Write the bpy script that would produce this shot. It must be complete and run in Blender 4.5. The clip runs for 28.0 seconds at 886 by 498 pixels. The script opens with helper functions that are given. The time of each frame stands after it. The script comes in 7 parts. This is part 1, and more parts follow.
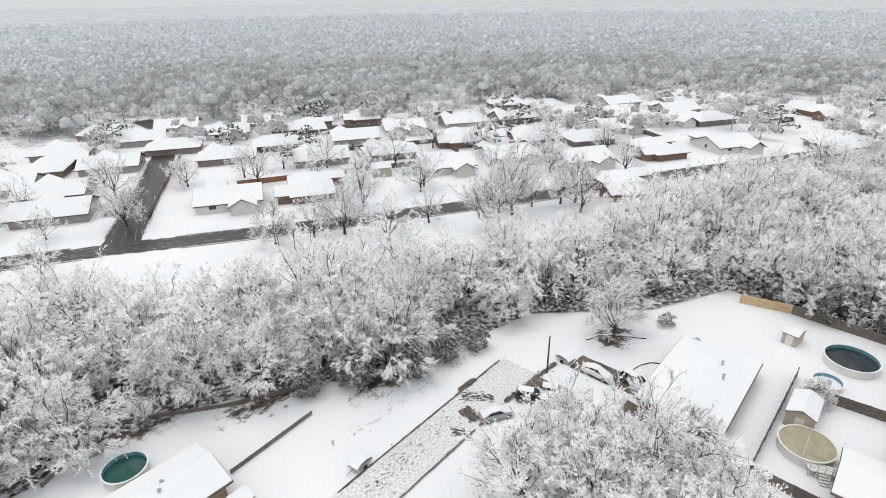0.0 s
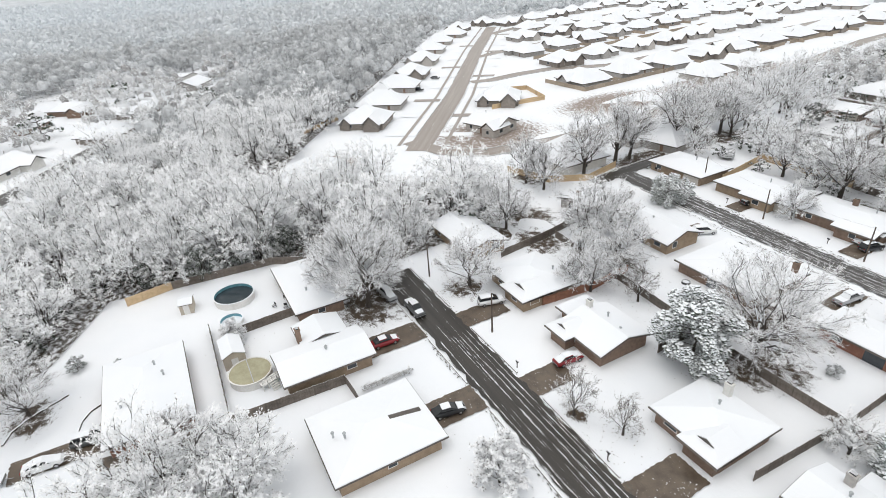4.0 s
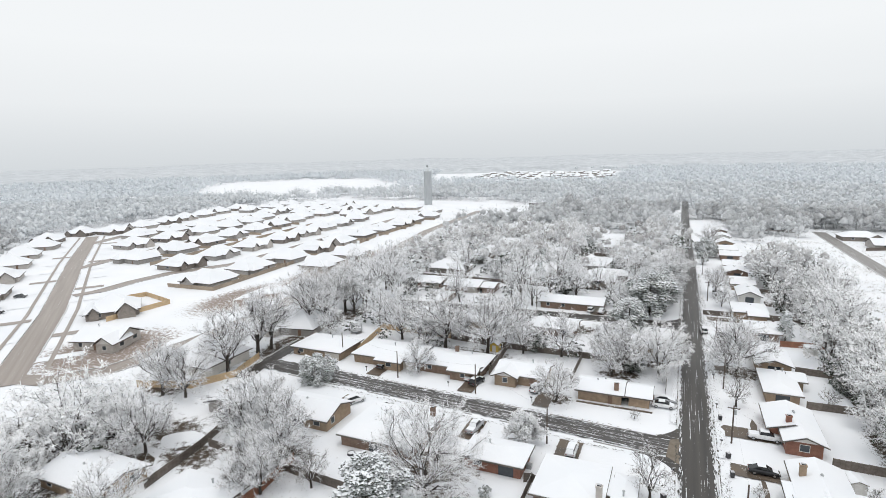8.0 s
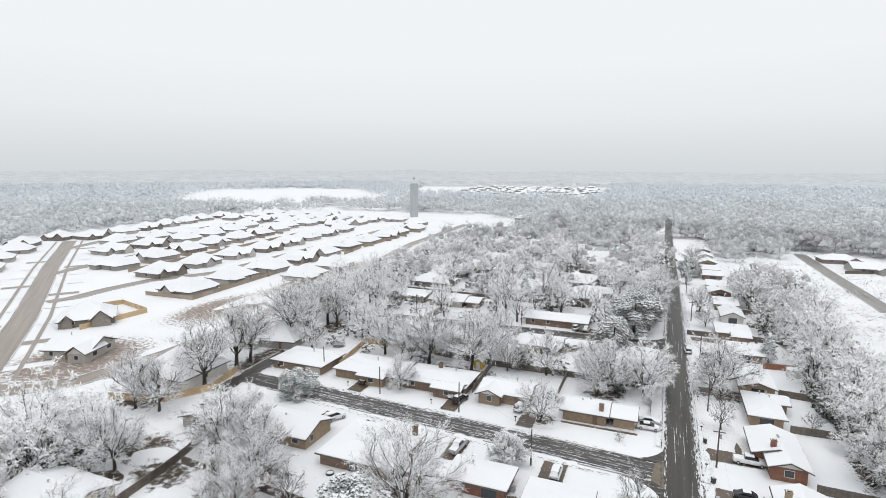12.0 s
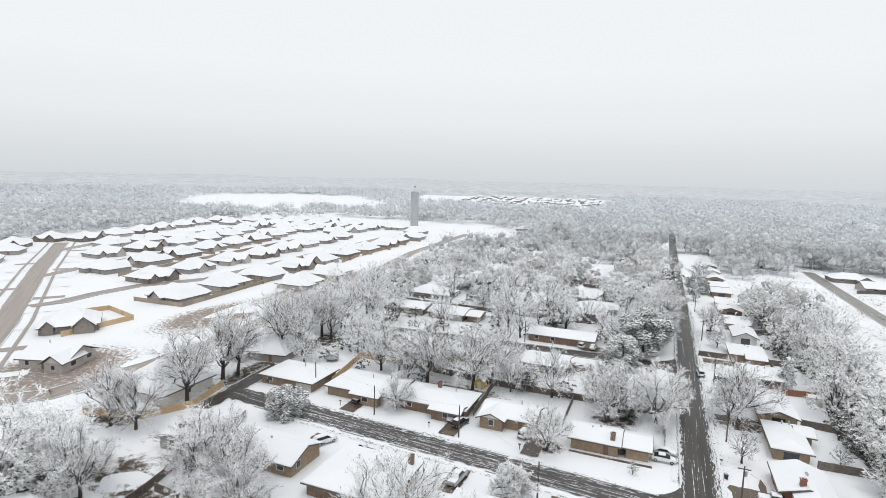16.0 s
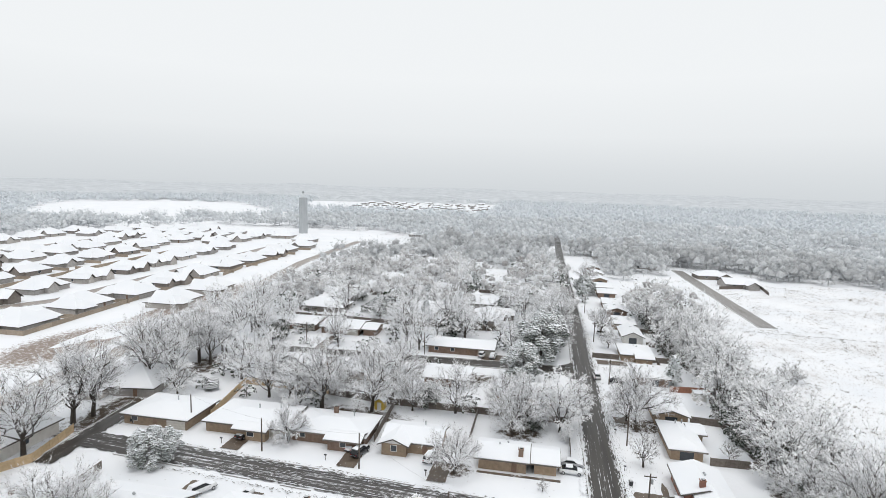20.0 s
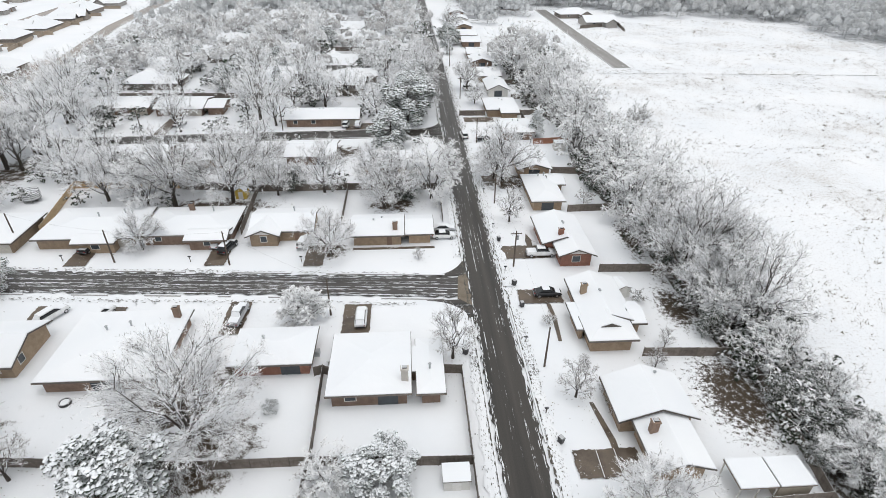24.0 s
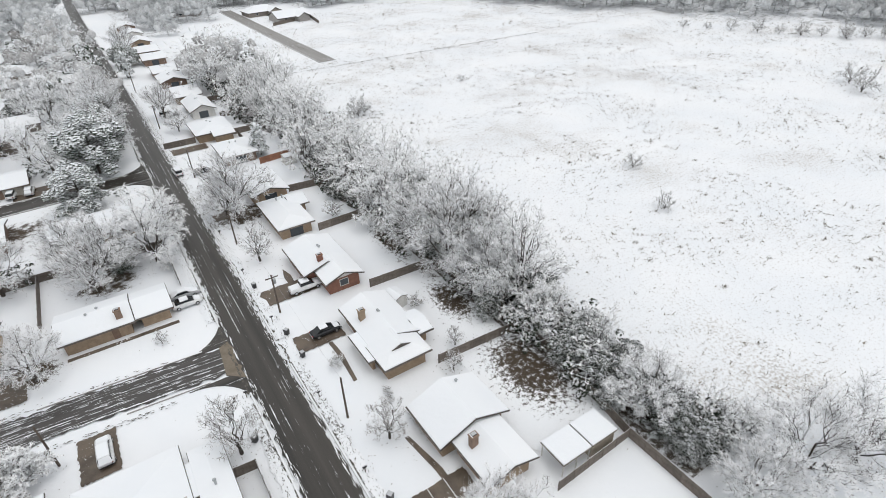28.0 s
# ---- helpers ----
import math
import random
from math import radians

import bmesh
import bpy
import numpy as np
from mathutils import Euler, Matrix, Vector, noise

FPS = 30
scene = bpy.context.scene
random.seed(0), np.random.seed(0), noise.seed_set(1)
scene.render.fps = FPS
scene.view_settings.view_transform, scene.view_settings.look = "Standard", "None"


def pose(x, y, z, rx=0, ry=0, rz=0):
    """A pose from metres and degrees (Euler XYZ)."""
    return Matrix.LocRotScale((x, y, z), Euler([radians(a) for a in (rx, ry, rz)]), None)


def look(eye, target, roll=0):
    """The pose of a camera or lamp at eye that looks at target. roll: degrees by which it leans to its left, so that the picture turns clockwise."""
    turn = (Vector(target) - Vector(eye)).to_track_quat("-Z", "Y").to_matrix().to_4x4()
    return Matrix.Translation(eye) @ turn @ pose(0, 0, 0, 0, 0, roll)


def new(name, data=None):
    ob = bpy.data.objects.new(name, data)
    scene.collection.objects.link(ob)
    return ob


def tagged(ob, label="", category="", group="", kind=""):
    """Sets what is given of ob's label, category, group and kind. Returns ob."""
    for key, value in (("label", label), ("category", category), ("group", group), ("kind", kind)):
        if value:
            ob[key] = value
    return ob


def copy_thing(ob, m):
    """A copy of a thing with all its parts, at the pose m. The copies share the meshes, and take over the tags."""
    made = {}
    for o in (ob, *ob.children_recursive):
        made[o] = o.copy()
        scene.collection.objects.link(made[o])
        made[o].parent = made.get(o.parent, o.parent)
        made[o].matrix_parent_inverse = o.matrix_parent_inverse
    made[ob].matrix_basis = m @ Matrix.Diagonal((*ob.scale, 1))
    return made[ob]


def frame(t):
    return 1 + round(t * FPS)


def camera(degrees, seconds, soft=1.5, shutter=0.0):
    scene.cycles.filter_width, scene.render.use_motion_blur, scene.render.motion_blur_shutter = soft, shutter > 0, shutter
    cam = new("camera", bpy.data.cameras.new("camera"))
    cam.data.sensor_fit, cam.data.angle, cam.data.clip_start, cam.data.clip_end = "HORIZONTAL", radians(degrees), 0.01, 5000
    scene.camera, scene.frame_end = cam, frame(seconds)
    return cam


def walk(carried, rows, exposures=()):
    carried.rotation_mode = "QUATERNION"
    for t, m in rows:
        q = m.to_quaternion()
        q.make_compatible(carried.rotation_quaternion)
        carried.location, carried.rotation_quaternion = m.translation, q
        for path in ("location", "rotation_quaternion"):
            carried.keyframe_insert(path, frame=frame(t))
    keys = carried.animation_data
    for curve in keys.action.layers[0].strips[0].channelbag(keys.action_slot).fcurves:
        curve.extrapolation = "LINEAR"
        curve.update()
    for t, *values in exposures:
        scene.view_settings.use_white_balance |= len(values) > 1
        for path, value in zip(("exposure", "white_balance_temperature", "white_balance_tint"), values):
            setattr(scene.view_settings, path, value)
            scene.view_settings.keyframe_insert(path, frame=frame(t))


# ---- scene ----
import collections

cam = camera(78.44, 28.0, soft=0.75)
PATH = [
    (0, (0.26, -7.03, 51.70), (-67.61, -67.00, 9.31), -0.93),
    (0.5, (0.70, -7.31, 51.71), (-76.31, -54.69, 8.99), -1.57),
    (1, (1.30, -7.72, 51.72), (-82.24, -41.88, 8.65), -2.08),
    (1.5, (1.76, -7.79, 51.97), (-85.76, -28.76, 8.38), -2.74),
    (2, (2.14, -7.82, 52.65), (-87.04, -15.57, 8.06), -3.29),
    (2.5, (2.55, -8.04, 53.20), (-86.33, -3.14, 7.65), -3.40),
    (3, (2.88, -8.27, 53.51), (-84.16, 8.40, 7.18), -3.56),
    (3.5, (3.25, -8.44, 53.85), (-80.38, 19.78, 6.83), -3.76),
    (4, (3.45, -8.59, 54.02), (-75.01, 30.88, 6.20), -3.93),
    (4.5, (3.87, -8.91, 54.22), (-68.24, 40.68, 5.85), -3.79),
    (6.5, (3.99, -10.45, 53.98), (-36.12, 66.84, 4.83), -2.40),
    (6.8, (3.94, -10.41, 54.15), (-34.69, 67.58, 4.90), -2.26),
    (6.9, (3.92, -10.39, 54.20), (-34.94, 69.30, 7.95), -2.22),
    (7, (3.90, -10.38, 54.26), (-35.36, 71.43, 12.24), -2.17),
    (7.1, (3.87, -10.39, 54.17), (-36.14, 73.98, 18.39), -2.07),
    (7.2, (3.84, -10.40, 54.07), (-36.53, 75.76, 23.31), -1.97),
    (7.3, (3.81, -10.41, 53.98), (-36.95, 77.63, 29.73), -1.86),
    (7.4, (3.78, -10.42, 53.89), (-37.10, 78.97, 35.52), -1.76),
    (7.5, (3.75, -10.43, 53.79), (-36.77, 79.25, 36.01), -1.66),
    (8, (3.76, -10.55, 53.71), (-36.04, 79.52, 36.27), -1.41),
    (8.5, (3.71, -10.63, 53.77), (-35.51, 79.75, 36.68), -1.23),
    (9, (3.69, -10.77, 53.81), (-35.13, 79.85, 37.07), -1.02),
    (9.5, (3.75, -10.72, 53.83), (-34.76, 80.10, 37.42), -0.82),
    (10, (3.62, -10.64, 53.90), (-34.52, 80.37, 37.73), -0.61),
    (10.5, (3.47, -10.46, 53.93), (-34.43, 80.70, 38.04), -0.39),
    (11, (3.43, -10.06, 53.94), (-34.31, 81.22, 38.30), -0.18),
    (11.5, (3.15, -9.53, 53.98), (-34.42, 81.85, 38.57), -0.01),
    (12, (2.72, -9.16, 54.04), (-34.59, 82.36, 38.80), 0.21),
    (12.5, (2.39, -8.48, 53.94), (-34.82, 83.12, 38.97), 0.36),
    (14.5, (0.67, -5.05, 53.41), (-36.53, 86.72, 39.43), 1.06),
    (15, (0.16, -4.01, 53.45), (-37.01, 87.78, 39.58), 1.20),
    (15.5, (-0.37, -3.00, 53.47), (-37.62, 88.77, 39.72), 1.33),
    (16, (-0.92, -2.00, 53.48), (-38.21, 89.78, 39.88), 1.45),
    (16.5, (-1.49, -0.88, 53.34), (-38.90, 90.88, 39.94), 1.63),
    (17, (-1.96, 0.33, 53.30), (-39.53, 92.04, 40.01), 1.78),
    (17.5, (-2.49, 1.16, 53.33), (-40.29, 92.79, 40.08), 1.98),
    (18, (-3.00, 1.86, 53.41), (-37.59, 94.79, 40.46), 1.90),
    (18.5, (-3.41, 2.61, 53.47), (-32.19, 97.54, 40.79), 1.77),
    (19, (-3.83, 3.47, 53.56), (-28.62, 99.55, 41.11), 1.63),
    (19.5, (-4.19, 4.49, 53.66), (-24.61, 101.61, 41.41), 1.52),
    (20, (-4.53, 5.52, 53.67), (-22.91, 103.06, 41.54), 1.57),
    (20.5, (-4.67, 6.54, 53.77), (-21.07, 104.45, 41.75), 1.55),
    (22.5, (-4.53, 10.77, 54.78), (-9.41, 105.73, 23.82), 1.15),
    (22.8, (-4.50, 11.30, 54.76), (-7.35, 105.66, 21.76), 1.09),
    (23, (-4.49, 11.65, 54.75), (-5.97, 104.43, 17.45), 1.04),
    (23.1, (-4.45, 11.85, 54.75), (-5.15, 102.14, 11.78), 1.00),
    (23.2, (-4.41, 12.05, 54.76), (-4.36, 99.34, 5.97), 0.96),
    (23.3, (-4.37, 12.25, 54.77), (-3.63, 96.66, 1.16), 0.92),
    (23.4, (-4.33, 12.45, 54.78), (-2.89, 96.90, 1.25), 0.87),
    (23.5, (-4.29, 12.64, 54.78), (-2.14, 97.32, 1.62), 0.83),
    (24, (-4.06, 13.87, 54.78), (1.80, 98.30, 1.52), 0.62),
    (24.5, (-3.82, 15.07, 54.90), (6.37, 99.01, 1.51), 0.32),
    (25, (-3.52, 16.26, 54.86), (10.85, 99.55, 1.42), 0.18),
    (25.5, (-3.20, 17.55, 54.88), (14.86, 100.01, 1.28), 0.07),
    (26, (-2.68, 18.76, 55.05), (18.70, 100.29, 1.24), -0.07),
    (26.5, (-2.29, 19.93, 55.09), (22.21, 100.53, 1.21), -0.09),
    (27, (-1.59, 21.07, 55.11), (27.35, 100.11, 1.12), -0.31),
    (27.5, (-0.59, 22.02, 55.32), (38.04, 96.46, 0.87), -1.34),
    (28, (0.32, 23.08, 55.53), (45.17, 93.57, 0.58), -1.87),
]
walk(cam, [(t, look(eye, target, roll)) for t, eye, target, roll in PATH],
     exposures=((0.0, 0.0, 6620, 10), (1.0, 0.11, 6600, 10), (2.0, 0.09, 6600, 10), (4.5, 0.1, 6560, 10), (7.0, 0.12, 6520, 10), (8.5, 0.0, 6500, 10), (26.0, 0.0, 6500, 10), (28.0, -0.09, 6500, 10)))

# ---- light ----
world = bpy.data.worlds.new("overcast")
scene.world = world
world.use_nodes = True
wn, wl = world.node_tree.nodes, world.node_tree.links
wn.clear()
sky = wn.new("ShaderNodeTexSky")
sky.sky_type, sky.sun_disc = "NISHITA", False
sky.sun_elevation, sky.sun_rotation = radians(76), radians(156)
sky.dust_density = 4.0
tone = wn.new("ShaderNodeVectorMath")
tone.operation = "SCALE"
tone.inputs["Scale"].default_value = 0.06
wl.new(sky.outputs[0], tone.inputs[0])
cloud = wn.new("ShaderNodeMix")
cloud.data_type = "RGBA"
cloud.inputs["Factor"].default_value = 0.97
cloud.inputs["B"].default_value = (0.852, 0.875, 0.888, 1)
wl.new(tone.outputs[0], cloud.inputs["A"])
back = wn.new("ShaderNodeBackground")
back.inputs["Strength"].default_value = 1.055
wl.new(cloud.outputs["Result"], back.inputs["Color"])
wo = wn.new("ShaderNodeOutputWorld")
wl.new(back.outputs[0], wo.inputs["Surface"])

sun_data = bpy.data.lights.new("sun", "SUN")
sun_data.energy, sun_data.angle, sun_data.color = 0.9, radians(40), (1.0, 0.97, 0.94)
sun = new("sun", sun_data)
sun.matrix_world = look((20, 0, 200), (0, 45, 0))
scene.view_settings.exposure = 0.0


# ---- materials ----
def nodes_of(name):
    m = bpy.data.materials.new(name)
    m.use_nodes = True
    t = m.node_tree
    b = t.nodes["Principled BSDF"]
    return m, t, b


def noise_node(t, scale, detail=4.0, rough=0.6, stretch=None, coords="Object"):
    tc = t.nodes.new("ShaderNodeTexCoord")
    n = t.nodes.new("ShaderNodeTexNoise")
    n.inputs["Scale"].default_value = scale
    n.inputs["Detail"].default_value = detail
    n.inputs["Roughness"].default_value = rough
    if stretch:
        mp = t.nodes.new("ShaderNodeMapping")
        mp.inputs["Scale"].default_value = stretch
        t.links.new(tc.outputs[coords], mp.inputs[0])
        t.links.new(mp.outputs[0], n.inputs["Vector"])
    else:
        t.links.new(tc.outputs[coords], n.inputs["Vector"])
    return n.outputs["Fac"]


def ramp(t, fac, stops):
    r = t.nodes.new("ShaderNodeValToRGB")
    e = r.color_ramp.elements
    while len(e) < len(stops):
        e.new(0.5)
    for k, (pos, col) in zip(e, stops):
        k.position = pos
        k.color = (*col, 1) if len(col) == 3 else (col[0], col[0], col[0], 1)
    t.links.new(fac, r.inputs[0])
    return r.outputs[0]


def mix(t, fac, a, b):
    n = t.nodes.new("ShaderNodeMix")
    n.data_type = "RGBA"
    for sock, v in (("Factor", fac), ("A", a), ("B", b)):
        if hasattr(v, "links"):
            t.links.new(v, n.inputs[sock])
        else:
            n.inputs[sock].default_value = v if sock == "Factor" else (*v, 1)
    return n.outputs["Result"]


def math_node(t, op, a, b):
    n = t.nodes.new("ShaderNodeMath")
    n.operation = op
    n.use_clamp = True
    for i, v in enumerate((a, b)):
        if hasattr(v, "links"):
            t.links.new(v, n.inputs[i])
        else:
            n.inputs[i].default_value = v
    return n.outputs[0]


def bump(t, b, height, strength, distance=0.05):
    n = t.nodes.new("ShaderNodeBump")
    n.inputs["Strength"].default_value = strength
    n.inputs["Distance"].default_value = distance
    t.links.new(height, n.inputs["Height"])
    t.links.new(n.outputs[0], b.inputs["Normal"])


SNOW = (0.86, 0.88, 0.91)


def surface(name, c1, c2, scale=3.0, rough=0.8, bumps=0.3, fine=None, metal=0.0, snow_top=0.0, per_object=0.0, stretch=None):
    """Two colours blotched at two sizes; snow_top lays snow on what faces up."""
    m, t, b = nodes_of(name)
    big = noise_node(t, scale, 4, 0.6, stretch)
    small = noise_node(t, fine or scale * 9, 5, 0.7, stretch)
    f = math_node(t, "ADD", math_node(t, "MULTIPLY", big, 0.6), math_node(t, "MULTIPLY", small, 0.4))
    col = ramp(t, f, ((0.36, c1), (0.64, c2)))
    if per_object:
        oi = t.nodes.new("ShaderNodeObjectInfo")
        hv = t.nodes.new("ShaderNodeHueSaturation")
        v = t.nodes.new("ShaderNodeMapRange")
        v.inputs["To Min"].default_value, v.inputs["To Max"].default_value = 1 - per_object, 1 + per_object
        t.links.new(oi.outputs["Random"], v.inputs["Value"])
        t.links.new(v.outputs[0], hv.inputs["Value"])
        t.links.new(col, hv.inputs["Color"])
        col = hv.outputs[0]
    if snow_top:
        g = t.nodes.new("ShaderNodeNewGeometry")
        sp = t.nodes.new("ShaderNodeSeparateXYZ")
        t.links.new(g.outputs["Normal"], sp.inputs[0])
        lift = math_node(t, "ADD", sp.outputs["Z"], math_node(t, "MULTIPLY", small, 0.5))
        mr = t.nodes.new("ShaderNodeMapRange")
        lo = 1.15 - snow_top
        mr.inputs["From Min"].default_value, mr.inputs["From Max"].default_value = lo, lo + 0.25
        t.links.new(lift, mr.inputs["Value"])
        col = mix(t, mr.outputs[0], col, SNOW)
    t.links.new(col, b.inputs["Base Color"])
    b.inputs["Roughness"].default_value = rough
    b.inputs["Metallic"].default_value = metal
    if bumps:
        bump(t, b, small, bumps)
    return m


def snow_material(name, specks=0.0, grass=(0.19, 0.16, 0.11), scale=0.6, fade=None, patchy=0.0):
    m, t, b = nodes_of(name)
    wide = noise_node(t, 0.05, 3)
    mid = noise_node(t, scale, 5, 0.65)
    fine = noise_node(t, 7.0, 4, 0.7)
    col = ramp(t, wide, ((0.3, (0.78, 0.805, 0.84)), (0.7, (0.845, 0.855, 0.875))))
    if specks:
        f = math_node(t, "ADD", math_node(t, "MULTIPLY", mid, 0.55), math_node(t, "MULTIPLY", fine, 0.45))
        if patchy:
            f = math_node(t, "ADD", f, math_node(t, "MULTIPLY", math_node(t, "SUBTRACT", noise_node(t, 0.035, 4, 0.6), 0.5), patchy))
        if fade:  # thins out towards the rim of the patch
            tc = t.nodes.new("ShaderNodeTexCoord")
            vm = t.nodes.new("ShaderNodeVectorMath")
            vm.operation = "DISTANCE"
            vm.inputs[1].default_value = (0.5, 0.5, 0.0)
            fl = t.nodes.new("ShaderNodeVectorMath")
            fl.operation = "MULTIPLY"
            fl.inputs[1].default_value = (1, 1, 0)
            t.links.new(tc.outputs["Generated"], fl.inputs[0])
            t.links.new(fl.outputs[0], vm.inputs[0])
            mr = t.nodes.new("ShaderNodeMapRange")
            mr.inputs["From Min"].default_value, mr.inputs["From Max"].default_value = fade
            mr.inputs["To Min"].default_value, mr.inputs["To Max"].default_value = 0.0, 0.26
            t.links.new(vm.outputs["Value"], mr.inputs["Value"])
            f = math_node(t, "SUBTRACT", f, mr.outputs[0])
        k = ramp(t, f, ((0.72 - specks, (0, 0, 0)), (0.78 - specks, (1, 1, 1))))
        col = mix(t, k, col, grass)
    t.links.new(col, b.inputs["Base Color"])
    b.inputs["Roughness"].default_value = 0.75
    b.inputs["Specular IOR Level"].default_value = 0.25
    bump(t, b, mid, 0.5, 0.12)
    return m


def road_material(name, dark, lite, snowy, streak, cover=0.0):
    """Asphalt or concrete, wet and dark where driven, with thin snow drawn out along the road's own length (x)."""
    m, t, b = nodes_of(name)
    grain = noise_node(t, 6.0, 5, 0.7)
    patch = noise_node(t, 1.0, 3, 0.5, (0.02, 0.75, 1))
    col = ramp(t, math_node(t, "ADD", math_node(t, "MULTIPLY", grain, 0.35), math_node(t, "MULTIPLY", patch, 0.65)), ((0.35, dark), (0.65, lite)))
    lines = noise_node(t, 1.0, 4, 0.6, (0.05, 4.2, 1))
    gaps = noise_node(t, 0.9, 4, 0.7)
    f = math_node(t, "ADD", math_node(t, "MULTIPLY", lines, 0.74), math_node(t, "MULTIPLY", gaps, 0.26))
    k = ramp(t, f, ((streak, (0, 0, 0)), (streak + 0.035, (1, 1, 1))))
    col = mix(t, k, col, snowy)
    t.links.new(col, b.inputs["Base Color"])
    rr = ramp(t, k, ((0.0, (0.42,)), (1.0, (0.8,))))
    t.links.new(rr, b.inputs["Roughness"])
    bump(t, b, grain, 0.25, 0.02)
    return m


def drive_material(name, dark, lite):
    """Wet brown concrete: damp blotches, and crumbs of snow that lie in patches."""
    m, t, b = nodes_of(name)
    damp = noise_node(t, 0.45, 4, 0.6)
    grain = noise_node(t, 7.0, 5, 0.7)
    col = ramp(t, math_node(t, "ADD", math_node(t, "MULTIPLY", damp, 0.7), math_node(t, "MULTIPLY", grain, 0.3)), ((0.38, dark), (0.6, lite)))
    crumb = math_node(t, "ADD", math_node(t, "MULTIPLY", noise_node(t, 3.2, 4, 0.7), 0.7), math_node(t, "MULTIPLY", noise_node(t, 0.3, 2, 0.5), 0.3))
    k = ramp(t, crumb, ((0.615, (0, 0, 0)), (0.635, (1, 1, 1))))
    t.links.new(mix(t, k, col, SNOW), b.inputs["Base Color"])
    t.links.new(ramp(t, damp, ((0.4, (0.3,)), (0.65, (0.7,)))), b.inputs["Roughness"])
    bump(t, b, grain, 0.25, 0.02)
    return m


def twig_material(name, light, dark, share, wide=0.0):
    """Frosted twigs: most carry snow, a share shows bark."""
    m, t, b = nodes_of(name)
    g = t.nodes.new("ShaderNodeNewGeometry")
    col = ramp(t, g.outputs["Random Per Island"], ((max(share - 0.05, 0.0), dark), (share + 0.05, light)))
    if wide:  # some stands carry more frost than others
        k = ramp(t, noise_node(t, 0.022, 4, 0.65, (1, 1, 0.001)), ((0.36, (0.0,)), (0.62, (wide,))))
        col = mix(t, k, col, dark)
    t.links.new(col, b.inputs["Base Color"])
    b.inputs["Roughness"].default_value = 0.9
    b.inputs["Specular IOR Level"].default_value = 0.1
    return m


def frost_material(name, light, dark, scale, cut):
    """Crowns of frosted twigs seen from afar: a fine mottle of snow and bark, and lighter and darker trees."""
    m, t, b = nodes_of(name)
    g = t.nodes.new("ShaderNodeNewGeometry")
    fine = noise_node(t, scale, 6, 0.8)
    wide = noise_node(t, 0.022, 4, 0.65, (1, 1, 0.001))
    f = math_node(t, "ADD", math_node(t, "MULTIPLY", fine, 0.6), math_node(t, "MULTIPLY", math_node(t, "SUBTRACT", 1.0, wide), 0.3))
    f = math_node(t, "ADD", f, math_node(t, "MULTIPLY", g.outputs["Random Per Island"], 0.10))
    col = ramp(t, f, ((cut - 0.07, dark), (cut + 0.07, light)))
    t.links.new(col, b.inputs["Base Color"])
    b.inputs["Roughness"].default_value = 0.95
    b.inputs["Specular IOR Level"].default_value = 0.05
    bump(t, b, fine, 0.8, 0.4)
    return m


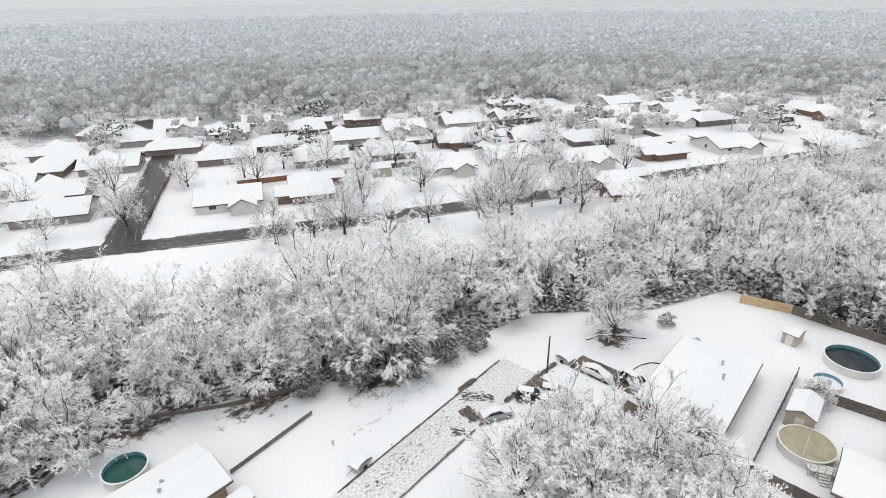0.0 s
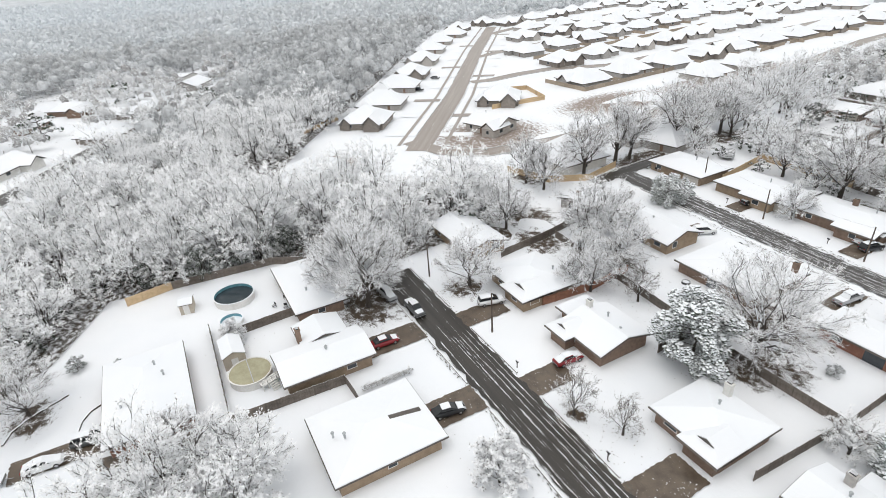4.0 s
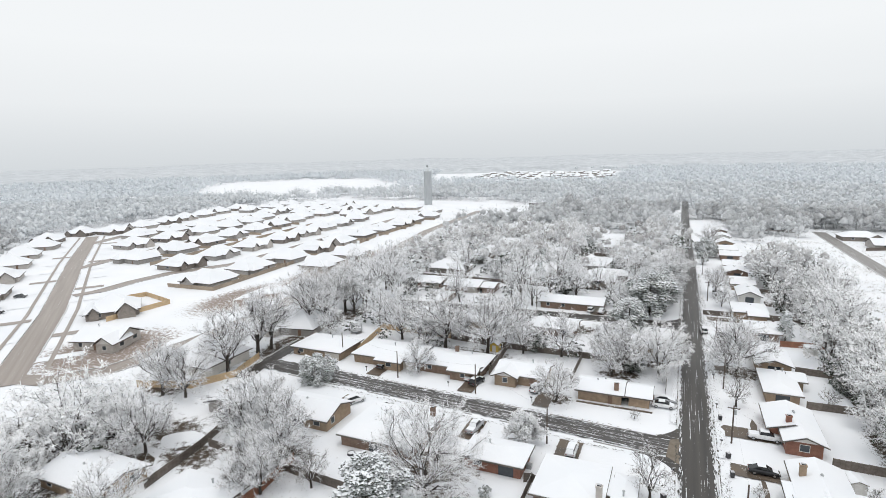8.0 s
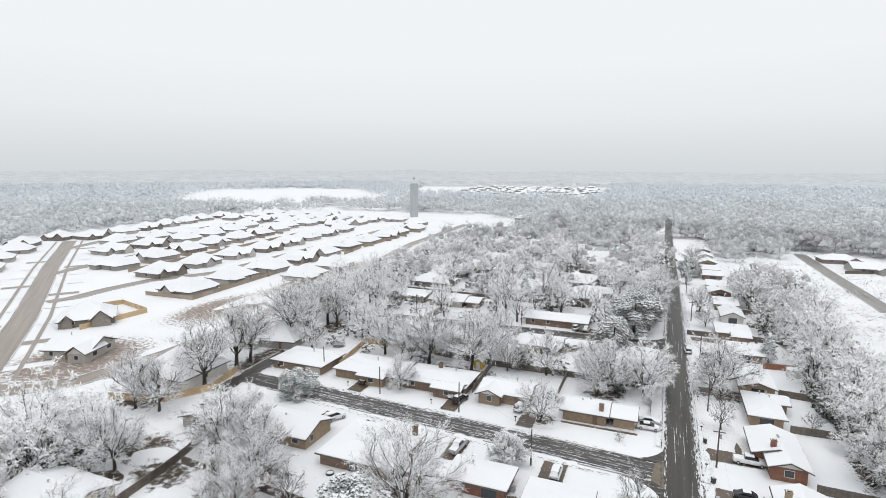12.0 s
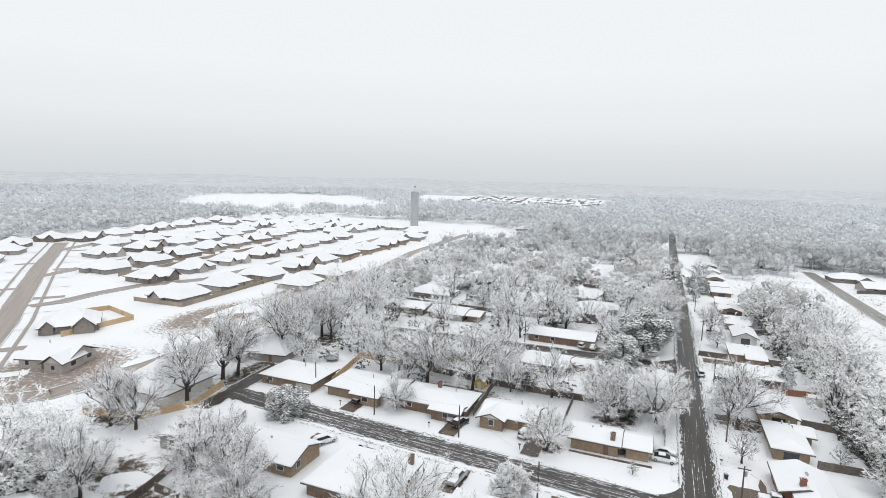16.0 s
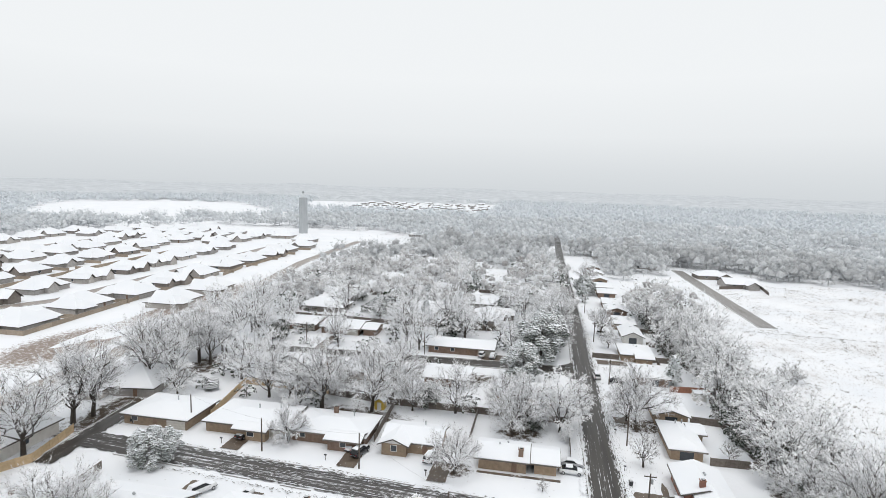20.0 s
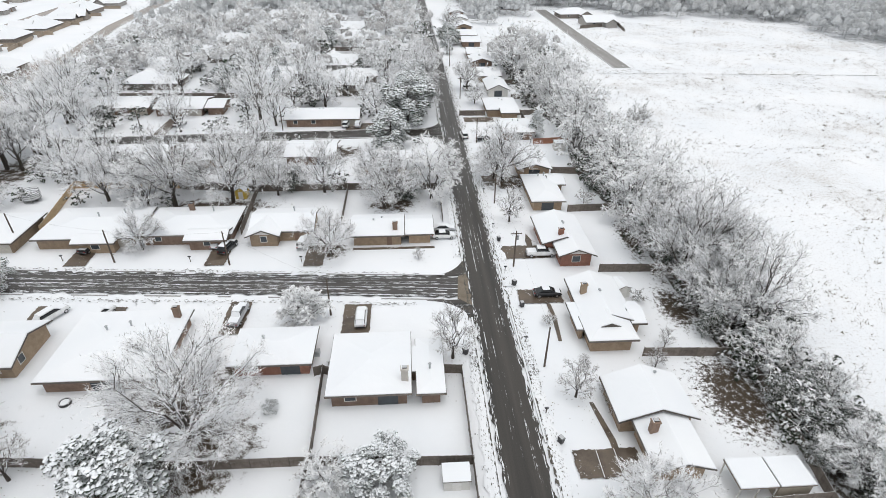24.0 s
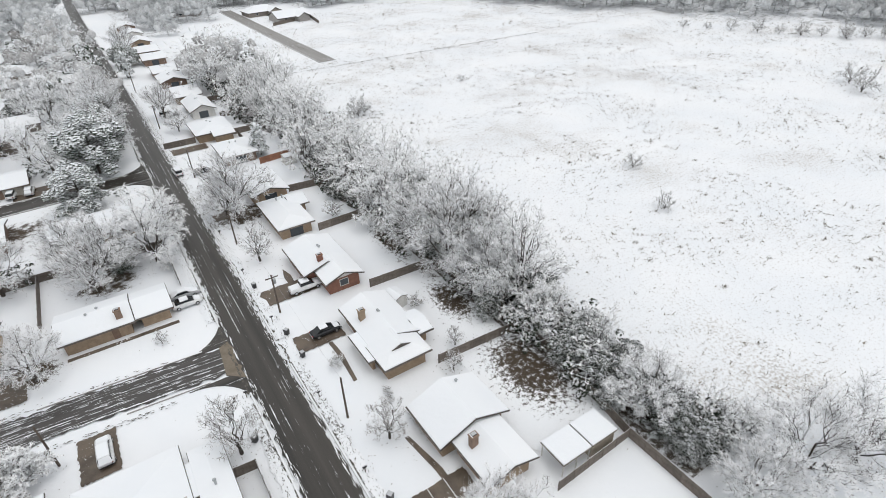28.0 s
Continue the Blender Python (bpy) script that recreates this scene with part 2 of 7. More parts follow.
M = {
    "ground": snow_material("snow_ground", 0.07),
    "field": snow_material("snow_over_grass", 0.165, (0.47, 0.445, 0.42), 2.2, patchy=0.42),
    "bare": snow_material("thin_snow_on_soil", 0.30, (0.075, 0.056, 0.04), fade=(0.15, 0.5)),
    "yard": snow_material("thin_snow_on_yard_soil", 0.325, (0.06, 0.045, 0.032), 1.5, fade=(0.12, 0.5)),
    "floor": snow_material("thin_snow_on_litter", 0.27, (0.075, 0.06, 0.047), 1.1),
    "redsoil": snow_material("thin_snow_on_red_soil", 0.315, (0.27, 0.22, 0.19), 0.9, fade=(0.22, 0.52)),
    "roofsnow": snow_material("roof_snow", 0.0),
    "asphalt": road_material("wet_asphalt", (0.019, 0.017, 0.015), (0.058, 0.051, 0.044), SNOW, 0.598),
    "asphalt_snowy": road_material("snowy_asphalt", (0.038, 0.035, 0.033), (0.072, 0.067, 0.063), SNOW, 0.568),
    "lane": snow_material("trodden_slush", 0.25, (0.56, 0.565, 0.575), 3.2, patchy=0.25),
    "slush": snow_material("thin_slush_on_asphalt", 0.33, (0.075, 0.071, 0.068), 2.4, fade=(0.15, 0.52)),
    "verge": snow_material("speckled_verge", 0.145, (0.06, 0.05, 0.042), 2.2, patchy=0.6),
    "concrete_grey": road_material("damp_grey_concrete_road", (0.17, 0.16, 0.152), (0.27, 0.258, 0.247), SNOW, 0.6),
    "concrete": road_material("damp_concrete_road", (0.235, 0.2, 0.175), (0.34, 0.297, 0.265), SNOW, 0.62),
    "drive": drive_material("wet_driveway", (0.07, 0.052, 0.038), (0.15, 0.118, 0.09)),
    "kerb": surface("kerb_concrete", (0.3, 0.29, 0.28), (0.45, 0.44, 0.43), 2.0, 0.8, 0.2, snow_top=0.35),
    "shingle": surface("dark_shingles", (0.07, 0.062, 0.056), (0.14, 0.125, 0.115), 2.0, 0.9, 0.4),
    "fascia": surface("painted_fascia", (0.13, 0.11, 0.093), (0.22, 0.19, 0.165), 2.0, 0.7, 0.1, per_object=0.3),
    "brick_tan": surface("tan_brick", (0.26, 0.19, 0.13), (0.38, 0.29, 0.205), 1.2, 0.85, 0.4, 14.0, per_object=0.15),
    "brick_red": surface("red_brick", (0.22, 0.10, 0.072), (0.33, 0.165, 0.115), 1.2, 0.85, 0.4, 14.0, per_object=0.15),
    "brick_brown": surface("brown_brick", (0.165, 0.112, 0.083), (0.27, 0.19, 0.145), 1.2, 0.85, 0.4, 14.0, per_object=0.15),
    # brown brick greyed to put distance haze into the estate walls
    "brick_hazed_taupe": surface("haze_greyed_brick", (0.2, 0.175, 0.155), (0.31, 0.275, 0.245), 1.2, 0.85, 0.4, 14.0, per_object=0.2),
    "brick_grey": surface("grey_brick", (0.30, 0.285, 0.27), (0.46, 0.44, 0.42), 1.2, 0.85, 0.4, 14.0, per_object=0.15),
    "brick_pale": surface("pale_brick", (0.37, 0.345, 0.32), (0.51, 0.48, 0.45), 1.2, 0.85, 0.4, 14.0, per_object=0.2),
    "siding": surface("white_siding", (0.62, 0.61, 0.58), (0.76, 0.75, 0.72), 1.0, 0.6, 0.15, per_object=0.08),
    "trim": surface("white_trim", (0.68, 0.67, 0.64), (0.8, 0.79, 0.77), 3.0, 0.5, 0.1),
    "wood": surface("weathered_fence_wood", (0.10, 0.085, 0.073), (0.21, 0.18, 0.155), 1.5, 0.9, 0.4, 20.0, snow_top=0.3, per_object=0.18),
    "newwood": surface("fresh_fence_wood", (0.46, 0.33, 0.19), (0.62, 0.47, 0.30), 1.5, 0.85, 0.4, 20.0, snow_top=0.25, per_object=0.12),
    "palewood": surface("pale_estate_fence_wood", (0.27, 0.22, 0.17), (0.40, 0.335, 0.265), 1.5, 0.9, 0.4, 20.0, snow_top=0.25, per_object=0.12),
    "redwood": surface("red_stained_fence_wood", (0.21, 0.095, 0.06), (0.33, 0.16, 0.10), 1.5, 0.85, 0.4, 20.0, snow_top=0.25, per_object=0.12),
    "pole": surface("tarred_pole_wood", (0.07, 0.055, 0.045), (0.14, 0.11, 0.09), 1.5, 0.9, 0.4, stretch=(6, 6, 0.6)),
    "bark": surface("bark", (0.04, 0.033, 0.028), (0.095, 0.08, 0.068), 2.0, 0.95, 0.8, 16.0, snow_top=0.66, stretch=(3, 3, 0.8)),
    "twig": twig_material("frosted_twigs", (0.93, 0.935, 0.95), (0.14, 0.125, 0.115), 0.16),
    "twig_white": twig_material("snow_laden_twigs", (0.95, 0.955, 0.965), (0.14, 0.125, 0.115), 0.07),
    "twig_dark": twig_material("half_frosted_twigs", (0.88, 0.885, 0.9), (0.13, 0.11, 0.095), 0.5),
    "leaf": surface("snowy_evergreen", (0.025, 0.04, 0.022), (0.06, 0.085, 0.05), 3.0, 0.8, 0.3, snow_top=0.8),
    "leaf_bare": surface("dark_evergreen", (0.022, 0.032, 0.02), (0.055, 0.07, 0.043), 3.0, 0.8, 0.3, snow_top=0.5),
    "shrub": twig_material("snowy_shrub", (0.9, 0.905, 0.92), (0.10, 0.09, 0.07), 0.36),
    "edgetwig": twig_material("thicket_twigs", (0.94, 0.945, 0.955), (0.1, 0.09, 0.08), 0.12),
    # lower contrast than the near twigs: paler bark
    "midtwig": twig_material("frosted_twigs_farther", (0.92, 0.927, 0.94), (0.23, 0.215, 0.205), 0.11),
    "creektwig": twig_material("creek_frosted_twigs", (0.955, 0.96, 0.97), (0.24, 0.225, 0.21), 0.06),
    # farther gardens: bark tones lifted so the colour carries some haze
    "midcrown": twig_material("frosted_sprays_haze_tint", (0.90, 0.91, 0.925), (0.36, 0.35, 0.34), 0.13),
    "midcore": frost_material("frosted_boughs_haze_tint", (0.70, 0.705, 0.715), (0.27, 0.26, 0.255), 1.5, 0.48),
    # haze painted into the far colours: paler, bluer, flatter with each distance zone
    "farwood": twig_material("far_frosted_sprays_haze_tint", (0.745, 0.765, 0.785), (0.40, 0.405, 0.41), 0.14, 0.7),
    "farcore": frost_material("far_frosted_boughs_haze_tint", (0.64, 0.655, 0.67), (0.38, 0.385, 0.39), 0.9, 0.48),
    "dotwood": twig_material("farther_frosted_sprays_haze_tint", (0.735, 0.765, 0.79), (0.52, 0.54, 0.56), 0.2, 0.65),
    "dotcore": frost_material("farther_frosted_boughs_haze_tint", (0.71, 0.735, 0.757), (0.52, 0.535, 0.55), 0.6, 0.48),
    "hazewood": twig_material("distant_frosted_sprays_haze_tint", (0.72, 0.755, 0.785), (0.59, 0.62, 0.65), 0.25, 0.6),
    "hazecore": frost_material("distant_frosted_boughs_haze_tint", (0.68, 0.715, 0.745), (0.59, 0.62, 0.645), 0.4, 0.48),
    # litter tone paler and greyer than the near floor
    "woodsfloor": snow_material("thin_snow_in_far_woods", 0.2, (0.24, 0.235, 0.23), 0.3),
    # canopy colours carry painted haze too
    "canopy": surface("distant_frosted_canopy_haze_tint", (0.40, 0.425, 0.45), (0.62, 0.645, 0.67), 0.03, 0.95, 0.0, 0.12),
    "metal": surface("galvanised_metal", (0.36, 0.38, 0.39), (0.5, 0.52, 0.53), 2.0, 0.45, 0.05, metal=0.6),
    "tower": surface("tower_paint", (0.36, 0.385, 0.40), (0.47, 0.49, 0.505), 0.1, 0.6, 0.05, stretch=(1, 1, 0.15)),
    "black": surface("black_plastic", (0.018, 0.018, 0.02), (0.04, 0.04, 0.042), 4.0, 0.5, 0.1, snow_top=0.28),
    "tyre": surface("tyre_rubber", (0.018, 0.018, 0.018), (0.035, 0.035, 0.035), 6.0, 0.85, 0.2),
    "rim": surface("alloy_rim", (0.45, 0.45, 0.46), (0.6, 0.6, 0.61), 6.0, 0.35, 0.0, metal=0.9),
    "poolblue": surface("blue_pool_wall", (0.10, 0.27, 0.33), (0.17, 0.37, 0.44), 1.0, 0.5, 0.1),
    "poolcover": surface("olive_pool_cover", (0.30, 0.28, 0.18), (0.42, 0.395, 0.27), 0.8, 0.6, 0.2),
    "yellow": surface("yellow_paint", (0.58, 0.40, 0.07), (0.70, 0.50, 0.11), 1.5, 0.6, 0.1),
    "tan": surface("tan_paint", (0.42, 0.37, 0.30), (0.54, 0.48, 0.40), 1.2, 0.7, 0.15),
    "garage": surface("garage_door_paint", (0.5, 0.47, 0.42), (0.62, 0.59, 0.54), 2.0, 0.6, 0.1, per_object=0.2),
    "door": surface("door_paint", (0.16, 0.10, 0.07), (0.25, 0.16, 0.11), 2.0, 0.5, 0.1, per_object=0.3),
}


def gloss(name, col, rough=0.15, metal=0.0):
    m, t, b = nodes_of(name)
    n = noise_node(t, 1.2, 3)
    c = ramp(t, n, ((0.3, tuple(v * 0.85 for v in col)), (0.7, tuple(min(1, v * 1.1) for v in col))))
    t.links.new(c, b.inputs["Base Color"])
    b.inputs["Roughness"].default_value = rough
    b.inputs["Metallic"].default_value = metal
    return m


M["glass"] = gloss("window_glass", (0.06, 0.07, 0.08), 0.08)
M["carglass"] = gloss("tinted_car_glass", (0.02, 0.023, 0.026), 0.06)
M["water"] = gloss("dark_pool_water", (0.028, 0.042, 0.05), 0.04)
M["greenwater"] = gloss("green_pool_water", (0.02, 0.10, 0.085), 0.05)
M["tealwater"] = gloss("teal_pool_water", (0.16, 0.36, 0.34), 0.05)
M["lamp_red"] = gloss("tail_light", (0.30, 0.02, 0.02), 0.2)
M["lamp_clear"] = gloss("headlight", (0.6, 0.62, 0.63), 0.1)
PAINT = {k: gloss(k + "_car_paint", c, 0.25, 0.0) for k, c in {
    "white": (0.72, 0.73, 0.74), "black": (0.02, 0.021, 0.024), "silver": (0.36, 0.37, 0.385), "red": (0.22, 0.02, 0.025),
    "grey": (0.10, 0.105, 0.11), "blue": (0.035, 0.06, 0.12)}.items()}


# ---- shapes ----
class Buf:
    """Collects vertices and faces of one mesh."""

    def __init__(self):
        self.v, self.f = [], []

    def add(self, verts, faces):
        n = len(self.v)
        self.v += [tuple(p) for p in verts]
        self.f += [tuple(i + n for i in q) for q in faces]
        return self

    def box(self, x0, y0, z0, x1, y1, z1, rz=0.0):
        pts = [(x0, y0, z0), (x1, y0, z0), (x1, y1, z0), (x0, y1, z0), (x0, y0, z1), (x1, y0, z1), (x1, y1, z1), (x0, y1, z1)]
        if rz:
            c, s = math.cos(radians(rz)), math.sin(radians(rz))
            mx, my = (x0 + x1) / 2, (y0 + y1) / 2
            pts = [(mx + (x - mx) * c - (y - my) * s, my + (x - mx) * s + (y - my) * c, z) for x, y, z in pts]
        return self.add(pts, [(3, 2, 1, 0), (4, 5, 6, 7), (0, 1, 5, 4), (1, 2, 6, 5), (2, 3, 7, 6), (3, 0, 4, 7)])

    def tube(self, p0, p1, r0, r1, n=6, cap=False):
        a, b = Vector(p0), Vector(p1)
        d = (b - a).normalized() if (b - a).length > 1e-6 else Vector((0, 0, 1))
        u = d.orthogonal().normalized()
        w = d.cross(u)
        ring = [(math.cos(2 * math.pi * i / n), math.sin(2 * math.pi * i / n)) for i in range(n)]
        pts = [a + (u * c + w * s) * r0 for c, s in ring] + [b + (u * c + w * s) * r1 for c, s in ring]
        faces = [(i, (i + 1) % n, n + (i + 1) % n, n + i) for i in range(n)]
        if cap:
            faces += [tuple(range(n - 1, -1, -1)), tuple(range(n, 2 * n))]
        return self.add(pts, faces)

    def loft(self, rings, cap=True):
        """Rings of equally many points, joined one to the next."""
        n = len(rings[0])
        pts = [p for r in rings for p in r]
        faces = [(k * n + i, k * n + (i + 1) % n, (k + 1) * n + (i + 1) % n, (k + 1) * n + i) for k in range(len(rings) - 1) for i in range(n)]
        if cap:
            faces += [tuple(range(n - 1, -1, -1)), tuple((len(rings) - 1) * n + i for i in range(n))]
        return self.add(pts, faces)

    def mesh(self, name, mat, smooth=False):
        me = bpy.data.meshes.new(name)
        me.from_pydata(self.v, [], self.f)
        me.materials.append(mat)
        if smooth:
            me.polygons.foreach_set("use_smooth", [True] * len(me.polygons))
        me.update()
        return me


def part(name, buf, mat, parent, label="", smooth=False):
    ob = new(name, buf.mesh(name, mat, smooth) if isinstance(buf, Buf) else buf)
    ob.parent = parent
    if label:
        ob["label"] = label
    return ob


def thing(name, x, y, z, rz, label, category, group="", kind=""):
    ob = new(name)
    ob.empty_display_size = 0.5
    ob.matrix_basis = pose(x, y, z, 0, 0, rz)
    return tagged(ob, label, category, group, kind)


def solid(name, buf, mat, label, category, group="", kind="", smooth=False):
    return tagged(new(name, buf.mesh(name, mat, smooth)), label, category, group, kind)


def ellipse(cx, cy, rx, ry, z, n=24, wob=0.0, seed=0):
    rr = random.Random(seed)
    ph = [rr.uniform(0, 6.28) for _ in range(4)]
    out = []
    for i in range(n):
        a = 2 * math.pi * i / n
        k = 1 + wob * (math.sin(2 * a + ph[0]) * 0.4 + math.sin(3 * a + ph[1]) * 0.35 + math.sin(5 * a + ph[2]) * 0.3 + math.sin(9 * a + ph[3]) * 0.2)
        out.append((cx + rx * k * math.cos(a), cy + ry * k * math.sin(a), z))
    return out


M["apron"] = surface("tan_concrete", (0.13, 0.105, 0.075), (0.21, 0.175, 0.135), 0.8, 0.6, 0.2)

# ---- ground and roads ----
GROUND = Buf()
steps = [-4600, -2500, -1200, -500, -200, 0, 200, 500, 1200, 2500, 4600]
GROUND.add([(x, y, 0) for y in steps for x in steps],
           [(j * 11 + i, j * 11 + i + 1, j * 11 + i + 12, j * 11 + i + 11) for j in range(10) for i in range(10)])
solid("ground", GROUND, M["ground"], "snow-covered ground reaching the horizon", "ground", kind="structure")


def along(points):
    """Unit normals and running length of a polyline."""
    out = []
    run = 0.0
    for i, p in enumerate(points):
        a, b = Vector(points[max(i - 1, 0)]), Vector(points[min(i + 1, len(points) - 1)])
        d = (b - a).normalized()
        if i:
            run += (Vector(p) - Vector(points[i - 1])).length
        out.append((Vector(p), Vector((-d.y, d.x)), run))
    return out


def finer(points, step=8.0):
    out = [points[0]]
    for a, b in zip(points, points[1:]):
        n = max(1, int((Vector(b) - Vector(a)).length / step))
        out += [tuple(Vector(a).lerp(Vector(b), k / n)) for k in range(1, n + 1)]
    return out


def road(name, points, width, mat, label, z=0.16, kerbs=True, ragged=0.0, kind="structure", category="road"):
    """A strip laid along points; its own x axis runs along its first leg, so that wheel tracks follow it."""
    p0, p1 = Vector(points[0]), Vector(points[-1])
    ang = math.atan2((p1 - p0).y, (p1 - p0).x)
    inv = Matrix.Rotation(-ang, 2)
    b, kb = Buf(), []
    rr = random.Random(len(points) * 7 + int(width * 10))
    rows = along(finer(points, 0.7 if ragged and width < 7 else 1.2 if ragged else 8.0))
    pts = []
    for p, n, _ in rows:
        wl_, wr = (width / 2 - ragged * rr.random(), width / 2 - ragged * rr.random())
        for s in (wl_, -wr):
            q = inv @ (p + n * s - p0)
            pts.append((q.x, q.y, 0))
    b.add(pts, [(2 * i + 1, 2 * i + 3, 2 * i + 2, 2 * i) for i in range(len(rows) - 1)])
    ob = solid(name, b, mat, label, category, kind=kind)
    ob.matrix_basis = pose(p0.x, p0.y, z, 0, 0, math.degrees(ang))
    if kerbs:
        for side in (1, -1):
            runs = [[]]
            for p, n, _ in along(finer(points, 2.0)):
                a, c = p + n * side * (width / 2 + 0.02), p + n * side * (width / 2 + 0.26)
                if any(x0 < a.x < x1 and y0 < a.y < y1 for x0, y0, x1, y1 in MOUTHS):
                    if runs[-1]:
                        runs.append([])
                    continue
                runs[-1].append([(a.x, a.y, -0.05), (a.x, a.y, 0.235), (c.x, c.y, 0.24), (c.x, c.y, -0.05)])
            for rings in runs:
                if len(rings) > 1:
                    solid("kerb", Buf().loft(rings), M["kerb"], "concrete kerb with snow along the road", "kerb", kind="structure")
    return ob


# where side streets and driveways meet a road, its kerb is left out
MOUTHS = [(3, 82, 7, 94), (3, 17, 7, 27), (3, 158, 7, 169), (3, -48, 7, -38), (-96, 86, -86, 101), (10, 83, 13, 87.5), (10, 96.5, 13, 101), (10, 50, 13, 55), (-24, 85, -19.5, 100), (-42, 85, -37, 100), (-67, 88, -61, 102),
          (-54, 84, -49, 90.5), (-34, 83, -29.5, 89.5), (-64.5, 84, -60.5, 91), (-15.5, 82, -10, 88), (-65, 24, -58, 27), (-46, 24, -40, 27), (-25, 24, -19, 27), (-12.5, 24, -7, 27), (-66, 17, -60, 21), (-48, 17, -42, 21), (-160, 55, -138, 78),
          (-228, 115, -212, 132), (-284, 154, -268, 170), (-358, 208, -342, 226), (-48, -146, -28, -128), (4, 80, 6.5, 96)]
road("road_main", [(8.4, -70), (8.4, 18), (8.4, 90), (8.6, 200), (7.0, 420), (7.5, 660)], 6.1, M["asphalt"], "wet dark asphalt street with snow in the tyre tracks", ragged=0.5)
road("road_cross", [(-94, 95.2), (-40, 91.5), (5.6, 88.2)], 6.6, M["asphalt_snowy"], "asphalt side street streaked with tyre tracks in snow", 0.152, ragged=0.7)
road("road_near", [(-82, 23.3), (-40, 23.3), (-15, 22.6), (5.6, 22.0)], 7.0, M["asphalt"], "wet asphalt side street with lines of snow", 0.152, ragged=0.6)
road("road_court", [(-94, 85), (-95, 96), (-96.2, 113)], 4.6, M["asphalt"], "wet asphalt end of the side street", 0.145, ragged=0.6)
road("road_far_cross", [(-100, 159), (-64, 161), (-30, 162.5), (5.6, 163.5)], 6.0, M["asphalt"], "wet asphalt side street under trees", 0.152, ragged=0.7)
road("lane", [(-58, -43.2), (-45, -43.2), (-22, -43.0), (8, -42.6)], 6.2, M["lane"], "slushy asphalt lane with tyre marks", 0.139, False, 0.3)
road("road_field", [(82, 383), (82.6, 310), (83.6, 235.5)], 6.6, M["concrete_grey"], "damp grey concrete road that ends in the field", 0.152, True)
road("road_new", [(-146, 60), (-203, 106), (-296, 174), (-385, 243)], 8.0, M["concrete"], "damp tan concrete street of the new estate", 0.16, True, 0.3)
road("road_new_bend", [(-156, 62), (-140, 66), (-131, 76), (-127.5, 100), (-128, 135), (-136, 176), (-143, 243), (-158, 330), (-166, 460)], 6.4, M["concrete"], "damp tan concrete street along the estate", 0.152, True, 0.5)
CROSS = "damp concrete street between new houses"
road("road_new_cross", [(-221, 125), (-218, 135), (-220, 150), (-219, 170), (-211, 184), (-205, 196)], 6.2, M["concrete"], CROSS, 0.148, True, 0.5)
road("road_new_row", [(-205, 196), (-207, 240), (-212, 320), (-217, 425)], 6.2, M["concrete"], CROSS, 0.145, True, 0.5)
road("road_new_middle", [(-276, 160), (-286, 200), (-294, 260), (-306, 350), (-310, 480)], 6.2, M["concrete"], CROSS, 0.145, True, 0.5)
road("road_new_back", [(-350, 216), (-364, 250), (-366, 350), (-374, 490)], 6.2, M["concrete"], CROSS, 0.145, True, 0.5)
road("road_west", [(12, -166), (-35, -138), (-67, -117), (-102, -96), (-132, -79), (-170, -60), (-220, -32), (-268, 6), (-330, 48)], 7.4, M["asphalt"], "wet asphalt street of the western estate", 0.152, True, 0.8)
road("road_west_side", [(-36, -139), (-48, -159), (-68, -193), (-88, -228), (-97, -252), (-100, -284)], 8.6, M["asphalt"], "wet dark asphalt side street", 0.145, True, 0.5)


PATCHES = [0]


def patch(name, cx, cy, rx, ry, mat, label, wob=0.25, z=0.0, category="ground", kind="structure"):
    PATCHES[0] += 1
    z += 0.004 + 0.0014 * PATCHES[0]
    b = Buf()
    ring = ellipse(cx, cy, rx, ry, z, 40, wob, int(cx * 7 + cy))
    b.add([(cx, cy, z)] + ring, [(0, i + 1, (i + 1) % 40 + 1) for i in range(40)])
    return solid(name, b, mat, label, category, kind=kind)


def drive(x0, y0, x1, y1, mat="drive"):
    b = Buf()
    rr = random.Random(int(x0 * 13 + y0 * 7))
    n = 22
    j = lambda: rr.uniform(-0.14, 0.1)
    ring = [(x0 + (x1 - x0) * i / n, y0 + j(), 0.135) for i in range(n)] + [(x1 + j(), y0 + (y1 - y0) * i / n, 0.135) for i in range(n)]
    ring += [(x1 + (x0 - x1) * i / n, y1 + j(), 0.135) for i in range(n)] + [(x0 + j(), y1 + (y0 - y1) * i / n, 0.135) for i in range(n)]
    c = ((x0 + x1) / 2, (y0 + y1) / 2, 0.135)
    m = len(ring)
    b.add([c] + ring, [(0, i + 1, (i + 1) % m + 1) for i in range(m)])
    solid("driveway", b, M[mat], "wet brown concrete driveway cleared of snow", "driveway", kind="structure")


for d in ((14.4, 50.9, 22.2, 54.8), (13.6, 83.2, 20.8, 87), (12.4, 96.6, 22, 101), (-15, 77.2, -10.7, 84.4), (-23.5, 96, -20, 103), (-41.2, 97, -37.6, 103.5),
          (-66, 98, -62.2, 104), (-63.6, 25.6, -59.2, 35), (-45, 25, -40.5, 33.5), (-24.5, 25, -19.5, 34.5), (-12, 25, -7.5, 35), (-65.5, 9.5, -60.5, 19.8),
          (-47.5, 11.8, -42.5, 19.8), (-66.5, -37.2, -62.5, -22), (-75.5, 158.5, -72, 178), (-22, 166, -12, 172), (-53.2, 80, -49.6, 85.6), (-33.4, 78, -30, 86), (-63.8, 79, -61, 86.5),
          (-57.6, -39.6, -51.4, -35.2), (12, 130, 20, 133), (12, 172, 22, 176)):
    drive(*d)

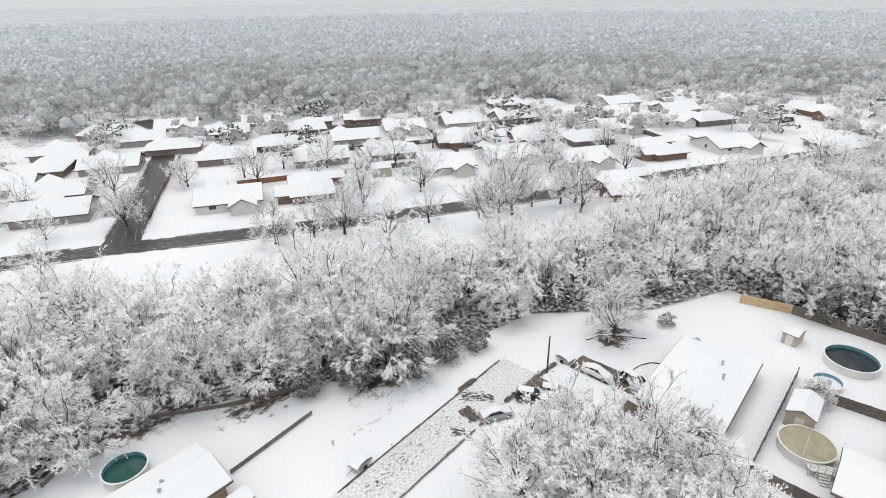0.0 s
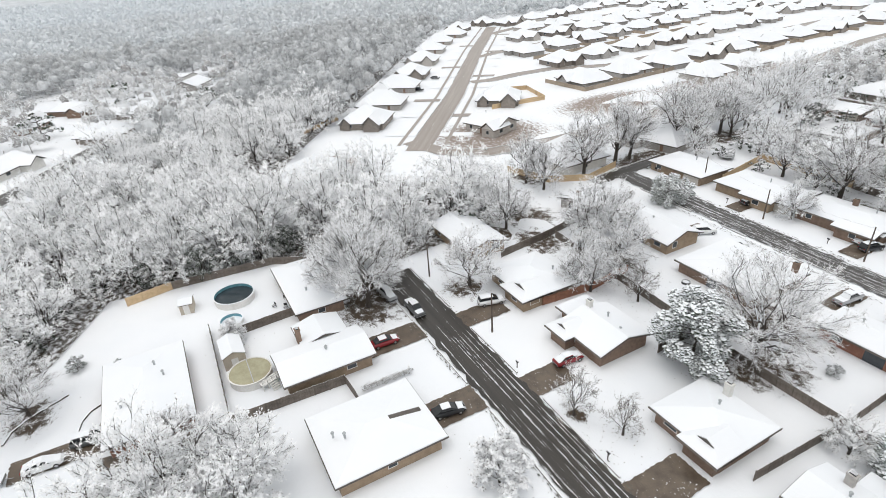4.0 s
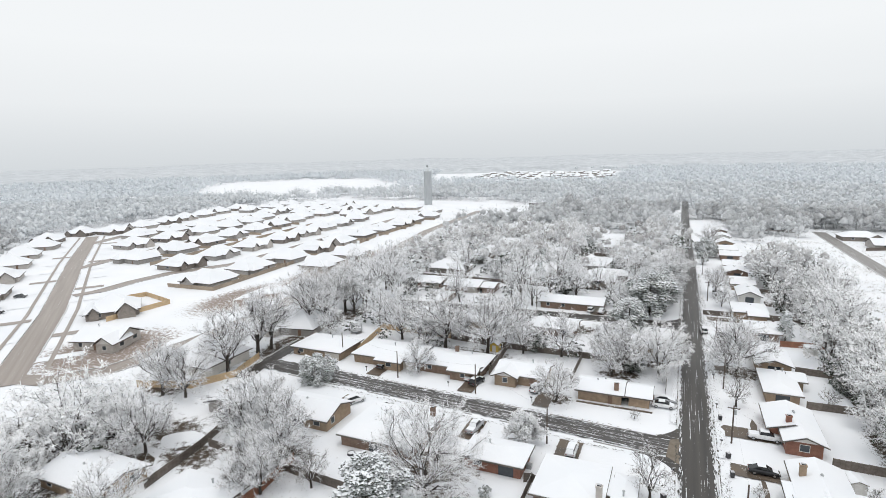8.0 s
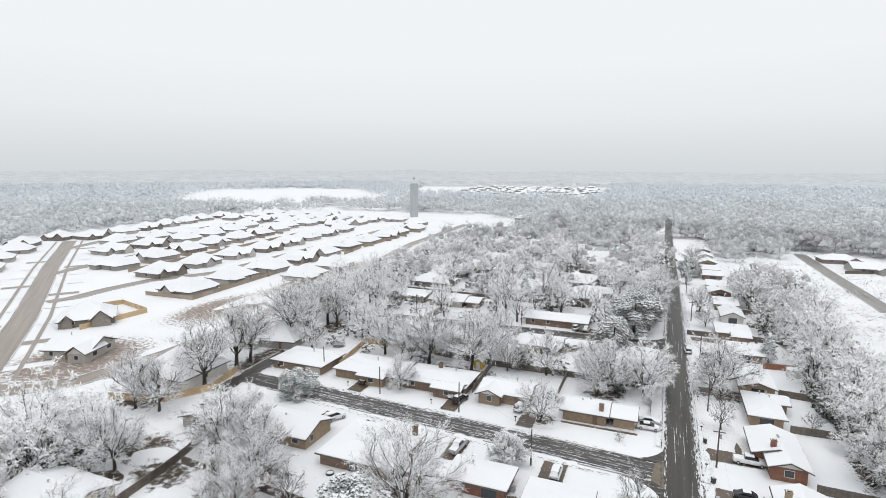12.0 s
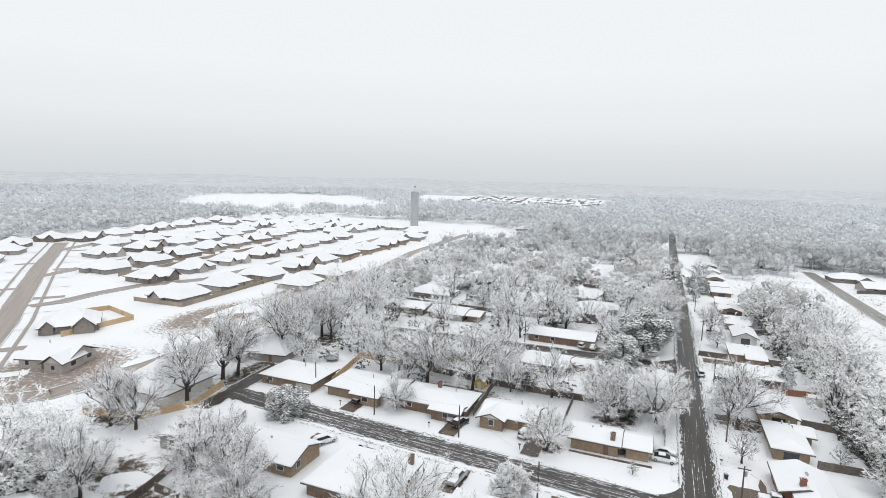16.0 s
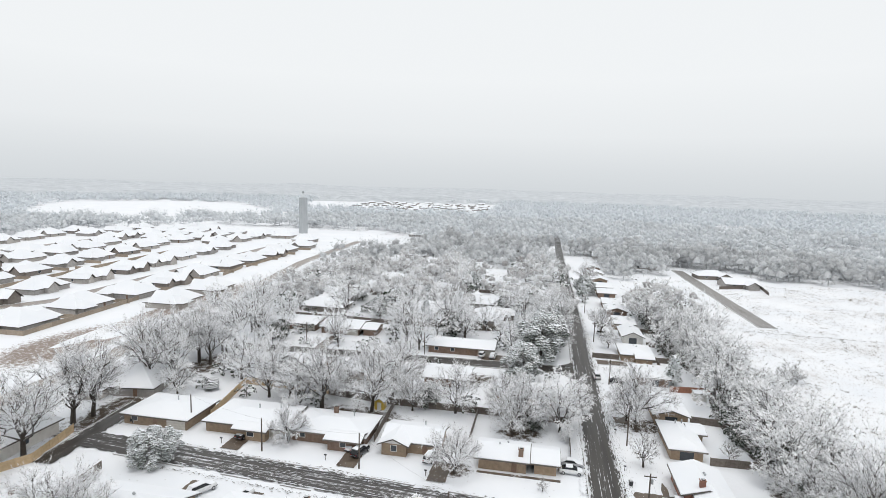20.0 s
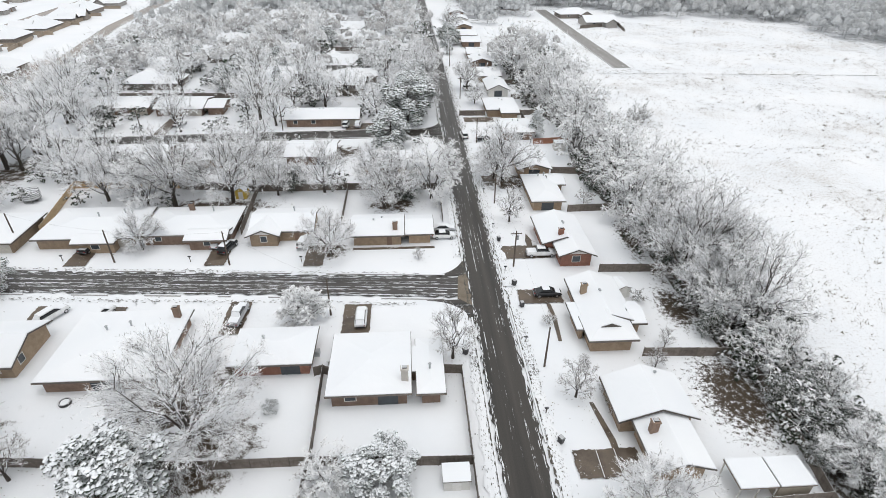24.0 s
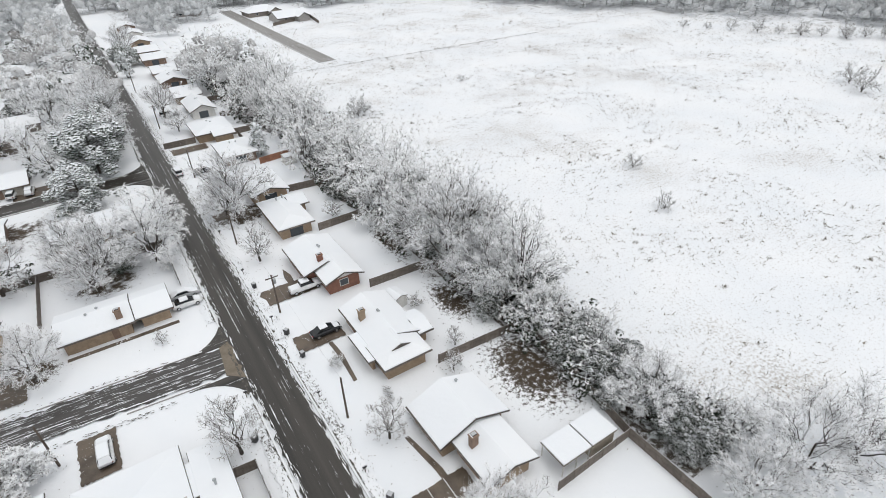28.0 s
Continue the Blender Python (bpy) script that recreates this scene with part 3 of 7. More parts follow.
def slab(name, pts, mat, z, label, category="paving"):
    b = Buf()
    n = len(pts)
    b.add([(x, y, z) for x, y in pts] + [(x, y, 0.0) for x, y in pts], [tuple(range(n))] + [(i, i + n, (i + 1) % n + n, (i + 1) % n) for i in range(n)])
    return solid(name, b, M[mat], label, category, kind="structure")


def parallel(points, off):
    return [(p.x + n.x * off, p.y + n.y * off) for p, n, _ in along(points)]


NEWROAD = [(-150, 63.5), (-203, 106), (-296, 174), (-385, 243)]
for off in (7.6, -7.6):
    road("pavement", parallel(NEWROAD, off), 1.3, M["concrete"], "damp concrete pavement beside the estate street", 0.13, False, 0.1, category="pavement")
for k in range(11):
    t = 12 + k * 24
    px_, py_ = -150 - 0.79 * t, 63.5 + 0.612 * t
    for sd in (1, -1):
        road("driveway", [(px_ - 0.612 * sd * 4, py_ - 0.79 * sd * 4), (px_ - 0.612 * sd * 15, py_ - 0.79 * sd * 15)], 4.2, M["roofsnow" if (k + sd) % 3 else "concrete"], "estate driveway with thin snow", 0.12, False, 0.2, category="driveway")
for cx, cy, r, a0 in ((-1.6, 98.8, 7.2, 270), (-1.6, 77.6, 7.2, 0), (-1.4, 32.4, 7.0, 270), (-1.4, 11.8, 7.0, 0), (-1.4, 173.6, 7.0, 270), (-1.4, 153.4, 7.0, 0)):
    arc = [(cx + r * math.cos(radians(a0 + k * 9)), cy + r * math.sin(radians(a0 + k * 9))) for k in range(11)]
    slab("road_corner", [(cx + r, cy - r if a0 else cy + r)] + (arc[::-1] if a0 else arc), "asphalt", 0.147, "rounded asphalt corner of the street mouth")
for xv, ya, yb in ((12.4, 28, 82), (12.45, 88, 240), (4.4, 30, 78), (4.5, 98, 156)):
    road("verge", [(xv, ya), (xv, yb)], 2.1, M["verge"], "slush and dark turf along the road edge", 0.142, False, 0.7, category="verge")
slab("apron", [(3.4, 85.2), (5.75, 83.0), (5.8, 92.2), (4.0, 91.4)], "apron", 0.158, "tan concrete apron at the street corner")
slab("walkway", [(19.4, 50.5), (20, 50.5), (20.2, 56), (19.2, 62), (18.7, 62), (19.4, 56)], "drive", 0.13, "brown garden path by the house wall")
slab("walkway", [(17.6, 74), (18.1, 74), (18.6, 79.5), (18.4, 83), (17.8, 83), (17.9, 79.5)], "drive", 0.13, "brown garden path by the house wall")
slab("walkway", [(-61.2, -27.5), (-58.9, -27.5), (-57.2, -12.2), (-59.2, -12.2)], "drive", 0.125, "brown paved strip along the house wall")
slab("walkway", [(-68.5, -26.8), (-67.9, -27.2), (-64.8, -24.2), (-65.4, -23.8)], "drive", 0.13, "brown garden path by the house wall")
slab("walkway", [(-15, 101.1), (0.4, 101.1), (0.4, 101.7), (-15, 101.7)], "drive", 0.13, "brown garden path by the house wall")
for xj in (17.2, 19.4):
    slab("driveway_joint", [(xj, 50.9), (xj + 0.08, 50.9), (xj + 0.16, 54.8), (xj + 0.08, 54.8)], "roofsnow", 0.145, "line of snow in a driveway joint")
slab("walkway", [(18.2, 96.6), (18.8, 96.6), (19.3, 103), (18.7, 105.5), (18.1, 103)], "drive", 0.13, "brown garden path by the house wall")
patch("field", 160, 165, 118, 175, M["field"], "open snowy field with dry grass showing", 0.12)
patch("field", 120, 60, 70, 90, M["field"], "open snowy field with dry grass showing", 0.12)
patch("soil", -147, 86, 24, 25, M["redsoil"], "reddish building soil under thin snow", 0.3)
patch("soil", -152, 144, 19, 32, M["redsoil"], "reddish building soil under thin snow", 0.3)
patch("soil", -150, 215, 12, 60, M["redsoil"], "reddish building soil under thin snow", 0.3)
patch("soil", -150, 33, 14, 12, M["redsoil"], "reddish building soil under thin snow", 0.3)
for cx, cy, rx, ry in ((38, 78, 3.5, 8), (41, 100, 4, 16), (40, 68, 4, 6), (-34, 66, 9, 8), (-28, 58.6, 5.6, 4.2), (-31, 53, 7, 2.5), (-62, 60, 10, 8), (-74, 14, 8, 7), (-8, 120, 6, 5),
                       (17, 41, 5, 7), (-75, -36, 5, 3.5), (-30, -67, 9, 4), (-44, -57, 10, 4), (-14, -75, 7, 4), (18, 130, 7, 6), (-20, 101, 4, 4),
                       (-84, 52, 7, 6), (-35, 28.6, 1.8, 1.6), (-70, 33, 5, 4), (-100, 112, 6, 18), (-108, 74, 9, 6), (-88, 60, 9, 6), (-76, 55, 8, 5), (-99, 140, 6, 14), (-45, 120, 16, 5), (-25, 150, 16, 7), (-60, 145, 18, 9)):
    patch("bare_ground", cx, cy, rx * 1.35, ry * 1.35, M["bare"], "brown leaf litter under trees with thin snow", 0.3)
for cx, cy, rx, ry in ((-23.5, -43, 6.6, 3.4), (-44.5, -42.4, 1.9, 1.7), (-48, -43.8, 2.4, 2.4), (-54, -33, 2.6, 1.6), (-49.4, -46.5, 2.6, 0.8)):
    patch("bare_ground", cx, cy, rx, ry, M["slush"], "wet asphalt and gravel showing through thin slush", 0.25)
for cx, cy, rx, ry in ((38.6, 61.5, 9.0, 12.0), (38.5, 80, 4.5, 9), (39, 103, 3.5, 10)):
    patch("bare_ground", cx, cy, rx, ry, M["yard"], "dark yard soil and leaves with thin snow", 0.25)


# ---- houses ----
def roof_shape(buf, x0, y0, x1, y1, kind, ze, rise, th, drop=0.0):
    """A closed roof slab th thick over the outline; kind gx or gy: gable with its ridge along x or y, hip, flat."""
    xm, ym = (x0 + x1) / 2, (y0 + y1) / 2
    e = [(x0, y0, ze), (x1, y0, ze), (x1, y1, ze), (x0, y1, ze)]
    if kind == "flat":
        top, faces, rim = e, [(0, 1, 2, 3)], [0, 1, 2, 3]
    elif kind == "gx":
        top, faces, rim = e + [(x0, ym, ze + rise), (x1, ym, ze + rise)], [(0, 1, 5, 4), (2, 3, 4, 5)], [0, 1, 5, 2, 3, 4]
    elif kind == "gy":
        top, faces, rim = e + [(xm, y0, ze + rise), (xm, y1, ze + rise)], [(1, 2, 5, 4), (3, 0, 4, 5)], [0, 4, 1, 2, 5, 3]
    elif kind == "dy":  # hipped at its front with a small gable above, plain gable behind
        d = (x1 - x0) * 0.27
        zd, q = ze + rise * d / ((x1 - x0) / 2), (x1 - x0) / 2 - d
        top = e + [(xm, y0 + d, ze + rise), (xm, y1, ze + rise), (xm - q, y0 + d, zd), (xm + q, y0 + d, zd)]
        faces, rim = [(0, 1, 7, 6), (1, 2, 5, 4, 7), (3, 0, 6, 4, 5), (6, 7, 4)], [0, 1, 2, 5, 3]
    else:
        w, h = x1 - x0, y1 - y0
        if w >= h:
            r = [(x0 + h / 2, ym, ze + rise), (x1 - h / 2, ym, ze + rise)]
            faces = [(0, 1, 5, 4), (2, 3, 4, 5), (3, 0, 4), (1, 2, 5)]
        else:
            r = [(xm, y0 + w / 2, ze + rise), (xm, y1 - w / 2, ze + rise)]
            faces = [(1, 2, 5, 4), (3, 0, 4, 5), (0, 1, 4), (2, 3, 5)]
        top, rim = e + r, [0, 1, 2, 3]
    n = len(top)
    pts = list(top) + [(x, y, z - th) for x, y, z in top]
    fs = list(faces) + [tuple(i + n for i in reversed(q)) for q in faces]
    m = len(rim)
    fs += [(rim[i] + n, rim[(i + 1) % m] + n, rim[(i + 1) % m], rim[i]) for i in range(m)]
    return buf.add(pts, fs)


def window(parent, side, u, z, w, h, rect, name="window"):
    """A framed window on one side (S, N, W, E) of the wall rectangle, u metres along it."""
    x0, y0, x1, y1 = rect
    fr, pn = Buf(), Buf()
    d = 0.06

    def put(b, a0, z0, a1, z1, near, far):
        if side == "S":
            b.box(x0 + a0, y0 - far, z0, x0 + a1, y0 - near, z1)
        elif side == "N":
            b.box(x0 + a0, y1 + near, z0, x0 + a1, y1 + far, z1)
        elif side == "W":
            b.box(x0 - far, y0 + a0, z0, x0 - near, y0 + a1, z1)
        else:
            b.box(x1 + near, y0 + a0, z0, x1 + far, y0 + a1, z1)

    outer, inner = [(u - w / 2 - 0.09, z - 0.09), (u + w / 2 + 0.09, z - 0.09), (u + w / 2 + 0.09, z + h + 0.09), (u - w / 2 - 0.09, z + h + 0.09)], [(u - w / 2, z), (u + w / 2, z), (u + w / 2, z + h), (u - w / 2, z + h)]

    def at(a, zz, out):
        return {"S": (x0 + a, y0 - out, zz), "N": (x0 + a, y1 + out, zz), "W": (x0 - out, y0 + a, zz), "E": (x1 + out, y0 + a, zz)}[side]

    fr.add([at(a, zz, d) for a, zz in outer + inner] + [at(a, zz, -0.02) for a, zz in outer + inner],
           [(i, (i + 1) % 4, 4 + (i + 1) % 4, 4 + i) for i in range(4)] + [(8 + i, 8 + (i + 1) % 4, (i + 1) % 4, i) for i in range(4)] + [(4 + i, 4 + (i + 1) % 4, 12 + (i + 1) % 4, 12 + i) for i in range(4)])
    put(pn, u - w / 2, z, u + w / 2, z + h, -0.02, 0.025)
    f = part(name, fr, M["trim"], parent)
    part("pane", pn, M["glass"], f)
    return f


def opening(parent, name, mat, side, u, w, h, rect, ribs=0):
    x0, y0, x1, y1 = rect
    b = Buf()
    n = max(ribs, 1)
    for i in range(n):
        a, c = h * i / n, h * (i + 1) / n - (0.03 if ribs else 0)
        if side == "S":
            b.box(x0 + u - w / 2, y0 - 0.05, a, x0 + u + w / 2, y0 + 0.02, c)
        elif side == "N":
            b.box(x0 + u - w / 2, y1 - 0.02, a, x0 + u + w / 2, y1 + 0.05, c)
        elif side == "W":
            b.box(x0 - 0.05, y0 + u - w / 2, a, x0 + 0.02, y0 + u + w / 2, c)
        else:
            b.box(x1 - 0.02, y0 + u - w / 2, a, x1 + 0.05, y0 + u + w / 2, c)
    return part(name, b, mat, parent)


def house(cx, cy, rz, blocks, wall, label, front="S", chimney=None, vents=(), group="", bricks=None, pitch=4.2):
    """blocks: roof outlines (x0, y0, x1, y1, kind, eave, rise) round the house's own origin."""
    h = thing("house", cx, cy, 0, rz, label, "house", group)
    rr = random.Random(int(cx * 31 + cy * 17))
    for k, (x0, y0, x1, y1, kind, ze, rise) in enumerate(blocks):
        o = 0.72 + 0.05 * k
        rect = (x0 + o, y0 + o, x1 - o, y1 - o)
        ze, rise = ze - 0.2, rise * 0.88
        b = Buf().box(rect[0], rect[1], 0, rect[2], rect[3], ze - 0.1)
        ov = o * rise / max(((y1 - y0) if kind == "gx" else (x1 - x0)) / 2, 0.1)
        if kind == "gx":
            ym = (y0 + y1) / 2
            b.add([(x, y, z) for x in (rect[0], rect[2]) for y, z in ((rect[1], ze - 0.1), (rect[3], ze - 0.1), (ym, ze + rise - 0.16))], [(0, 2, 1), (3, 4, 5)])
        elif kind == "gy":
            xm = (x0 + x1) / 2
            b.add([(x, y, z) for y in (rect[1], rect[3]) for x, z in ((rect[0], ze - 0.1), (rect[2], ze - 0.1), (xm, ze + rise - 0.16))], [(0, 1, 2), (3, 5, 4)])
        part("wall", b, M[wall], h)
        if kind == "gy" and k and pitch < 7:
            xm, g = (x0 + x1) / 2, rise * (1 - 2 * o / (x1 - x0))
            part("gable", Buf().loft([[(rect[0] + 0.1, y, ze + 0.05), (rect[2] - 0.1, y, ze + 0.05), (xm, y, ze + rise - 0.3)] for y in (rect[1] - 0.06, rect[1] + 0.05)]), M["siding"], h, "pale boarded gable")
        rf = part("roof", roof_shape(Buf(), x0, y0, x1, y1, kind, ze + 0.006 * k, rise, 0.2), M["shingle"], h)
        i = 0.07
        part("snow_cover", roof_shape(Buf(), x0 + i, y0 + i, x1 - i, y1 - i, kind, ze + 0.13 + 0.006 * k, rise, 0.125), M["roofsnow"], rf, "smooth snow cover")
        if kind == "dy":
            d, q = (x1 - x0) * 0.27, (x1 - x0) / 2
            zd = ze + rise * d / q
            part("gable_vent", Buf().loft([[(x0 + d + 0.25, y, zd + 0.16), (x1 - d - 0.25, y, zd + 0.16), ((x0 + x1) / 2, y, ze + rise - 0.06)] for y in (y0 + d - 0.09, y0 + d + 0.2)]), M["shingle"], rf, "dark louvred gable")
        for a in ((x0, y0 - 0.03, x1, y0), (x0, y1, x1, y1 + 0.03)) if kind != "gy" else ((x0 - 0.03, y0, x0, y1), (x1, y0, x1 + 0.03, y1)):
            if pitch > 7:
                break
            part("gutter", Buf().box(a[0], a[1], ze - 0.22, a[2], a[3], ze - 0.03), M["fascia"], h)
        sides = {"S": rect[2] - rect[0], "N": rect[2] - rect[0], "W": rect[3] - rect[1], "E": rect[3] - rect[1]}
        for side in "SWE" + ("N" if front == "N" else ""):
            n = int(sides[side] / pitch)
            for j in range(n):
                u = sides[side] * (j + 0.5) / n
                if side == front and k == 0 and j == n // 2:
                    opening(h, "door", M["door"], side, u, 0.95, 2.05, rect)
                elif side == front and k == 0 and j == n - 1 and n > 2:
                    opening(h, "garage_door", M["garage"], side, u, min(4.4, sides[side] / n), 2.1, rect, 4)
                elif side == "S" and front != "S" and k == 0 and j == n // 2 and pitch < 7:
                    # dark glass pane added in place of a shaded porch recess
                    opening(h, "patio_door", M["glass"], side, u, 2.6, 2.05, rect)
                elif rr.random() < (0.8 if side == front else 0.55):
                    window(h, side, u, 0.95, rr.choice((1.1, 1.4, 1.8)), 1.2, rect)
    if chimney:
        x, y, top = chimney
        rings = [[(x - a, y - b, z), (x + a, y - b, z), (x + a, y + b, z), (x - a, y + b, z)] for a, b, z in ((0.45, 0.35, 2.2), (0.45, 0.35, top - 0.2), (0.53, 0.43, top - 0.18), (0.53, 0.43, top - 0.05), (0.45, 0.35, top))]
        c = part("chimney", Buf().loft(rings), M[bricks or "brick_brown"], h)
        part("chimney_cap", Buf().box(x - 0.3, y - 0.22, top, x + 0.3, y + 0.22, top + 0.16), M["black"], c)
        part("snow_cap", Buf().box(x - 0.42, y - 0.32, top - 0.045, x - 0.31, y + 0.32, top + 0.06), M["roofsnow"], c)
    if not vents and pitch < 7:
        x0, y0, x1, y1, kind, ze, rise = blocks[0]
        vents = [(x0 + (x1 - x0) * rr.uniform(0.4, 0.6), y0 + (y1 - y0) * rr.uniform(0.42, 0.58), ze + rise * 0.72) for _ in range(2)]
    for x, y, z in vents:
        part("roof_vent", Buf().loft([[(x + q * math.cos(k * 0.785), y + q * math.sin(k * 0.785), z + e) for k in range(8)] for q, e in ((0.14, -0.6), (0.14, 0.2), (0.24, 0.22), (0.15, 0.36))]), M["metal"], h)
    return h


def local(cx, cy, outlines):
    return [(x0 - cx, y0 - cy, x1 - cx, y1 - cy, kind, ze, rise) for x0, y0, x1, y1, kind, ze, rise in outlines]


def site(outlines, wall, label, front="S", chimney=None, vents=(), **more):
    cx = sum((o[0] + o[2]) / 2 for o in outlines) / len(outlines)
    cy = sum((o[1] + o[3]) / 2 for o in outlines) / len(outlines)
    ch = (chimney[0] - cx, chimney[1] - cy, chimney[2]) if chimney else None
    return house(cx, cy, 0, local(cx, cy, outlines), wall, label, front, ch, [(x - cx, y - cy, z) for x, y, z in vents], **more)


OLD = "old ranch houses"
# east of the main street
site([(20.3, 56.5, 30.5, 64.2, "gy", 2.7, 2.2), (22, 49.5, 29, 57.5, "gy", 2.75, 1.3)], "brick_tan", "snow-roofed brick ranch house with a chimney by the street", "W", (23.6, 54.6, 5), [(27, 63, 4)], group=OLD)
site([(21.3, 75, 29.5, 86.6, "gy", 2.7, 1.6), (20.9, 70.8, 28.4, 76.5, "dy", 2.75, 1.7), (19.9, 73.6, 22, 80.2, "flat", 2.6, 0), (28.5, 74.5, 31, 80, "gx", 2.6, 0.7)], "brick_tan", "snow-roofed brick house with a front gable", "W", (23, 81.6, 5), group=OLD, bricks="brick_tan")
site([(20, 97.5, 29, 108.2, "gy", 2.7, 1.6), (22, 93, 29, 100, "gy", 2.75, 1.5)], "brick_red", "snow-roofed red brick house with a brick chimney", "W", (23.7, 98.9, 5), group=OLD, bricks="brick_red")
site([(21.5, 114.5, 29, 128.5, "hip", 2.6, 1.2), (27, 122.5, 31, 128.5, "gx", 2.62, 1.0)], "brick_tan", "snow-roofed tan house with a rear wing", "W", None, [(25, 125, 3.9), (26.5, 126, 3.7)], group=OLD)
site([(21.5, 131, 30, 143, "gy", 2.6, 1.5)], "brick_tan", "snow-roofed house with a tan gable end", "W", group=OLD)
site([(22, 156, 31, 168, "hip", 2.6, 1.3)], "brick_brown", "snow-roofed brown brick house", "W", group=OLD)
site([(20, 176, 30.5, 188.5, "hip", 2.6, 1.3), (24, 173, 30, 178, "gx", 2.5, 0.9)], "brick_tan", "snow-roofed tan brick house", "W", group=OLD)
site([(23, 197, 31, 211, "gy", 2.6, 2.0)], "siding", "snow-roofed pale house with a front gable", "W", group=OLD)
site([(22, 215, 31, 229, "gx", 2.6, 1.8)], "brick_tan", "snow-roofed tan brick house", "W", group=OLD)
for yy in (242, 257, 281, 297, 318, 340, 362):
    site([(21.5, yy - 6, 31, yy + 6, "gx" if yy % 2 else "gy", 2.6, 1.7)], ("brick_tan", "siding", "brick_brown")[yy % 3], "snow-roofed small house among trees", "W", group=OLD)
# corner lot and the row north of the side street
site([(-15.5, 62.5, -4.4, 74.5, "hip", 2.7, 1.2), (-3.9, 62.4, 0, 73, "hip", 2.6, 0.45), (-6, 66.5, -2.5, 71.5, "flat", 2.5, 0)], "brick_brown", "snow-roofed brick house on the corner lot", "N", (-5.3, 64.8, 4.9), [(-2, 66.5, 3.5)], group=OLD, bricks="brick_pale")
site([(-15.6, 102, -5.2, 110.5, "gx", 2.6, 1.5), (-5.2, 102.4, 0.4, 110.1, "gx", 2.5, 1.4)], "brick_tan", "long tan brick ranch house under snow", "S", (-7, 103.6, 4.5), group=OLD)
site([(-35, 104.5, -22.4, 114, "gx", 2.6, 1.6), (-35, 102.6, -28.5, 109, "gy", 2.65, 1.5)], "brick_tan", "tan brick ranch house with a front gable", "S", None, [(-27, 111, 4)], group=OLD)
site([(-55, 104, -37.6, 115.5, "hip", 2.6, 1.3), (-46, 101.8, -38, 107, "gx", 2.62, 0.9)], "brick_brown", "snow-roofed brick ranch house with a covered porch", "S", (-47.5, 113, 4.5), [(-43, 112, 3.8)], group=OLD)
site([(-74, 103.5, -55.6, 116, "hip", 2.6, 1.3), (-66, 101.6, -58, 106, "gx", 2.62, 0.8)], "brick_tan", "long snow-roofed tan brick house", "S", None, [(-64, 110, 4.2), (-60, 112, 3.8)], group=OLD)
site([(-93, 102.5, -76.5, 114.5, "hip", 2.6, 1.2)], "brick_tan", "snow-roofed tan brick house at the street end", "S", None, [(-84, 110, 4)], group=OLD)
site([(-15.6, 134.5, -0.5, 144.5, "gx", 2.6, 1.5), (-6.8, 133.6, -0.5, 138, "gx", 2.62, 0.8)], "brick_tan", "snow-roofed tan house by the street corner", "E", group=OLD)
site([(-35, 141, -22, 152.5, "gx", 2.6, 1.5)], "brick_brown", "snow-roofed house among trees", "N", group=OLD)
site([(-57, 140, -43, 151, "gx", 2.6, 1.5)], "brick_tan", "snow-roofed house among trees", "N", group=OLD)
site([(-77, 141, -63, 151, "gx", 2.6, 1.5)], "brick_brown", "snow-roofed house among trees", "N", group=OLD)
site([(-99, 181.5, -82.5, 194, "gx", 2.6, 1.5)], "brick_brown", "snow-roofed brown brick house", "S", group=OLD)
site([(-81, 180, -66, 193, "gx", 2.6, 1.5), (-66, 181, -60, 191, "gx", 2.5, 1.2)], "brick_brown", "snow-roofed brown house with a carport", "S", group=OLD)
site([(-40, 169, -18, 180, "gx", 2.6, 1.5)], "brick_brown", "long snow-roofed house behind tall trees", "S", group=OLD)
# between the two side streets
site([(-29.3, 68.6, -17.8, 76.5, "hip", 2.6, 1.1)], "brick_red", "snow-roofed red brick house with a walled garden", "N", None, [(-25, 73, 3.7)], group=OLD)
site([(-53.4, 67, -37.4, 81.5, "hip", 2.6, 1.4)], "brick_brown", "broad snow-roofed house with a rear porch", "N", (-39, 79.4, 4.6), [(-47.5, 76, 3.9), (-44.6, 77, 3.8)], group=OLD)
site([(-73, 70, -57.5, 80, "gx", 2.6, 2.0)], "brick_tan", "snow-roofed house with a tan gable end", "N", group=OLD)
site([(-88, 68, -78.5, 77, "gy", 2.6, 1.6)], "brick_grey", "small snow-roofed house behind trees", "N", (-84, 71, 4.6), group=OLD)
site([(-70, 37, -57, 48.5, "hip", 2.6, 1.7), (-64, 35.8, -57, 42, "dy", 2.62, 1.5)], "brick_tan", "snow-roofed brick house with a front gable", "S", None, [(-62, 46, 3.6)], group=OLD)
site([(-50, 37, -40, 47.5, "gx", 2.6, 1.6), (-50.5, 35.2, -45.6, 40, "dy", 2.62, 1.3), (-53.8, 40, -50, 46.5, "flat", 2.4, 0)], "brick_brown", "snow-roofed house with a pale chimney and a carport", "S", (-49.2, 43, 5), [(-45.8, 43.7, 4), (-42.4, 42.9, 3.7)], group=OLD, bricks="siding")
site([(-30, 35.6, -19.3, 46, "hip", 2.6, 1.6), (-25, 34.6, -19.3, 40, "dy", 2.62, 1.4)], "brick_brown", "snow-roofed brick house with a front gable", "S", (-26, 45, 4.8), [(-25, 42, 4)], group=OLD, bricks="siding")
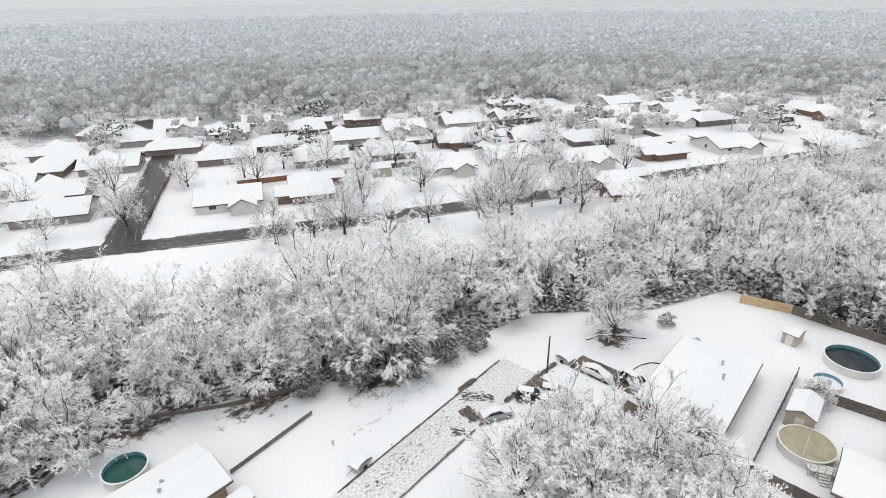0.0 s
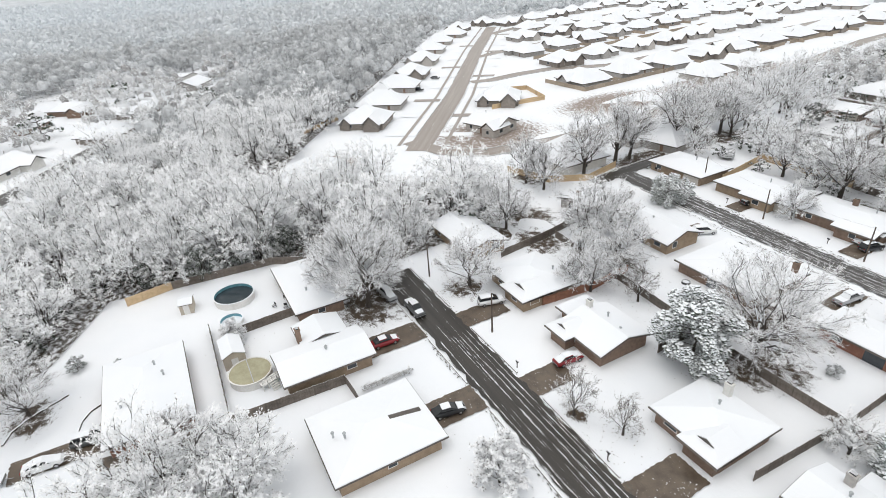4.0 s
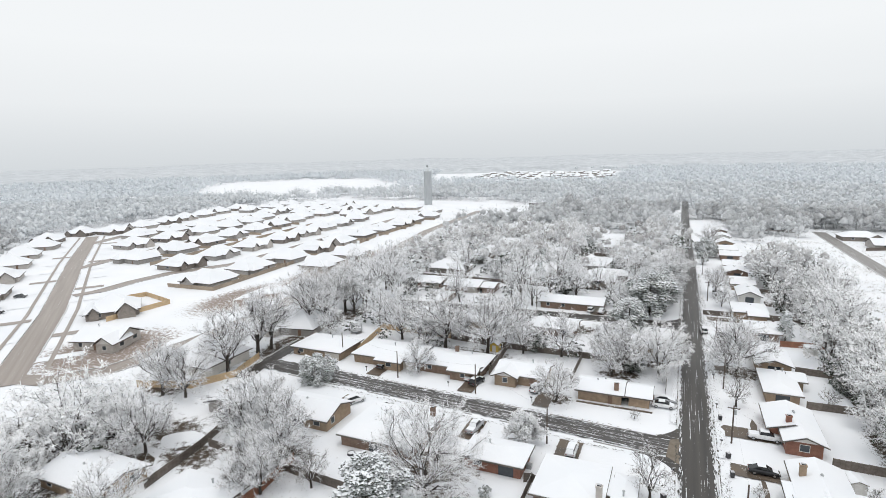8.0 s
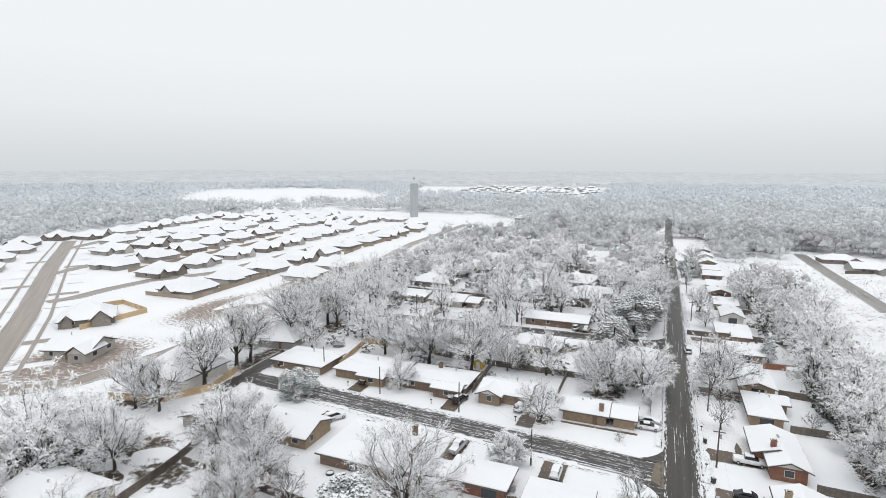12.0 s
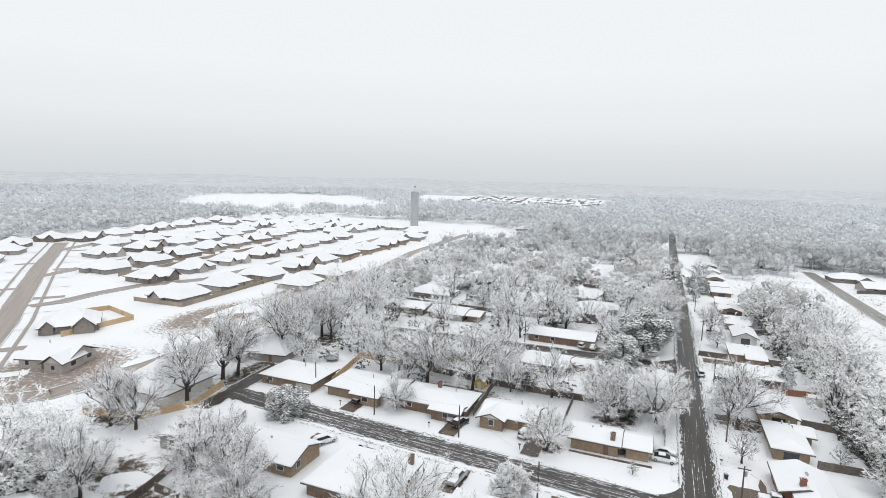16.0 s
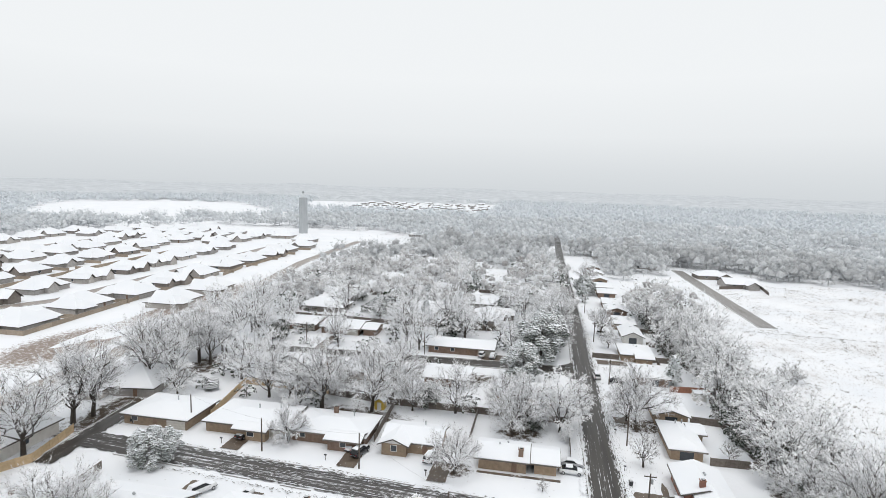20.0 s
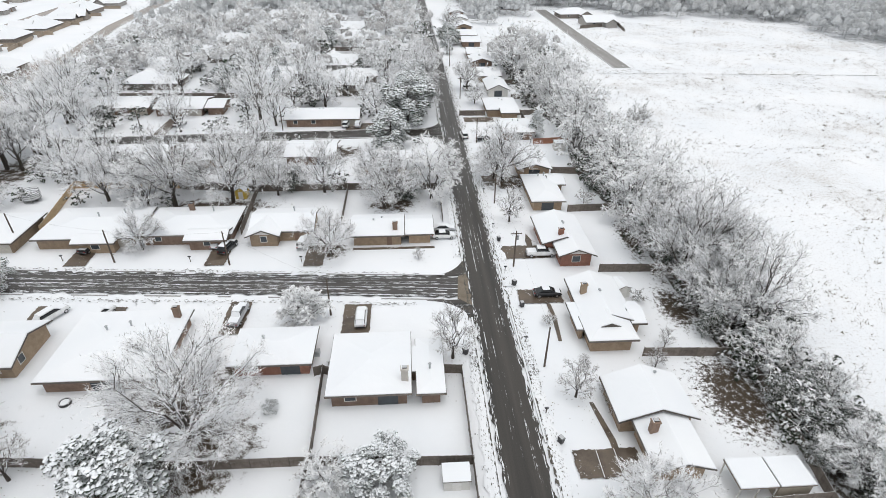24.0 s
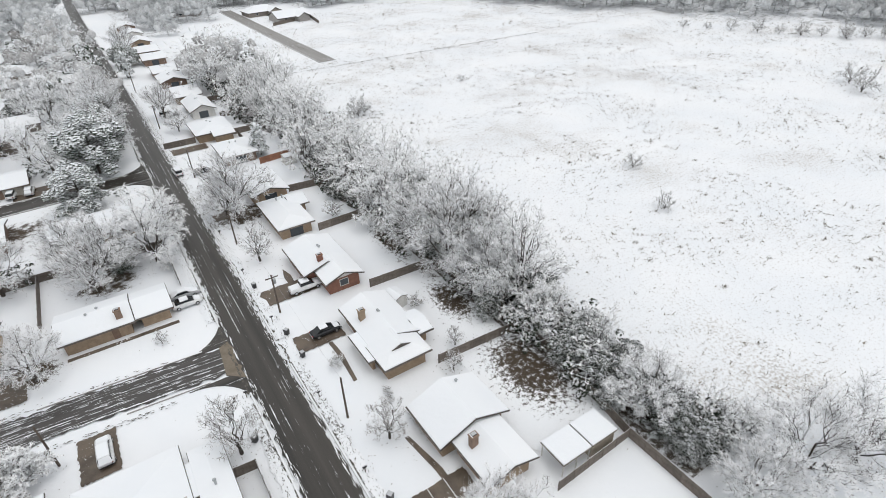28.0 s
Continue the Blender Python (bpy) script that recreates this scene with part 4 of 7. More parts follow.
site([(-14, 37.3, -4.4, 45.5, "gx", 2.6, 1.5), (-11, 44.5, -5, 48.5, "flat", 2.3, 0)], "brick_brown", "snow-roofed house behind a snowy cedar", "S", (-11, 44, 4.6), [(-10, 42, 3.9), (-7.5, 42.5, 3.9)], group=OLD, bricks="brick_grey")
site([(-93, 37, -77, 47, "gx", 2.6, 1.6)], "brick_tan", "snow-roofed house behind bare trees", "S", group=OLD)
# south of the near street
broad = site([(-51.3, -2.7, -39, 11.8, "hip", 2.6, 1.4)], "brick_tan", "broad snow-roofed tan house with roof vents", "N", None, [(-44.5, 0.6, 4.1), (-45.4, -0.6, 4.0)], group=OLD)
# dark shingle strip laid on in place of a step between roof levels
part("roof_opening", Buf().loft([[(0.1, y, z - 0.5), (0.8, y, z - 0.5), (0.8, y, z), (0.1, y, z)] for y, z in ((1.9, 3.6), (6.2, 2.8))]), M["shingle"], broad, "dark bare strip marking a step in the roof")
site([(-67, -3.6, -58.4, 10.4, "gy", 2.6, 1.4), (-72.3, 1, -66, 8.8, "gx", 2.58, 1.1)], "brick_tan", "snow-roofed tan house beside the covered pool", "N", (-67.8, 1.2, 4.8), group=OLD)
site([(-93.5, 2.5, -75, 11.8, "hip", 2.6, 1.5)], "brick_brown", "snow-roofed brown brick house beside the blue pool", "N", None, [(-84, 8, 4), (-80, 6, 3.8)], group=OLD)
site([(-78.5, -26.2, -59.6, -14.8, "hip", 2.6, 1.3)], "brick_red", "long snow-roofed red brick house", "S", None, [(-66, -23.6, 3.6), (-70, -18, 3.7), (-73, -19, 3.7)], group=OLD)
site([(-17.2, -63.3, -4, -54.6, "gx", 2.6, 1.4)], "brick_tan", "snow-roofed tan house beside the green pool", "S", group=OLD)

# a few house types, repeated through the estates
KINDS = []
for k, (w, d) in enumerate(((18.5, 16), (19.5, 15), (17.5, 16.5), (19, 15))):
    if k % 2:
        bl = [(-w / 2, -d / 2, w / 2, d / 2, "hip", 2.55, 5.2), (-w / 2 + 1, -d / 2 - 2.8, -w / 2 + 8, 0, "hip", 2.62, 3.1), (-2, 0, 5, d / 2 + 2.2, "gy", 2.66, 3.0)]
    else:
        bl = [(-w / 2, -d / 2, w / 2, d / 2, "hip", 2.55, 5.4), (w / 2 - 8, -d / 2 - 2.6, w / 2 - 1, 1, "gy", 2.62, 3.6), (-w / 2 + 1, -d / 2 - 0.9, -w / 2 + 5.5, 0, "gy", 2.64, 2.5)]
    KINDS.append(bl)
for k, (w, d) in enumerate(((20, 13), (19, 14), (21, 13), (18, 15))):
    bl = [(-w / 2, -d / 2, w / 2, d / 2, "gx" if k % 2 else "hip", 2.5, 3.1), (w / 2 - 9, -d / 2 - 4, w / 2 - 1.5, 0, "gy", 2.6, 2.3)]
    if k > 1:
        bl.append((-w / 2 + 2, 1, -w / 2 + 8, d / 2 + 4, "gy", 2.84, 1.7))
    KINDS.append(bl)
NEW_WALL = ("brick_pale", "brick_grey", "brick_hazed_taupe", "brick_pale", "brick_hazed_taupe", "brick_grey", "brick_brown", "siding")
FIRST = {}


def estate(x, y, rz, k, group, label):
    if (k, group) not in FIRST:
        h = house(x, y, rz, KINDS[k], NEW_WALL[k], label, "S", group=group, pitch=8.0)
        FIRST[k, group] = h
        return h
    return copy_thing(FIRST[k, group], pose(x, y, 0, 0, 0, rz))


NEW = [(-181, 114, 52), (-141, 26, 80), (-186, 59, 52), (-207, 74, 52), (-231, 92, 52), (-254, 110, 52), (-284, 131, 52), (-315, 152, 52), (-341, 172, 52),
       (-364, 196, 40), (-389, 215, 40), (-402, 247, 30), (-106, 122, 10), (-156, 204, 90), (-158, 232, 90), (-207, 440, 0), (-238, 462, 0)]
rn = random.Random(12)
# rows of new houses along the estate's streets: where a row starts and ends, and which way its houses face
for (xa, ya), (xb, yb), turn in (((-183, 158), (-193, 400), -90), ((-226, 182), (-243, 372), 90), ((-262, 188), (-292, 350), -90), ((-309, 218), (-322, 332), 90), ((-345, 250), (-334, 360), -90),
                                 ((-385, 260), (-422, 420), 90), ((-352, 385), (-360, 480), -90), ((-300, 372), (-292, 470), 90), ((-262, 400), (-258, 470), -90), ((-326, 405), (-328, 478), 90), ((-392, 410), (-390, 470), -90)):
    n = max(1, round((yb - ya) / 26.5))
    for i in range(n + 1):
        NEW.append((xa + (xb - xa) * i / n + rn.uniform(-1.5, 1.5), ya + (yb - ya) * i / n + rn.uniform(-1.5, 1.5), turn + rn.choice((0, 0, 0, 180, 90, -90)) + rn.uniform(-4, 4)))
for i, (x, y, rz) in enumerate(NEW):
    estate(x, y, rz, rn.randrange(4), "new estate houses", "new brick house with a steep snow-covered hip roof")
site([(-118, 81, -101, 97, "hip", 3.0, 6.2), (-122, 80, -113, 88, "hip", 2.9, 3.2)], "siding", "pale new house with a tall steep snowy roof", "S", None, [(-108, 90, 8)])
WEST = [(-60, -208), (-90, -187), (-68, -146), (-88, -136), (-33, -172), (-77, -262), (-110, -222), (-137, -203), (-136, -173), (-130, -146), (-130, -121), (-198, -186), (-184, -158),
        (-237, -148), (-164, -90), (-190, -75), (-303, -105), (-308, -78), (-212, -58), (-146, -66), (-315, 12), (-270, -14), (-215, -102), (-242, -112), (-266, -124), (-252, -76), (-225, -132),
        (-160, -140), (-30, -208), (-55, -240), (-102, -250), (-10, -190), (-280, -100), (-235, -25), (-340, 20), (-295, -40), (-110, -160), (-112, -188), (-160, -170), (-165, -200), (-38, -190), (-84, -215), (-130, -228), (-180, -120), (-205, -145), (-190, -100), (-240, -90), (-275, -60), (-265, -95), (-230, -165), (-152, -112), (-46, -222), (-82, -238)]
for i, (x, y) in enumerate(WEST):
    estate(x, y, (-32, -32, 148, 58)[i % 4], 4 + (i * 3 + 1) % 4, "western estate houses", "older brick house with a broad snow-covered roof")
for i, (x, y) in enumerate(((-85, 285), (-71, 316), (-46, 339), (-28, 314), (-52, 219), (-57, 262), (-86, 258), (-14, 258), (-93, 215), (-95, 236), (-25, 215), (-30, 240), (-51, 381), (-100, 330), (-25, 290),
                            (-70, 350), (-20, 350), (-95, 380), (-30, 400), (61, 388), (96, 358), (103, 332), (-130, 530), (-75, 420), (-110, 450), (-25, 450), (-60, 470), (40, 430),
                            (-330, 960), (-300, 990), (-265, 950), (-240, 985), (-205, 940), (-175, 975), (-150, 930), (-350, 1010), (-280, 1030), (-220, 1035), (-160, 1030), (-310, 1070), (-250, 1080), (-190, 1085), (-140, 1075), (-360, 1060))):
    estate(x, y, (0, 90, 180)[i % 3] if i not in (19, 20, 21) else 5, 4 + i % 2, "northern houses", "snow-roofed brick house half hidden by trees")
for i in range(34):
    x, y = -130 - 27 * (i % 11) - 11 * (i // 11) + rn.uniform(-5, 5), 1120 + 85 * (i // 11) + 22 * math.sin(i * 1.7)
    estate(x, y, (0, 90, 180)[i % 3], 4 + i % 2, "northern houses", "")
house(-150, 91, 18, [(-8.5, -6, 6.5, 6, "gx", 2.8, 3.0), (0.5, -8.5, 7, 1, "gy", 2.85, 2.5)], "brick_pale", "new pale brick house on bare reddish ground", "S", None, [(-4, 1, 5.6)])


# ---- trees ----
def limbs(seed, height, radius, trunk_h, counts, twig=0.45, droop=0.0, wide=1.0, tufts=0.0, bare=1.0, low=-10):
    """Wood and twigs of one bare tree: bowed limbs that fork three times into sprays of thin snow-laden twigs."""
    r = random.Random(seed)
    wood, fine = Buf(), Buf()
    n1, n2, n3, n4, n5 = counts
    base_r = height * 0.026
    up = Vector((0, 0, 1))

    def rand(k):
        return Vector((r.gauss(0, k), r.gauss(0, k), r.gauss(0, k)))

    def grow(p, d, ln, n, bend, lift):
        pts = [p]
        for _ in range(n):
            d = (d + rand(bend) + up * lift).normalized()
            p = p + d * (ln / n)
            pts.append(p)
        return pts

    def limb(pts, ra, rb, sides):
        n = len(pts) - 1
        for i in range(n):
            wood.tube(pts[i], pts[i + 1], ra + (rb - ra) * i / n, ra + (rb - ra) * (i + 1) / n, sides)

    def at(pts, t):
        k = min(int(t * (len(pts) - 1)), len(pts) - 2)
        return pts[k].lerp(pts[k + 1], t * (len(pts) - 1) - k), (pts[k + 1] - pts[k]).normalized()

    def fork(d, angle):
        return (d * math.cos(angle) + d.cross(rand(1.0)).normalized() * math.sin(angle)).normalized()

    def blade(p, q, side):
        fine.add([p - side, p + side, q], [(0, 1, 2)])

    trunk = grow(Vector((0, 0, -0.2)), up, trunk_h + 0.2, 3, 0.06, 0.2)
    limb(trunk, base_r * 1.3, base_r * 0.8, 7)
    heart = Vector((0, 0, trunk_h + 0.34 * (height - trunk_h)))
    for i in range(n1):
        a = 2 * math.pi * (i * 0.618 + r.uniform(-0.06, 0.06))
        e = radians(low + (84 - low) * ((i + r.random()) / n1) ** 1.15)
        goal = heart + Vector((radius * math.cos(e) * math.cos(a), radius * math.cos(e) * math.sin(a), (height - heart.z) * math.sin(e))) * r.uniform(0.7, 0.92)
        s1 = at(trunk, r.uniform(0.6, 1.0))[0]
        span = goal - s1
        l1 = span.length
        bow = s1 + span * 0.5 + (up - span.normalized() * span.normalized().z) * l1 * r.uniform(0.02, 0.14)
        pts = [s1]
        for k in range(1, 6):
            t = k / 5
            pts.append(s1 * (1 - t) ** 2 + bow * 2 * t * (1 - t) + goal * t * t + rand(0.035 * l1 * (1 if k < 5 else 0.4)))
        limb(pts, base_r * 0.5, base_r * 0.11, 5 if bare else 4)
        for j in range(n2):
            t = 0.22 + 0.78 * (j + r.random()) / n2
            p, d = at(pts, min(t, 0.999))
            d2 = (fork(d, r.uniform(0.45, 0.95)) + (p - heart).normalized() * 0.35).normalized()
            l2 = l1 * r.uniform(0.34, 0.5) * (1.2 - 0.5 * t)
            p2 = grow(p, d2, l2, 3, 0.16, 0.06 - droop)
            limb(p2, base_r * 0.18, base_r * 0.06, 4 if bare else 3)
            for k in range(n3):
                q, dq = at(p2, min(0.3 + 0.7 * (k + r.random()) / n3, 0.999))
                d3 = (fork(dq, r.uniform(0.4, 0.95)) + (q - heart).normalized() * 0.25).normalized()
                l3 = l2 * r.uniform(0.36, 0.6)
                p3 = grow(q, d3, l3, 2, 0.2, 0.05 - droop)
                if bare:
                    limb(p3, 0.034 * bare, 0.014 * bare, 3)
                for m in range(n4):
                    o, do = at(p3, min(0.25 + 0.75 * (m + r.random()) / n4, 0.999))
                    d4 = (fork(do, r.uniform(0.35, 0.9)) + Vector((0, 0, 0.08 - droop))).normalized()
                    l4 = l3 * r.uniform(0.4, 0.75)
                    tip = o + d4 * l4
                    flat = d4.cross(up + rand(0.4)).normalized()
                    blade(o, tip, flat * 0.022 * wide)
                    for w in range(n5):
                        z = o.lerp(tip, 0.15 + 0.85 * (w + r.random()) / n5)
                        sgn = 1 if w % 2 else -1
                        d5 = (d4 * r.uniform(0.5, 1.1) + flat * sgn * r.uniform(0.4, 1.1) + rand(0.28) - up * droop).normalized()
                        cross = d5.cross(up + rand(0.5)).normalized()
                        blade(z, z + d5 * twig * r.uniform(0.45, 1.25), cross * wide * (0.018 + 0.018 * r.random()))
                    if tufts and r.random() < tufts:
                        z, h = tip - d4 * 0.1, twig * r.uniform(0.16, 0.36)
                        g = r.uniform(0, 1.57)
                        rim = [z + Vector((h * r.uniform(0.7, 1.3) * math.cos(g + 1.2566 * w), h * r.uniform(0.7, 1.3) * math.sin(g + 1.2566 * w), r.uniform(-0.3, 0.1) * h)) for w in range(5)]
                        fine.add(rim + [z + up * h * r.uniform(0.35, 0.7)], [(w, (w + 1) % 5, 5) for w in range(5)])
    return wood, fine


def evergreen(seed, height, radius, clumps, tall=False):
    """Trunk and drooping, snow-loaded sprays of an evergreen, gathered round its boughs."""
    r = random.Random(seed)
    wood, green = Buf(), Buf()
    wood.tube((0, 0, -0.2), (0, 0, height * 0.6), height * 0.025, height * 0.012, 7)
    boughs = []
    for _ in range(max(8, clumps // 14)):
        t = r.random() ** 0.85
        rad = radius * ((1 - t) ** 0.75 if tall else math.sin(math.pi * min(0.98, 0.2 + 0.76 * t)) ** 0.7) * r.uniform(0.6, 1.0)
        a = r.uniform(0, 6.283)
        c = Vector((rad * math.cos(a), rad * math.sin(a), height * (0.13 + 0.84 * t)))
        boughs.append((c, a))
        wood.tube((0, 0, c.z - 0.4), c, 0.07, 0.03, 4)
    for _ in range(clumps):
        c, a = r.choice(boughs)
        q = r.random()
        c = Vector((c.x * (0.55 + 0.5 * q), c.y * (0.55 + 0.5 * q), c.z)) + Vector((r.gauss(0, 0.055), r.gauss(0, 0.055), r.gauss(0, 0.04))) * height
        a += r.gauss(0, 0.6)
        out = Vector((math.cos(a), math.sin(a), r.uniform(-0.9, 0.15))).normalized()
        side = out.cross(Vector((0, 0, 1))).normalized()
        up = side.cross(out).normalized()
        ln, wd, hg = height * r.uniform(0.03, 0.065), height * r.uniform(0.016, 0.034), height * r.uniform(0.008, 0.017)
        rings = []
        for u, s in ((-1, 0.3), (-0.2, 1.0), (0.6, 0.75), (1.1, 0.1)):
            m = c + out * ln * u + Vector((0, 0, -0.3 * ln * u * u))
            rings.append([m + side * wd * s * math.cos(6.283 * i / 5) * r.uniform(0.6, 1.35) + up * hg * s * math.sin(6.283 * i / 5) * r.uniform(0.5, 1.5) for i in range(5)])
        green.loft(rings)
    return wood, green


ICO = [(0, 0, 1)] + [(0.894 * math.cos(k * 1.2566), 0.894 * math.sin(k * 1.2566), 0.447) for k in range(5)] + [(0.894 * math.cos(k * 1.2566 + 0.628), 0.894 * math.sin(k * 1.2566 + 0.628), -0.447) for k in range(5)]
ICO_F = [(0, k + 1, (k + 1) % 5 + 1) for k in range(5)] + [(k + 1, k + 6, (k + 1) % 5 + 1) for k in range(5)] + [((k + 1) % 5 + 1, k + 6, (k + 1) % 5 + 6) for k in range(5)]


def puffs(seed, height, radius, heads, leaves, leaf, size=(0.085, 0.14), pad=0.0, tufts=22):
    """A broad evergreen: drooping boughs that end in ragged clumps of small leaves, white above and green below."""
    r = random.Random(seed)
    wood, green = Buf(), Buf()
    wood.tube((0, 0, -0.2), (0, 0, height * 0.75), height * 0.026, height * 0.01, 7)
    for i in range(heads):
        t = (i + r.random()) / heads
        rad = radius * math.sin(math.pi * min(0.97, 0.16 + 0.8 * t)) ** 0.65 * r.uniform(0.5, 1.05)
        a = i * 2.4 + r.uniform(-0.5, 0.5)
        c = Vector((rad * math.cos(a), rad * math.sin(a), height * (0.1 + 0.84 * t) + r.gauss(0, 0.03) * height))
        q = height * r.uniform(*size)
        wood.tube((0, 0, max(0.4, c.z - height * 0.1)), c, 0.08, 0.03, 4)
        flat = r.uniform(0.42, 0.7) * (1.25 if pad else 1)
        out = Vector((math.cos(a), math.sin(a), -0.35)).normalized()
        side = out.cross(Vector((0, 0, 1))).normalized()
        lift = side.cross(out).normalized()
        long = r.uniform(0.95, 1.25) if pad else r.uniform(1.05, 1.6)
        if pad:
            for _ in range(tufts):
                d = Vector((r.gauss(0, 1), r.gauss(0, 1), r.gauss(0.45, 0.7))).normalized()
                p = c + (out * d.x * long + side * d.y + lift * d.z * flat * 1.25) * q * r.uniform(0.6, 1.05)
                g = q * pad * r.uniform(0.1, 0.23)
                turn = Matrix.Rotation(r.uniform(0, 6.28), 3, "Z") @ Matrix.Rotation(r.uniform(-0.6, 0.6), 3, "X")
                green.add([p + turn @ Vector((x * r.uniform(0.8, 1.7), y * r.uniform(0.7, 1.2), z * r.uniform(0.7, 1.2))) * g for x, y, z in ICO], ICO_F)
        for _ in range(leaves):
            d = Vector((r.gauss(0, 1), r.gauss(0, 1), r.gauss(-0.3 if pad else 0.1, 0.7))).normalized()
            n = (out * d.x + side * d.y + lift * d.z + Vector((r.gauss(0, 0.25), r.gauss(0, 0.25), r.gauss(0, 0.25)))).normalized()
            p = c + (out * d.x * long + side * d.y + lift * (d.z * flat - 0.12)) * q * r.uniform(0.6, 1.2)
            u = Matrix.Rotation(r.uniform(0, 6.28), 3, n) @ n.orthogonal().normalized()
            v = n.cross(u)
            w, l = leaf * r.uniform(0.4, 0.9), leaf * r.uniform(0.7, 1.7)
            green.add([p - u * l, p + v * w + n * 0.03, p + u * l - Vector((0, 0, 0.3 * l)), p - v * w + n * 0.03], [(0, 3, 2, 1)])
    return wood, green


def flakes(seed, lobes, n, height, radius, size, thin):
    """A far tree: trunk and twig-dark boughs massed in lobes, and the thin snowy sprays that stand out of them."""
    r = random.Random(seed)
    wood, crown = Buf(), Buf()
    wood.tube((0, 0, -0.2), (0, 0, height * 0.4), 0.25, 0.14, 3)
    heads = []
    for i in range(lobes):
        a, q = 6.283 * (i + r.uniform(-0.35, 0.35)) / lobes, (r.uniform(0.4, 0.9) if i else 0.15) * radius
        heads.append((Vector((q * math.cos(a), q * math.sin(a), height * (r.uniform(0.26, 0.6) if i else 0.64))), radius * r.uniform(0.36, 0.6)))
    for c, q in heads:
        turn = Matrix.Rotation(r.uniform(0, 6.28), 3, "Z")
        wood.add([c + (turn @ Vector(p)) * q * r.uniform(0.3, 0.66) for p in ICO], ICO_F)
    for _ in range(n):
        c, q = r.choice(heads)
        d = Vector((r.gauss(0, 1), r.gauss(0, 1), r.gauss(0.35, 0.8))).normalized()
        p = c + d * q * r.uniform(0.35, 1.25)
        u = (d * 0.8 + Vector((r.gauss(0, 0.7), r.gauss(0, 0.7), r.gauss(0.15, 0.5)))).normalized()
        v = u.cross(d + Vector((r.gauss(0, 0.5), r.gauss(0, 0.5), r.gauss(0, 0.5)))).normalized()
        a, b = size * r.uniform(0.4, 1.3), thin * r.uniform(0.4, 1.3)
        crown.add([p - v * b, p + v * b, p + u * a], [(0, 1, 2)])
    return wood, crown


TREES, SIMPLE = {}, {}


def make_tree(key, wood, crown, crown_mat, label, category="tree", name="tree"):
    wm, cm = wood.mesh("trunk", M["bark"]), crown.mesh("crown", crown_mat)
    TREES[key] = (wm, cm, label, category, name)


def keep_simple(key, wood, crown):
    SIMPLE[key] = [(np.array(b.v, np.float32), b.f) for b in (wood, crown)]


NEAR, AFAR = (10, 8, 6, 5, 7), (8, 5, 4, 4, 5)
for k in range(4):
    h, q = 11.0 + k * 0.6, 6.6 + 0.35 * k
    make_tree(f"broad{k}", *limbs(10 + k, h, q, 2.2 + 0.25 * k, NEAR, 0.42, 0, 1.2), M["twig"], "bare broadleaf tree with every twig coated in snow")
    keep_simple(f"broad{k}", *limbs(10 + k, h, q, 2.2 + 0.25 * k, AFAR, 0.6, 0, 2.6, bare=0.0))
for k in range(3):
    make_tree(f"tall{k}", *limbs(30 + k, 16.5 + k, 9.2, 5.2, (11, 8, 6, 5, 6), 0.5, 0, 1.4, low=8), M["twig"], "tall bare tree with dark limbs and snowy twigs")
    keep_simple(f"tall{k}", *limbs(30 + k, 16.5 + k, 9.0, 5.2, (9, 5, 4, 4, 4), 0.8, 0, 3.2, bare=0.0, low=8))
for k in range(3):
    h = 10.5 + k
    make_tree(f"wood{k}", *limbs(50 + k, h, 6.0, 1.6, (10, 6, 5, 5, 8), 0.42, 0.1, 1.65, 0.3), M["twig_white"], "bare creekside tree bowed under snow")
    keep_simple(f"wood{k}", *limbs(50 + k, h, 6.0, 1.6, AFAR, 0.6, 0.1, 2.9, 0.2, 0.0))
for k in range(3):
    make_tree(f"thicket{k}", *limbs(150 + k, 9.0 + k, 5.4, 1.2, (10, 6, 5, 5, 8), 0.4, 0.08, 1.3, 0.15), M["edgetwig"], "tangled bare tree with dark limbs and snowy twigs")
    keep_simple(f"thicket{k}", *limbs(150 + k, 9.0 + k, 5.4, 1.2, AFAR, 0.6, 0.08, 2.7, 0.08, 0.0))
for k in range(2):
    make_tree(f"dense{k}", *limbs(190 + k, 11.0 + k, 6.2, 1.8, (12, 8, 6, 5, 7), 0.34, 0.04, 1.35, 0.9), M["twig_white"], "dense tree thickly coated in clumps of snow")
make_tree("great", *limbs(205, 14.5, 8.6, 2.6, (13, 9, 7, 6, 7), 0.42, 0.02, 0.95, low=-16), M["twig"], "great spreading bare tree with every twig coated in snow")
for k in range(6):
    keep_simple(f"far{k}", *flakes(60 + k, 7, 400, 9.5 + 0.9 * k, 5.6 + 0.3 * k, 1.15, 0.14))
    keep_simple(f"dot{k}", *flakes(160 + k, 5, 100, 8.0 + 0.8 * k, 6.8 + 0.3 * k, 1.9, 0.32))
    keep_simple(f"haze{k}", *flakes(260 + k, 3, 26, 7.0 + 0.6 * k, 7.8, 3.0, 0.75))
for k in range(2):
    make_tree(f"small{k}", *limbs(70 + k, 6.0 + k, 2.5, 1.3, (8, 5, 5, 4, 4), 0.36, -0.03, 0.6), M["twig_dark"], "small bare tree with dark twigs and some snow")
make_tree("round", *limbs(81, 4.7, 2.7, 0.5, (15, 7, 6, 5, 6), 0.24, 0, 1.7, 0.8), M["twig_white"], "round clipped tree with a dense snowy crown")
make_tree("shrub", *limbs(83, 2.4, 1.4, 0.3, (8, 5, 4, 3, 3), 0.22, 0, 0.9, 0.2), M["shrub"], "leafless shrub dusted with snow", "shrub", "shrub")
